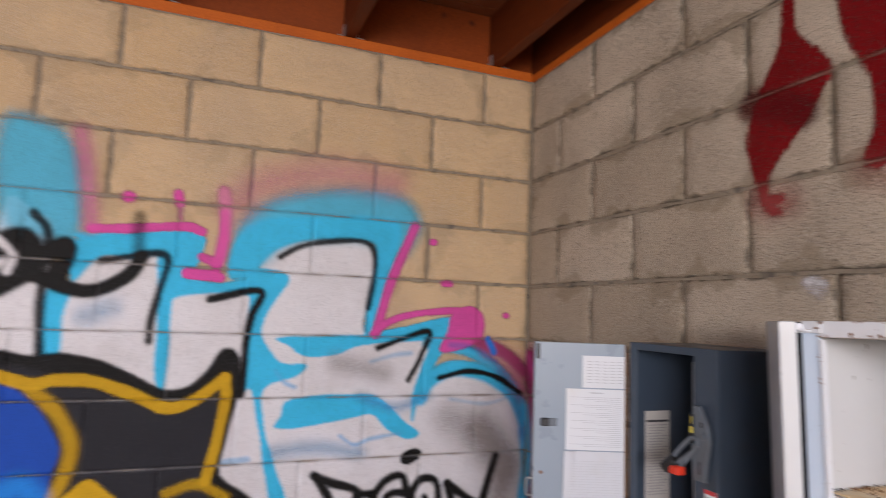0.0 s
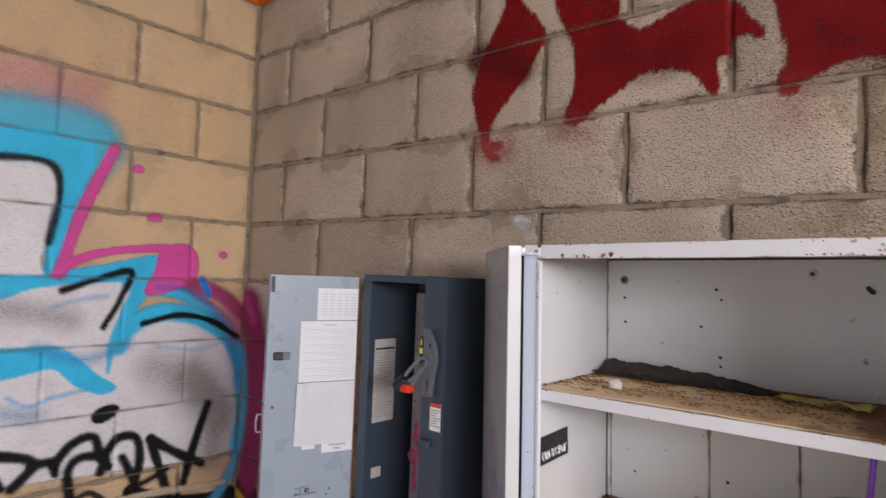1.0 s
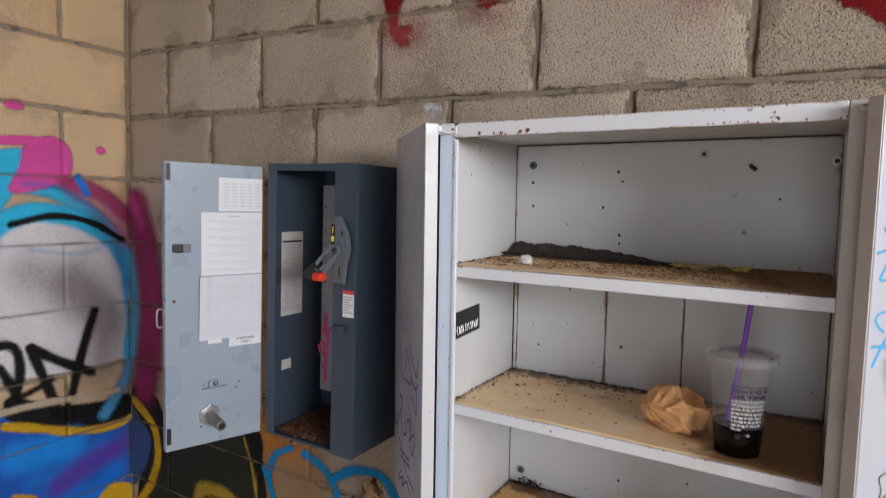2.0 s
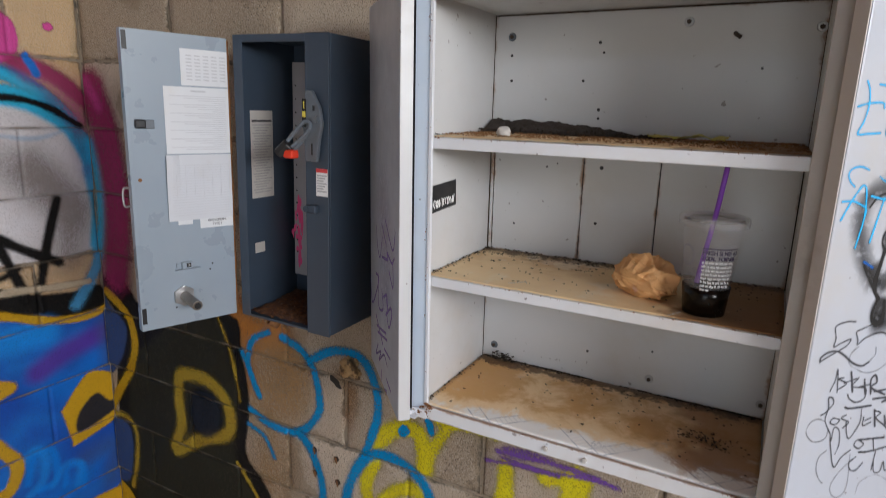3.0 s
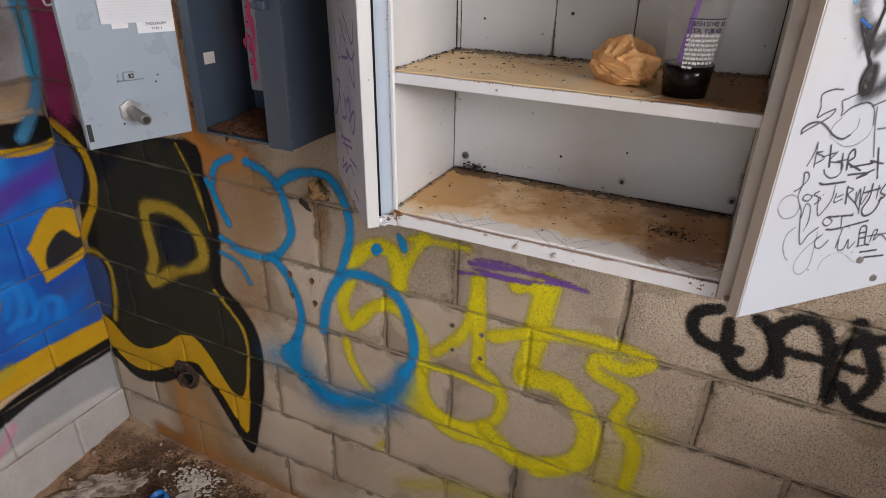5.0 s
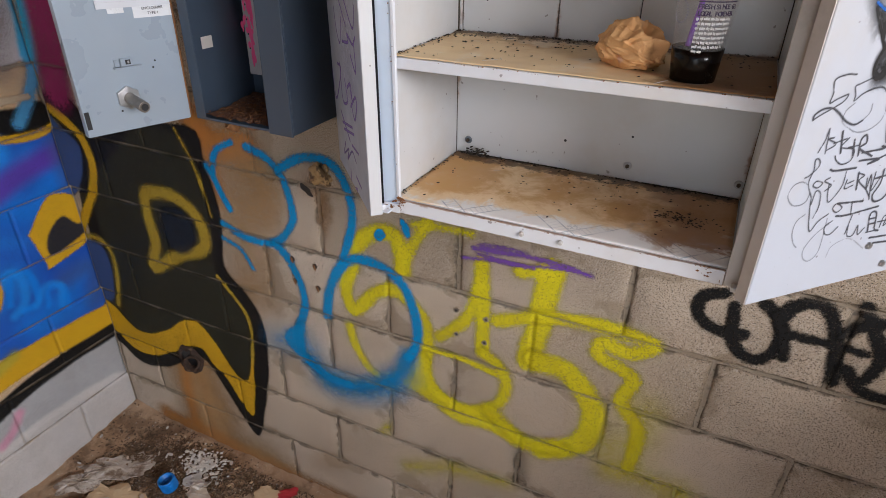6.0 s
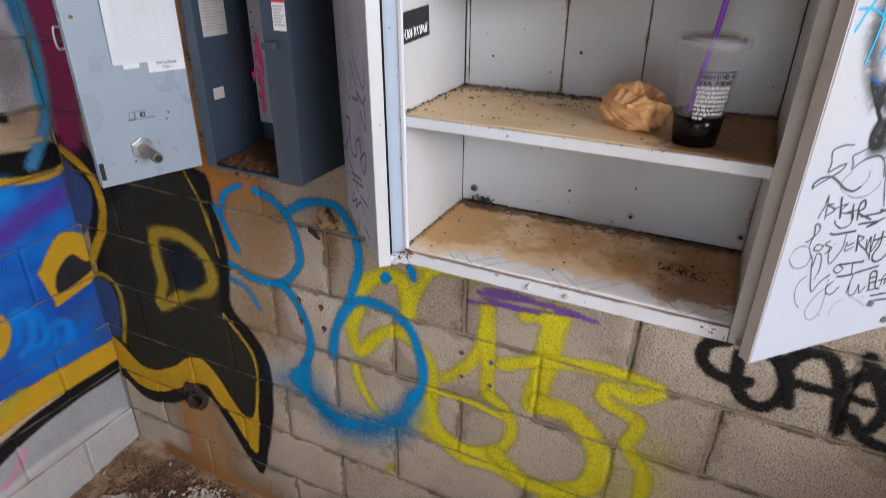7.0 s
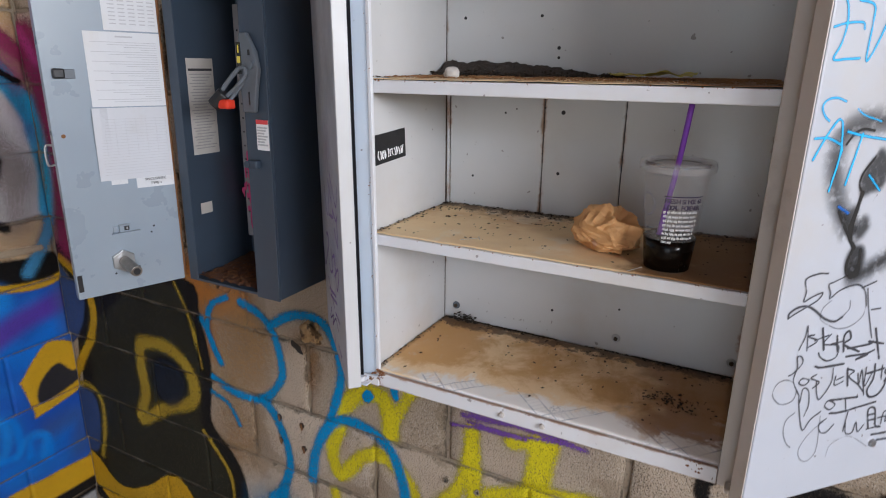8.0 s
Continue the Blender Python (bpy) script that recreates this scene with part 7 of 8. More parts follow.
# red mural
red_mural = Paint("B")
red_mural.fill("red", 0.01, 0.96, [(1.118, 2.908), (1.158, 2.891), (1.144, 2.811), (1.151, 2.752), (1.213, 2.672), (1.222, 2.635), (1.191, 2.589), (1.153, 2.536), (1.097, 2.483), (1.076, 2.452), (1.071, 2.402), (1.109, 2.368), (1.061, 2.378), (1.017, 2.518), (1.025, 2.584), (1.044, 2.638), (1.091, 2.713), (1.111, 2.779)])
red_mural.stroke("red", 0.024, 0.008, 0.95, [(1.054, 2.454), (1.065, 2.405), (1.099, 2.398)])
red_mural.stroke("redhaze", 0.06, 0.07, 0.5, [(1.050, 2.404), (1.083, 2.386), (1.116, 2.390)])
red_mural.fill("red", 0.008, 0.97, [(1.224, 2.866), (1.426, 2.787), (1.408, 2.720), (1.408, 2.684), (1.402, 2.643), (1.445, 2.605), (1.483, 2.612), (1.516, 2.627), (1.567, 2.634), (1.615, 2.626), (1.651, 2.594), (1.659, 2.576), (1.684, 2.549), (1.680, 2.532), (1.659, 2.545), (1.633, 2.543), (1.628, 2.507), (1.616, 2.514), (1.601, 2.498), (1.610, 2.465), (1.594, 2.444), (1.556, 2.492), (1.505, 2.509), (1.450, 2.505), (1.379, 2.466), (1.341, 2.443), (1.316, 2.425), (1.281, 2.430), (1.282, 2.453), (1.301, 2.512), (1.300, 2.589), (1.279, 2.640), (1.248, 2.708), (1.238, 2.779)])
red_mural.fill("red", 0.008, 0.97, [(1.707, 2.703), (2.063, 2.603), (2.070, 2.307), (1.977, 2.339), (1.958, 2.347), (1.945, 2.385), (1.923, 2.424), (1.889, 2.450), (1.831, 2.464), (1.760, 2.446), (1.724, 2.416), (1.708, 2.447), (1.721, 2.500)])
red_mural.stroke("redhaze", 0.06, 0.09, 0.25, [(1.724, 2.414), (1.738, 2.386)])
red_mural.stroke("redhaze", 0.05, 0.08, 0.3, [(1.283, 2.424), (1.326, 2.405)])
red_mural.stroke("darkred", 0.07, 0.04, 0.7, [(1.029, 2.629), (1.107, 2.600), (1.158, 2.577)])
red_mural.stroke("darkred", 0.06, 0.06, 0.5, [(1.388, 2.577), (1.464, 2.524), (1.534, 2.535)])
red_mural.stroke("darkred", 0.05, 0.06, 0.5, [(1.771, 2.516), (1.839, 2.483), (1.885, 2.445)])

gold_blue_mural.build_layers("blue, gold and black spray-painted mural on the block wall", 0.0010, (("black", "blue_fill", "mottled blue fill under a black band"), ("gold", "gold_outline", "gold outline with black and pale bands")))
letters_mural.build_layers("white and cyan spray-painted letters with pink outlines", 0.0015, (("white", "letter_fill", "white and cyan letters"), ("pinkhaze", "pink_outline", "pink outlines and dots"), ("black", "black_outline", "soft black outlines")))
gold_upper.build_layers("black winged shape with gold outlines and a blue patch", 0.0021, (("black", "black_shape", "black shape"), ("gold", "gold_outline", "gold outlines and a blue patch")))
scrawl_tag.build_strokes("black spray-painted scrawl over white and cyan letters", 0.0025, "graffiti_tag", "letter", 4)
for stains, name, label in ((rust_stain, "rust_stain", "tan rust stain on the blocks below the electrical box"), (pipe_stain, "rust_stain", "orange rust run down from a broken pipe to the floor"),
                            (plaster_smear, "plaster_smear", "pale smear of plaster beside a block joint"), (soot_smudge, "soot_smudge", "faint dark smudge low on the block wall")):
    stain = stains.build(name, label, 0.0008)
    stain["category"] = "stain"
    del stain["group"]
dark_mural.build_layers("black and gold spray-painted shape on the block wall", 0.0010, (("black", "black_shape", "black shape with muted blue"), ("gold", "gold_outline", "gold outlines")))
yellow_tag.build_strokes("yellow spray-painted tag under the wall cabinet", 0.0012, "graffiti_tag", "letter", 4)
blue_outline_tag.build_strokes("teal blue spray-painted outline under the electrical box", 0.0018, "graffiti_tag", "outline", 3)
purple_scribble.build("graffiti_scribble", "purple marker scribble just below the wall cabinet", 0.0017)
black_tag.build_strokes("thick black spray-painted tag below the cabinet door", 0.0013, "graffiti_tag", "letter", 3)
red_mural.build("graffiti_mural", "dark red spray-painted shapes high on the block wall", 0.0013)
# ---- marker and airbrush on the cabinet doors ----
door_airbrush = Paint("D")
door_airbrush.stroke("black", 0.0220, 0.0260, 0.62, [(0.109, 0.497), (0.081, 0.497), (0.060, 0.492), (0.046, 0.480), (0.042, 0.460), (0.048, 0.435), (0.062, 0.404), (0.082, 0.376)])
door_airbrush.stroke("black", 0.0200, 0.0220, 0.75, [(0.174, 0.337), (0.154, 0.330), (0.139, 0.323), (0.121, 0.316), (0.107, 0.314)])
door_airbrush.fill("black", 0.0100, 0.70, [(0.094, 0.413), (0.087, 0.427), (0.089, 0.440), (0.098, 0.453), (0.111, 0.467), (0.129, 0.446), (0.124, 0.422), (0.108, 0.416)])
door_airbrush.fill("black", 0.0120, 0.60, [(0.062, 0.399), (0.074, 0.396), (0.092, 0.400), (0.094, 0.363), (0.076, 0.379)])
door_airbrush.fill("black", 0.0120, 0.68, [(0.097, 0.385), (0.109, 0.388), (0.117, 0.377), (0.111, 0.365), (0.100, 0.358), (0.091, 0.370)])
door_airbrush.fill("black", 0.0100, 0.78, [(0.101, 0.353), (0.117, 0.349), (0.121, 0.330), (0.114, 0.313), (0.100, 0.314), (0.091, 0.327), (0.092, 0.343)])
door_airbrush.stroke("black", 0.0060, 0.0030, 0.95, [(0.094, 0.416), (0.091, 0.396), (0.088, 0.379), (0.089, 0.365), (0.099, 0.351)])
door_airbrush.stroke("black", 0.0030, 0.0020, 0.90, [(0.092, 0.487), (0.075, 0.489), (0.063, 0.484), (0.054, 0.473)])
door_airbrush.stroke("black", 0.0030, 0.0020, 0.90, [(0.095, 0.414), (0.087, 0.427), (0.089, 0.440), (0.103, 0.458)])
door_airbrush.stroke("black", 0.0030, 0.0020, 0.90, [(0.063, 0.397), (0.076, 0.379), (0.096, 0.354)])
door_airbrush.stroke("black", 0.0034, 0.0020, 0.92, [(0.099, 0.352), (0.093, 0.332), (0.097, 0.318), (0.106, 0.313), (0.113, 0.323), (0.111, 0.347)])

door_blue_marker = Paint("D")
door_blue_marker.stroke("markercyan", 0.0024, 0.002, .95, [(0.012, 0.622), (0.018, 0.612), (0.021, 0.596), (0.018, 0.577), (0.011, 0.562), (0.027, 0.562), (0.047, 0.563)])
door_blue_marker.stroke("markercyan", 0.0024, 0.002, .9, [(0.004, 0.593), (0.021, 0.597), (0.042, 0.598), (0.046, 0.592)])
door_blue_marker.stroke("markercyan", 0.0024, 0.002, .95, [(0.032, 0.619), (0.053, 0.615), (0.056, 0.597), (0.057, 0.561), (0.067, 0.575), (0.078, 0.604)])
door_blue_marker.stroke("markercyan", 0.0024, 0.0020, 0.85, [(0.041, 0.519), (0.027, 0.523), (0.014, 0.521), (0.009, 0.514), (0.014, 0.505), (0.022, 0.499)])
door_blue_marker.stroke("markercyan", 0.0028, 0.0020, 0.95, [(0.009, 0.458), (0.020, 0.479), (0.032, 0.497), (0.038, 0.500), (0.043, 0.492), (0.047, 0.460), (0.041, 0.422)])
door_blue_marker.stroke("markercyan", 0.0026, 0.0020, 0.90, [(0.006, 0.481), (0.024, 0.481), (0.039, 0.476), (0.048, 0.470), (0.048, 0.463)])
door_blue_marker.stroke("markercyan", 0.0028, 0.0020, 0.90, [(0.052, 0.487), (0.076, 0.482), (0.117, 0.476)])
door_blue_marker.stroke("markercyan", 0.0030, 0.0020, 0.95, [(0.075, 0.484), (0.071, 0.463), (0.064, 0.428)])
door_blue_marker.stroke("markercyan", 0.0022, 0.0020, 0.70, [(0.060, 0.511), (0.073, 0.504), (0.099, 0.497)])
door_blue_marker.stroke("markercyan", 0.0026, 0.0020, 0.80, [(0.098, 0.437), (0.120, 0.418)])
door_blue_marker.stroke("deepblue", 0.0036, 0.0020, 0.80, [(0.061, 0.403), (0.078, 0.394)])

door_black_marker = Paint("D")
door_black_marker.stroke("markergrey", 0.0020, 0.0014, 0.85, [(0.067, 0.322), (0.051, 0.323), (0.034, 0.318), (0.038, 0.302), (0.037, 0.290), (0.048, 0.294), (0.064, 0.298), (0.060, 0.290), (0.048, 0.284), (0.028, 0.276), (0.018, 0.271)])
door_black_marker.stroke("markergrey", 0.0030, 0.0014, 0.80, [(0.018, 0.271), (0.018, 0.277), (0.029, 0.283), (0.044, 0.283), (0.058, 0.276), (0.076, 0.263), (0.093, 0.257), (0.105, 0.261)])
door_black_marker.stroke("markergrey", 0.0015, 0.0014, 0.60, [(0.105, 0.261), (0.114, 0.271), (0.113, 0.282)])
door_black_marker.stroke("markergrey", 0.0020, 0.0014, 0.80, [(0.098, 0.316), (0.080, 0.310), (0.072, 0.307), (0.077, 0.296), (0.078, 0.289), (0.090, 0.297), (0.108, 0.302), (0.123, 0.301), (0.135, 0.291), (0.142, 0.272)])
door_black_marker.stroke("markergrey", 0.0015, 0.0014, 0.50, [(0.142, 0.272), (0.139, 0.257), (0.123, 0.247), (0.103, 0.246), (0.083, 0.254), (0.069, 0.264), (0.070, 0.277), (0.081, 0.286)])
door_black_marker.stroke("markergrey", 0.0020, 0.0014, 0.85, [(0.128, 0.297), (0.150, 0.303)])
door_black_marker.stroke("markergrey", 0.0020, 0.0014, 0.80, [(0.138, 0.295), (0.147, 0.268), (0.165, 0.225)])
door_black_marker.stroke("markergrey", 0.0020, 0.0014, 0.85, [(0.153, 0.265), (0.169, 0.265)])
door_black_marker.stroke("markergrey", 0.0020, 0.0014, 0.80, [(0.045, 0.226), (0.051, 0.242), (0.052, 0.256), (0.058, 0.223)])
door_black_marker.stroke("markergrey", 0.0020, 0.0014, 0.85, [(0.065, 0.243), (0.056, 0.242), (0.072, 0.234), (0.059, 0.227)])
door_black_marker.stroke("markergrey", 0.0030, 0.0014, 0.90, [(0.077, 0.250), (0.086, 0.220)])
door_black_marker.stroke("markergrey", 0.0020, 0.0014, 0.85, [(0.068, 0.235), (0.089, 0.239)])
door_black_marker.stroke("markergrey", 0.0020, 0.0014, 0.85, [(0.093, 0.240), (0.084, 0.228), (0.109, 0.222), (0.110, 0.207), (0.096, 0.203), (0.083, 0.210), (0.078, 0.217)])
door_black_marker.stroke("markergrey", 0.0030, 0.0014, 0.90, [(0.104, 0.236), (0.110, 0.214)])
door_black_marker.stroke("markergrey", 0.0020, 0.0014, 0.85, [(0.097, 0.226), (0.117, 0.227)])
door_black_marker.stroke("markergrey", 0.0030, 0.0014, 0.90, [(0.121, 0.212), (0.116, 0.233), (0.123, 0.240), (0.128, 0.229), (0.119, 0.222), (0.148, 0.208)])
door_black_marker.stroke("markergrey", 0.0030, 0.0014, 0.90, [(0.127, 0.215), (0.164, 0.216), (0.169, 0.219)])
door_black_marker.stroke("markergrey", 0.0030, 0.0014, 0.90, [(0.127, 0.204), (0.165, 0.202), (0.146, 0.197), (0.175, 0.206)])
door_black_marker.stroke("markergrey", 0.0030, 0.0014, 0.92, [(0.169, 0.237), (0.188, 0.192)])
door_black_marker.stroke("markergrey", 0.0030, 0.0014, 0.92, [(0.162, 0.220), (0.189, 0.213)])
door_black_marker.stroke("markergrey", 0.0020, 0.0014, 0.85, [(0.036, 0.192), (0.044, 0.195), (0.055, 0.206), (0.052, 0.215), (0.045, 0.216), (0.048, 0.201), (0.046, 0.183), (0.059, 0.162)])
door_black_marker.stroke("markergrey", 0.0015, 0.0014, 0.60, [(0.047, 0.181), (0.033, 0.187), (0.020, 0.183), (0.016, 0.169), (0.028, 0.155), (0.041, 0.152), (0.052, 0.156), (0.055, 0.168)])
door_black_marker.stroke("markergrey", 0.0020, 0.0014, 0.85, [(0.060, 0.184), (0.056, 0.178), (0.066, 0.174), (0.072, 0.180), (0.060, 0.184)])
door_black_marker.stroke("markergrey", 0.0020, 0.0014, 0.85, [(0.083, 0.186), (0.075, 0.182), (0.090, 0.174), (0.081, 0.167)])
door_black_marker.stroke("markergrey", 0.0030, 0.0014, 0.85, [(0.078, 0.198), (0.088, 0.195), (0.126, 0.194)])
door_black_marker.stroke("markergrey", 0.0020, 0.0014, 0.80, [(0.110, 0.191), (0.111, 0.169), (0.098, 0.149), (0.091, 0.155), (0.085, 0.176)])
door_black_marker.stroke("markergrey", 0.0020, 0.0014, 0.90, [(0.117, 0.178), (0.118, 0.165), (0.132, 0.168)])
door_black_marker.stroke("markergrey", 0.0020, 0.0014, 0.90, [(0.120, 0.172), (0.131, 0.175)])
door_black_marker.stroke("markergrey", 0.0030, 0.0014, 0.90, [(0.135, 0.186), (0.142, 0.160)])
door_black_marker.stroke("markergrey", 0.0020, 0.0014, 0.90, [(0.136, 0.185), (0.148, 0.180), (0.141, 0.173), (0.161, 0.158), (0.173, 0.146)])
door_black_marker.stroke("markergrey", 0.0020, 0.0014, 0.90, [(0.156, 0.175), (0.162, 0.158), (0.162, 0.179), (0.176, 0.140)])
door_black_marker.stroke("markergrey", 0.0020, 0.0014, 0.90, [(0.169, 0.182), (0.173, 0.154), (0.182, 0.172)])
door_black_marker.stroke("markergrey", 0.0030, 0.0014, 0.92, [(0.184, 0.184), (0.187, 0.163), (0.180, 0.146), (0.188, 0.135), (0.202, 0.136), (0.210, 0.146), (0.211, 0.160)])
door_black_marker.stroke("markergrey", 0.0030, 0.0014, 0.92, [(0.172, 0.172), (0.202, 0.175)])
door_black_marker.stroke("markergrey", 0.0020, 0.0014, 0.90, [(0.198, 0.180), (0.202, 0.159)])
door_black_marker.stroke("markergrey", 0.0030, 0.0014, 0.92, [(0.211, 0.181), (0.206, 0.169), (0.218, 0.162), (0.209, 0.156)])
door_black_marker.stroke("markergrey", 0.0020, 0.0014, 0.80, [(0.060, 0.161), (0.065, 0.141), (0.078, 0.107), (0.089, 0.120), (0.104, 0.129)])
door_black_marker.stroke("markergrey", 0.0020, 0.0014, 0.75, [(0.064, 0.150), (0.065, 0.169), (0.075, 0.164), (0.080, 0.143), (0.076, 0.127)])
door_black_marker.stroke("markergrey", 0.0015, 0.0014, 0.60, [(0.059, 0.136), (0.047, 0.127), (0.046, 0.110), (0.054, 0.093), (0.063, 0.084)])
door_black_marker.stroke("markergrey", 0.0015, 0.0014, 0.50, [(0.105, 0.122), (0.109, 0.095), (0.110, 0.067), (0.098, 0.055), (0.084, 0.062), (0.079, 0.077), (0.088, 0.094), (0.100, 0.105), (0.113, 0.112)])
door_black_marker.stroke("markergrey", 0.0020, 0.0014, 0.85, [(0.114, 0.143), (0.109, 0.136), (0.119, 0.129), (0.127, 0.135), (0.114, 0.143)])
door_black_marker.stroke("markergrey", 0.0030, 0.0014, 0.85, [(0.116, 0.143), (0.165, 0.139)])
door_black_marker.stroke("markergrey", 0.0020, 0.0014, 0.85, [(0.144, 0.140), (0.150, 0.120)])
door_black_marker.stroke("markergrey", 0.0030, 0.0014, 0.85, [(0.121, 0.123), (0.142, 0.121), (0.202, 0.125)])
door_black_marker.stroke("markergrey", 0.0020, 0.0014, 0.85, [(0.117, 0.116), (0.106, 0.109), (0.111, 0.097), (0.122, 0.094), (0.133, 0.104)])
door_black_marker.stroke("markergrey", 0.0020, 0.0014, 0.85, [(0.154, 0.119), (0.153, 0.089)])
door_black_marker.stroke("markergrey", 0.0020, 0.0014, 0.85, [(0.154, 0.102), (0.159, 0.085), (0.171, 0.084), (0.174, 0.099), (0.181, 0.083), (0.190, 0.092)])
door_black_marker.stroke("markergrey", 0.0030, 0.0014, 0.85, [(0.200, 0.085), (0.192, 0.114), (0.204, 0.114), (0.213, 0.087), (0.223, 0.082)])
door_black_marker.stroke("markergrey", 0.0030, 0.0014, 0.80, [(0.195, 0.106), (0.207, 0.106)])
door_black_marker.stroke("markergrey", 0.0030, 0.0014, 0.80, [(0.199, 0.097), (0.210, 0.097)])
door_black_marker.stroke("markergrey", 0.0020, 0.0014, 0.90, [(0.223, 0.087), (0.223, 0.104), (0.231, 0.105), (0.230, 0.089), (0.242, 0.096), (0.260, 0.084)])
door_black_marker.stroke("markergrey", 0.0020, 0.0014, 0.85, [(0.214, 0.098), (0.253, 0.097)])
door_black_marker.stroke("markergrey", 0.0030, 0.0014, 0.90, [(0.210, 0.072), (0.245, 0.070)])
door_black_marker.stroke("markergrey", 0.0030, 0.0014, 0.90, [(0.223, 0.061), (0.266, 0.057)])
door_black_marker.stroke("markergrey", 0.0020, 0.0014, 0.85, [(0.197, 0.083), (0.220, 0.084)])
door_black_marker.stroke("markergrey", 0.0015, 0.0014, 0.35, [(0.131, 0.054), (0.135, 0.072), (0.160, 0.080), (0.180, 0.072), (0.205, 0.055)])

door_purple_marker = Paint("L")
door_purple_marker.stroke("lilac", 0.004, 0.0025, .8, [(0.221, 0.332), (0.208, 0.294), (0.180, 0.275), (0.153, 0.323)])
door_purple_marker.stroke("lilac", 0.004, 0.0025, .8, [(0.159, 0.350), (0.111, 0.316)])
door_purple_marker.stroke("lilac", 0.004, 0.0025, .8, [(0.120, 0.364), (0.050, 0.321), (0.025, 0.359)])
door_purple_marker.stroke("lilac", 0.005, 0.0025, .85, [(0.155, 0.282), (0.097, 0.291), (0.102, 0.303), (0.056, 0.294), (0.034, 0.309)])
door_purple_marker.stroke("lilac", 0.005, 0.0025, .85, [(0.047, 0.300), (0.045, 0.250), (0.084, 0.272)])
door_purple_marker.stroke("lilac", 0.005, 0.0025, .85, [(0.303, 0.212), (0.280, 0.148), (0.233, 0.178), (0.194, 0.225), (0.228, 0.228)])
door_purple_marker.stroke("lilac", 0.005, 0.0025, .85, [(0.201, 0.234), (0.196, 0.165), (0.146, 0.174), (0.159, 0.213)])
door_purple_marker.stroke("lilac", 0.005, 0.0025, .85, [(0.114, 0.214), (0.098, 0.188), (0.105, 0.216), (0.139, 0.202)])
door_purple_marker.stroke("lilac", 0.005, 0.0025, .85, [(0.109, 0.179), (0.084, 0.156), (0.057, 0.189), (0.066, 0.202), (0.115, 0.172)])
door_purple_marker.stroke("lilac", 0.006, 0.0025, .7, [(0.230, 0.133), (0.150, 0.095)])
door_purple_marker.stroke("lilac", 0.005, 0.0025, .85, [(0.220, 0.112), (0.115, 0.132)])
door_purple_marker.stroke("lilac", 0.005, 0.0025, .85, [(0.208, 0.101), (0.103, 0.122)])
door_purple_marker.stroke("lilac", 0.005, 0.0025, .6, [(0.205, 0.073), (0.229, 0.042), (0.171, 0.070), (0.193, 0.041), (0.136, 0.077), (0.101, 0.067)])
door_purple_marker.stroke("lilac", 0.005, 0.0025, .85, [(0.132, 0.092), (0.070, 0.095)])
door_purple_marker.stroke("lilac", 0.005, 0.0025, .85, [(0.166, 0.029), (0.164, -0.008), (0.108, 0.009)])
door_purple_marker.stroke("lilac", 0.005, 0.0025, .85, [(0.108, 0.035), (0.065, 0.029)])
door_purple_marker.stroke("lilac", 0.005, 0.0025, .85, [(0.109, 0.004), (0.048, -0.023)])
door_purple_marker.stroke("lilac", 0.005, 0.0025, .85, [(0.157, -0.017), (0.095, -0.016)])
door_purple_marker.stroke("lilac", 0.09, 0.09, .16, [(0.150, 0.413), (0.113, 0.311), (0.114, 0.214)])

for paint, door, label in ((door_airbrush, door_right, "soft black airbrushed shape"), (door_blue_marker, door_right, "bright blue marker letters"),
                           (door_black_marker, door_right, "thin black marker scrawl"), (door_purple_marker, door_left, "faded purple marker scrawl")):
    ink = paint.build("marker_drawing", label, {"D": 0.0003, "L": 0.0003}[paint.wall] + (0.0004 if paint is not door_airbrush else 0))
    ink.parent = door
    for key in ("category", "group"):
        del ink[key]

# ---- holes, anchors and stubs in the block wall ----


def ragged_disc(radius_x, radius_z, depth, seed, sides=28, rough=0.3):
    """A ragged flat patch facing -y."""
    bm = bmesh.new()
    ring = []
    for k in range(sides):
        a = 2 * math.pi * k / sides
        s = 1 + rough * noise.noise(Vector((math.cos(a) * 1.6, math.sin(a) * 1.6, seed)))
        ring.append(bm.verts.new((radius_x * s * math.cos(a), -depth, radius_z * s * math.sin(a))))
    mid = bm.verts.new((0, -depth, 0))
    for k in range(sides):
        bm.faces.new((ring[k], ring[(k + 1) % sides], mid))
    return bm


def ragged_ring(radius_x, radius_z, tube_r, seed, out=0.010):
    bm = bmesh.new()
    n, m = 36, 10
    rows = []
    for i in range(n):
        a = 2 * math.pi * i / n
        s = 1 + 0.30 * noise.noise(Vector((math.cos(a) * 2, math.sin(a) * 2, seed)))
        t = tube_r * (1 + 1.1 * noise.noise(Vector((math.cos(a) * 3, math.sin(a) * 3, seed + 5))))
        rows.append([bm.verts.new(((radius_x * s + t * math.cos(b)) * math.cos(a), -out * 0.3 - t * math.sin(b) * 1.2, (radius_z * s + t * math.cos(b)) * math.sin(a))) for b in (2 * math.pi * j / m for j in range(m))])
    for i in range(n):
        for j in range(m):
            bm.faces.new((rows[i][j], rows[(i + 1) % n][j], rows[(i + 1) % n][(j + 1) % m], rows[i][(j + 1) % m]))
    return bm


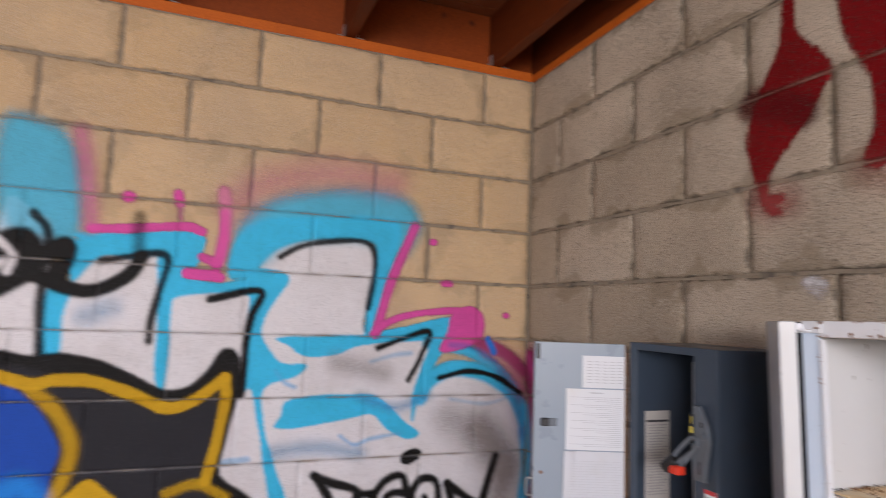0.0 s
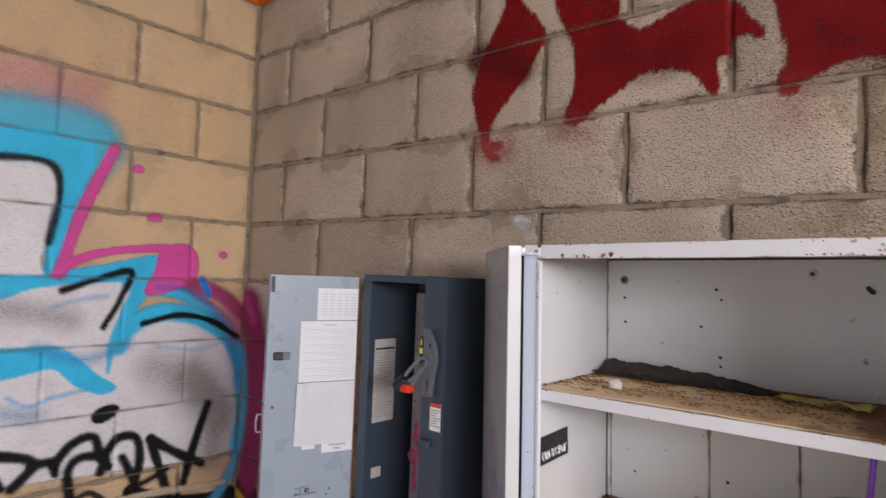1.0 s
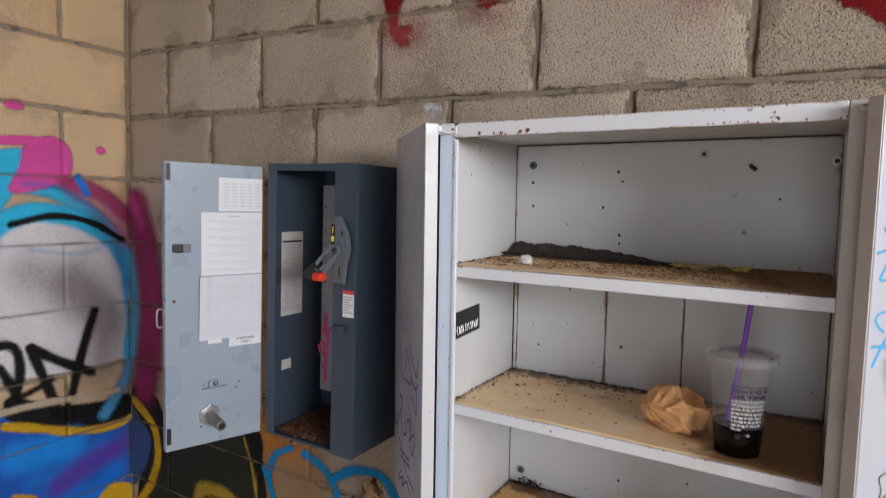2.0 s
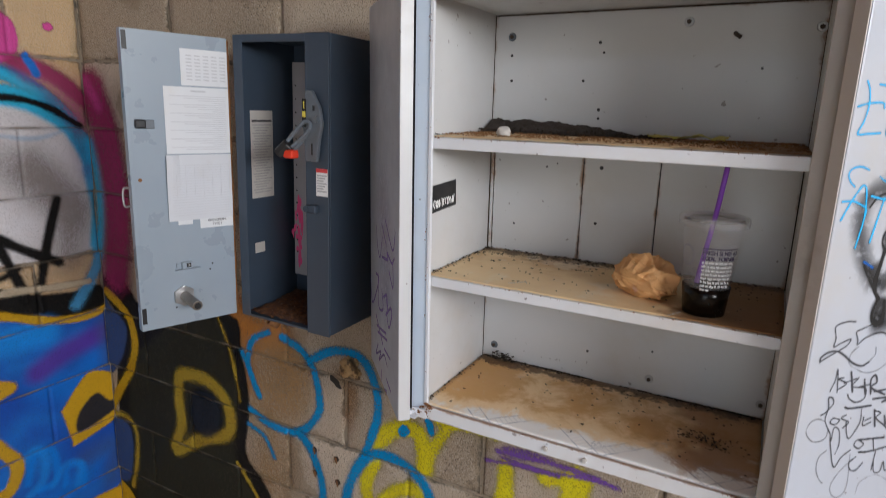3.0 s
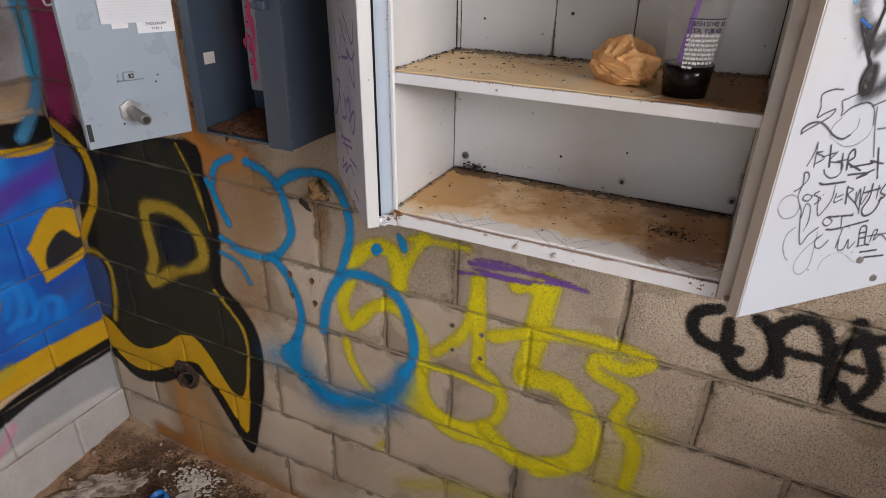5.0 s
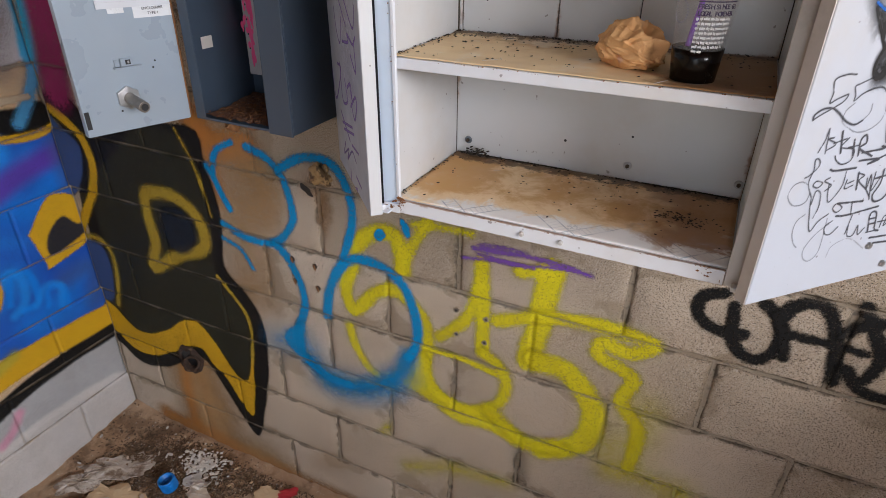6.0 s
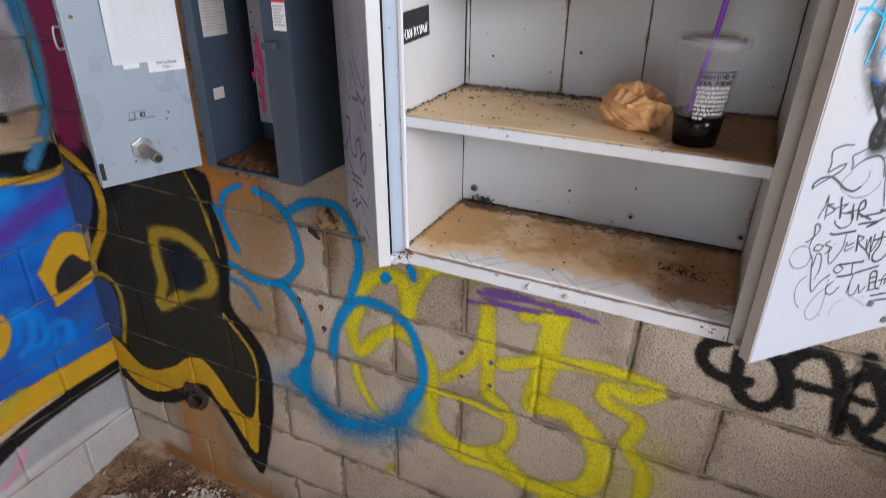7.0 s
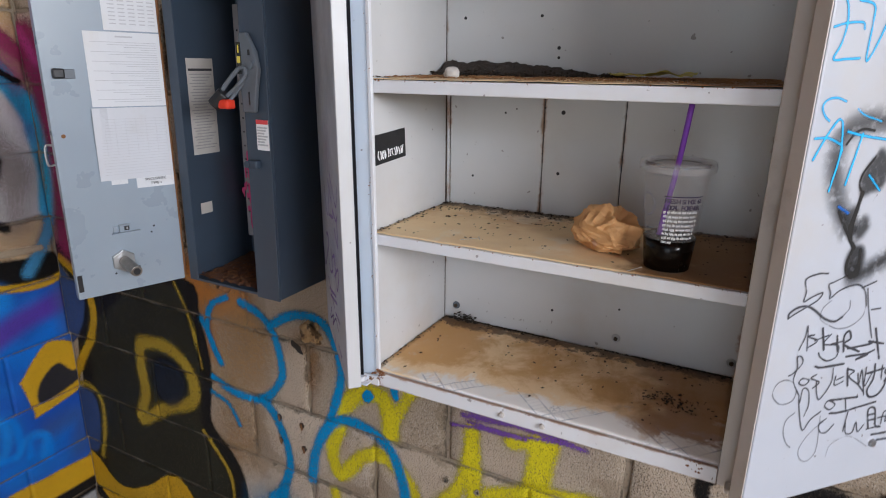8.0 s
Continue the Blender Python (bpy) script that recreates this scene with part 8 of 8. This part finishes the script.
CRUST = plain_material("dark_rust_crust", (0.018, 0.011, 0.008), (0.075, 0.04, 0.024), 60, 0.95, 0, 1.0, 0.005, stain=(0.24, 0.14, 0.08), stain_scale=45, amount=0.7)
hollow = thing("pipe_hole", "rusty broken pipe stub in a ragged hole", "pipe", (0.397, 0, 0.420))
part("rim", ragged_ring(0.050, 0.050, 0.0075, 2.0), CRUST, hollow, "crusted rusty rim", True)
part("mouth", ragged_disc(0.050, 0.050, 0.003, 1.0), BLACK, hollow, "dark open mouth")
stub = lathe([(0.027, 0.0), (0.028, 0.030), (0.030, 0.036), (0.026, 0.038), (0.021, 0.036), (0.020, 0.001)], 28)
for v in stub.verts:
    v.co *= 1 + 0.10 * noise.noise(v.co * 70)
bmesh.ops.transform(stub, matrix=Matrix.Translation((0.006, 0.004, -0.006)) @ pose(0, 0, 0, 74, 0, 30), verts=stub.verts)
part("stub", stub, CRUST, hollow, "open stub of rusty pipe", True)
part("bore", ragged_disc(0.019, 0.019, 0.008, 3.0), BLACK, hollow, "dark bore of the pipe")

FOAM = plain_material("brown_resin", (0.32, 0.17, 0.055), (0.66, 0.46, 0.22), 60, 0.6, 0, 0.9, 0.004, stain=(0.08, 0.04, 0.015), stain_scale=45, amount=0.9, low=0.45, high=0.6)
broken = thing("wall_hole", "ragged dark hole broken into a block", "hole", (0.982, 0, 1.208))
part("mouth", ragged_disc(0.022, 0.011, 0.0022, 4.0, rough=0.5), BLACK, broken)
broken.rotation_euler = (0, radians(38), 0)
lump("resin_blob", (1.033, -0.004, 1.228), (0.031, 0.014, 0.031), FOAM, "crusted blob of brown resin on the block wall", "resin", 6.0, 0.5, 4)
for x, z, kind in ((0.910, 0.977, 1), (0.912, 0.905, 1), (0.987, 0.973, 1), (0.991, 0.901, 1), (1.421, 0.961, 0), (1.425, 0.886, 0), (1.504, 0.958, 0), (1.504, 0.884, 0)):
    anchor = thing("wall_anchor", "rusty broken anchor in the block wall" if kind else "empty dark anchor hole in the block wall", "anchor", (x, 0, z), "old anchors")
    part("mouth", ragged_disc(0.0062, 0.0062, 0.0020, x * 31 + z * 7, 14, 0.5), BLACK, anchor)
    part("collar", ragged_ring(0.0058, 0.0058, 0.0020, x * 17 + z * 3, 0.003), CRUST if kind else MORTAR, anchor, "", True)
    if kind:
        part("stud", rod((-0.004, -0.001, 0.004), (0.007, -0.009, -0.008), 0.0028, 0.0022, 7), RUST, anchor)
streak = thing("rust_streak", "thin rust streak below an old anchor", "stain", (0.906, 0, 0.936))
bm = ragged_disc(0.0035, 0.030, 0.0019, 9.0, 24, 0.6)
part("stain", bm, RUST, streak)

# ---- litter on the floor ----
r = random.Random(21)
CARD = plain_material("grey_cardboard", (0.46, 0.38, 0.30), (0.60, 0.51, 0.41), 14, 0.9, 0, 0.5, 0.002, stain=(0.2, 0.14, 0.09), stain_scale=9, amount=0.7)
PALE_SCRAP = plain_material("weathered_paper", (0.56, 0.51, 0.45), (0.74, 0.70, 0.64), 20, 0.9, 0, 0.5, 0.002, stain=(0.25, 0.18, 0.12), stain_scale=14, amount=0.7)
FILM = plain_material("dirty_torn_paper", (0.42, 0.36, 0.30), (0.62, 0.56, 0.49), 30, 0.7, 0, 0.6, 0.003, stain=(0.17, 0.11, 0.07), stain_scale=22, amount=0.9, low=0.45, high=0.62)
RED_SCRAP = plain_material("red_wrapper", (0.42, 0.02, 0.03), (0.5, 0.04, 0.05), 20, 0.5)
TAN_SCRAP = plain_material("tan_scrap", (0.56, 0.40, 0.23), (0.66, 0.50, 0.32), 20, 0.8, stain=(0.3, 0.18, 0.08))


def drift_height(x, y):
    y = -y
    return 0.016 + 0.030 * math.exp(-(x * x + y * y) / 0.05) + 0.006 * math.exp(-y / 0.06) + 0.008 * math.exp(-x / 0.08)


def scrap(name, label, category, place, size, angle, material, seed, sides=11, curl=0.010, group=""):
    """A torn, slightly curled sheet lying on the dirt."""
    bm = bmesh.new()
    rings = []
    sides = sides * 3 if max(size) > 0.02 else sides
    for ring in range(1, 5):
        rings.append([])
        for k in range(sides):
            a = 2 * math.pi * k / sides
            s = (1 + 0.36 * noise.noise(Vector((math.cos(a) * 1.9, math.sin(a) * 1.9, seed))) + 0.22 * noise.noise(Vector((math.cos(a) * 6, math.sin(a) * 6, seed + 9)))) * ring / 4
            x, y = size[0] * s * math.cos(a), size[1] * s * math.sin(a)
            z = curl * noise.noise(Vector((x * 14, y * 14, seed))) + 0.35 * curl * abs(noise.noise(Vector((x * 70, y * 70, seed)))) + 0.5 * curl * (ring / 4) ** 2 * noise.noise(Vector((x * 40, y * 40, seed + 3)))
            rings[-1].append(bm.verts.new((x, y, z)))
    mid = bm.verts.new((0, 0, curl * 0.2))
    for k in range(sides):
        n = (k + 1) % sides
        bm.faces.new((mid, rings[0][k], rings[0][n]))
        for a, b in zip(rings, rings[1:]):
            bm.faces.new((a[k], b[k], b[n], a[n]))
    ob = tagged(mesh_object(name, bm, material), label, category, group)
    mod = ob.modifiers.new("thickness", "SOLIDIFY")
    mod.thickness, mod.offset = 0.0015, 1
    ob.location = (place[0], place[1], drift_height(*place) + 0.010 + curl * 0.5)
    ob.rotation_euler = (r.uniform(-0.12, 0.12), r.uniform(-0.12, 0.12), angle)
    return ob


scrap("paper_scrap", "torn dirty paper lying on the dirt", "paper scrap", (0.215, -0.265), (0.125, 0.062), 0.62, FILM, 1.0, 13, 0.016)
scrap("paper_scrap", "torn weathered paper lying on the dirt", "paper scrap", (0.150, -0.375), (0.085, 0.045), 0.7, FILM, 2.0, 11, 0.020)
scrap("cardboard_scrap", "tan folded cardboard piece on the dirt", "cardboard", (0.300, -0.365), (0.095, 0.060), 0.35, TAN_SCRAP, 3.0, 9, 0.012)
scrap("cardboard_scrap", "brown cardboard tray corner on the dirt", "cardboard", (0.270, -0.440), (0.12, 0.055), 0.4, CARD, 4.0, 7, 0.008)
scrap("paper_scrap", "small cream paper square on the dirt", "paper scrap", (0.490, -0.190), (0.034, 0.026), 0.9, OLD_PAPER, 5.0, 6, 0.006)
scrap("paper_scrap", "crumpled clear film scrap on the dirt", "paper scrap", (0.535, -0.190), (0.040, 0.028), 0.2, PALE_SCRAP, 6.0, 9, 0.018)
scrap("paper_scrap", "grey paper scrap beside the wall", "paper scrap", (0.555, -0.225), (0.060, 0.034), -0.3, CARD, 7.0, 8, 0.008)
scrap("tan_scrap", "round tan scrap at the foot of the wall", "scrap", (0.775, -0.125), (0.052, 0.034), 0.1, TAN_SCRAP, 8.0, 14, 0.006)
scrap("red_wrapper", "torn red wrapper at the foot of the wall", "wrapper", (0.835, -0.090), (0.040, 0.024), 0.9, RED_SCRAP, 9.0, 6, 0.010)
for k in range(26):
    a, d = r.uniform(0, 2 * math.pi), abs(r.gauss(0, 0.042))
    scrap("paint_flake", "flake of peeled white paint on the dirt", "paint flake", (0.475 + d * math.cos(a) * 1.2, min(-0.03, -0.125 + d * math.sin(a))), (r.uniform(0.004, 0.011), r.uniform(0.003, 0.008)), a, PALE_SCRAP, 20.0 + k, 5, 0.012, "peeled paint flakes")
for k in range(40):
    x, y = r.uniform(0.03, 0.95), -r.uniform(0.03, 0.5)
    scrap("litter_flake", "small flake of litter on the dirt", "litter", (x, y), (r.uniform(0.004, 0.013), r.uniform(0.003, 0.008)), r.uniform(0, 3), r.choice((CARD, PALE_SCRAP, TAN_SCRAP, CARD)), 90.0 + k, 6, 0.007, "litter flakes")

cap = thing("bottle_cap", "bright blue plastic screw cap lying in the dirt", "bottle cap", (0.445, -0.245, 0.030))
rim = lathe([(0.0, 0.030), (0.030, 0.030), (0.032, 0.062), (0.0385, 0.064), (0.040, 0.060), (0.040, 0.004), (0.037, 0.0), (0.0, 0.0)], 40)
part("shell", rim, BLUE_PLASTIC, cap, "", True)
part("inner_ring", lathe([(0.014, 0.0305), (0.015, 0.044), (0.018, 0.044), (0.019, 0.0305)], 32), BLUE_PLASTIC, cap, "", True)
for k in range(30):
    a = 2 * math.pi * k / 30
    part("ridge", rod((0.0402 * math.cos(a), 0.0402 * math.sin(a), 0.006), (0.0402 * math.cos(a), 0.0402 * math.sin(a), 0.056), 0.0014, None, 5), BLUE_PLASTIC, cap)
cap.scale = (0.72, 0.72, 0.78)
cap.rotation_euler = (radians(8), radians(-6), 0)


def drift_spot(q):
    if q.random() < 0.6:
        x, y = q.gauss(0.36, 0.13), q.gauss(-0.19, 0.07)
    else:
        x, y = q.uniform(0.3, 1.2), -0.05 - abs(q.gauss(0, 0.14))
    x, y = max(0.02, x), min(-0.02, y)
    return x, y, drift_height(x, y) + q.uniform(0, 0.010)


LEAF = plain_material("dry_leaf_litter", (0.05, 0.03, 0.018), (0.20, 0.125, 0.07), 50, 0.95)
crumbs("leaf_litter", "dry leaf crumbs and twigs over the dirt", 6500, 31, drift_spot, 0.0034, LEAF, (1.7, 0.8, 0.3), "leaf litter")
crumbs("paint_crumbs", "heap of peeled white paint crumbs on the dirt", 420, 33, lambda q: (q.gauss(0.470, 0.045), min(-0.015, q.gauss(-0.118, 0.030)), drift_height(0.47, -0.12) + q.uniform(-0.004, 0.014)), 0.0062, PALE_SCRAP, (1.3, 0.9, 0.5), "paint crumbs")
CLOD = plain_material("earth_clods", (0.12, 0.075, 0.045), (0.34, 0.23, 0.14), 60, 0.95, 0, 0.8, 0.004)
crumbs("earth_clods", "small clods of dry brown earth over the floor", 520, 34, drift_spot, 0.0042, CLOD, (1.3, 1.0, 0.7), "earth clods")
crumbs("gravel", "pale grit scattered over the dirt", 420, 32, drift_spot, 0.0018, PALE_SCRAP, (1.2, 1.0, 0.8), "grit")


# ---- blocks of the two walls ----
lay_blocks(wall_north, C, 1, lambda a, width, z: pose(a, 0, z), 3.3, BLOCK)
lay_blocks(wall_west, PITCH_A, 0, lambda a, width, z: pose(0, -a - width, z, 0, 0, 90), 2.9, SMOOTH_BLOCK)
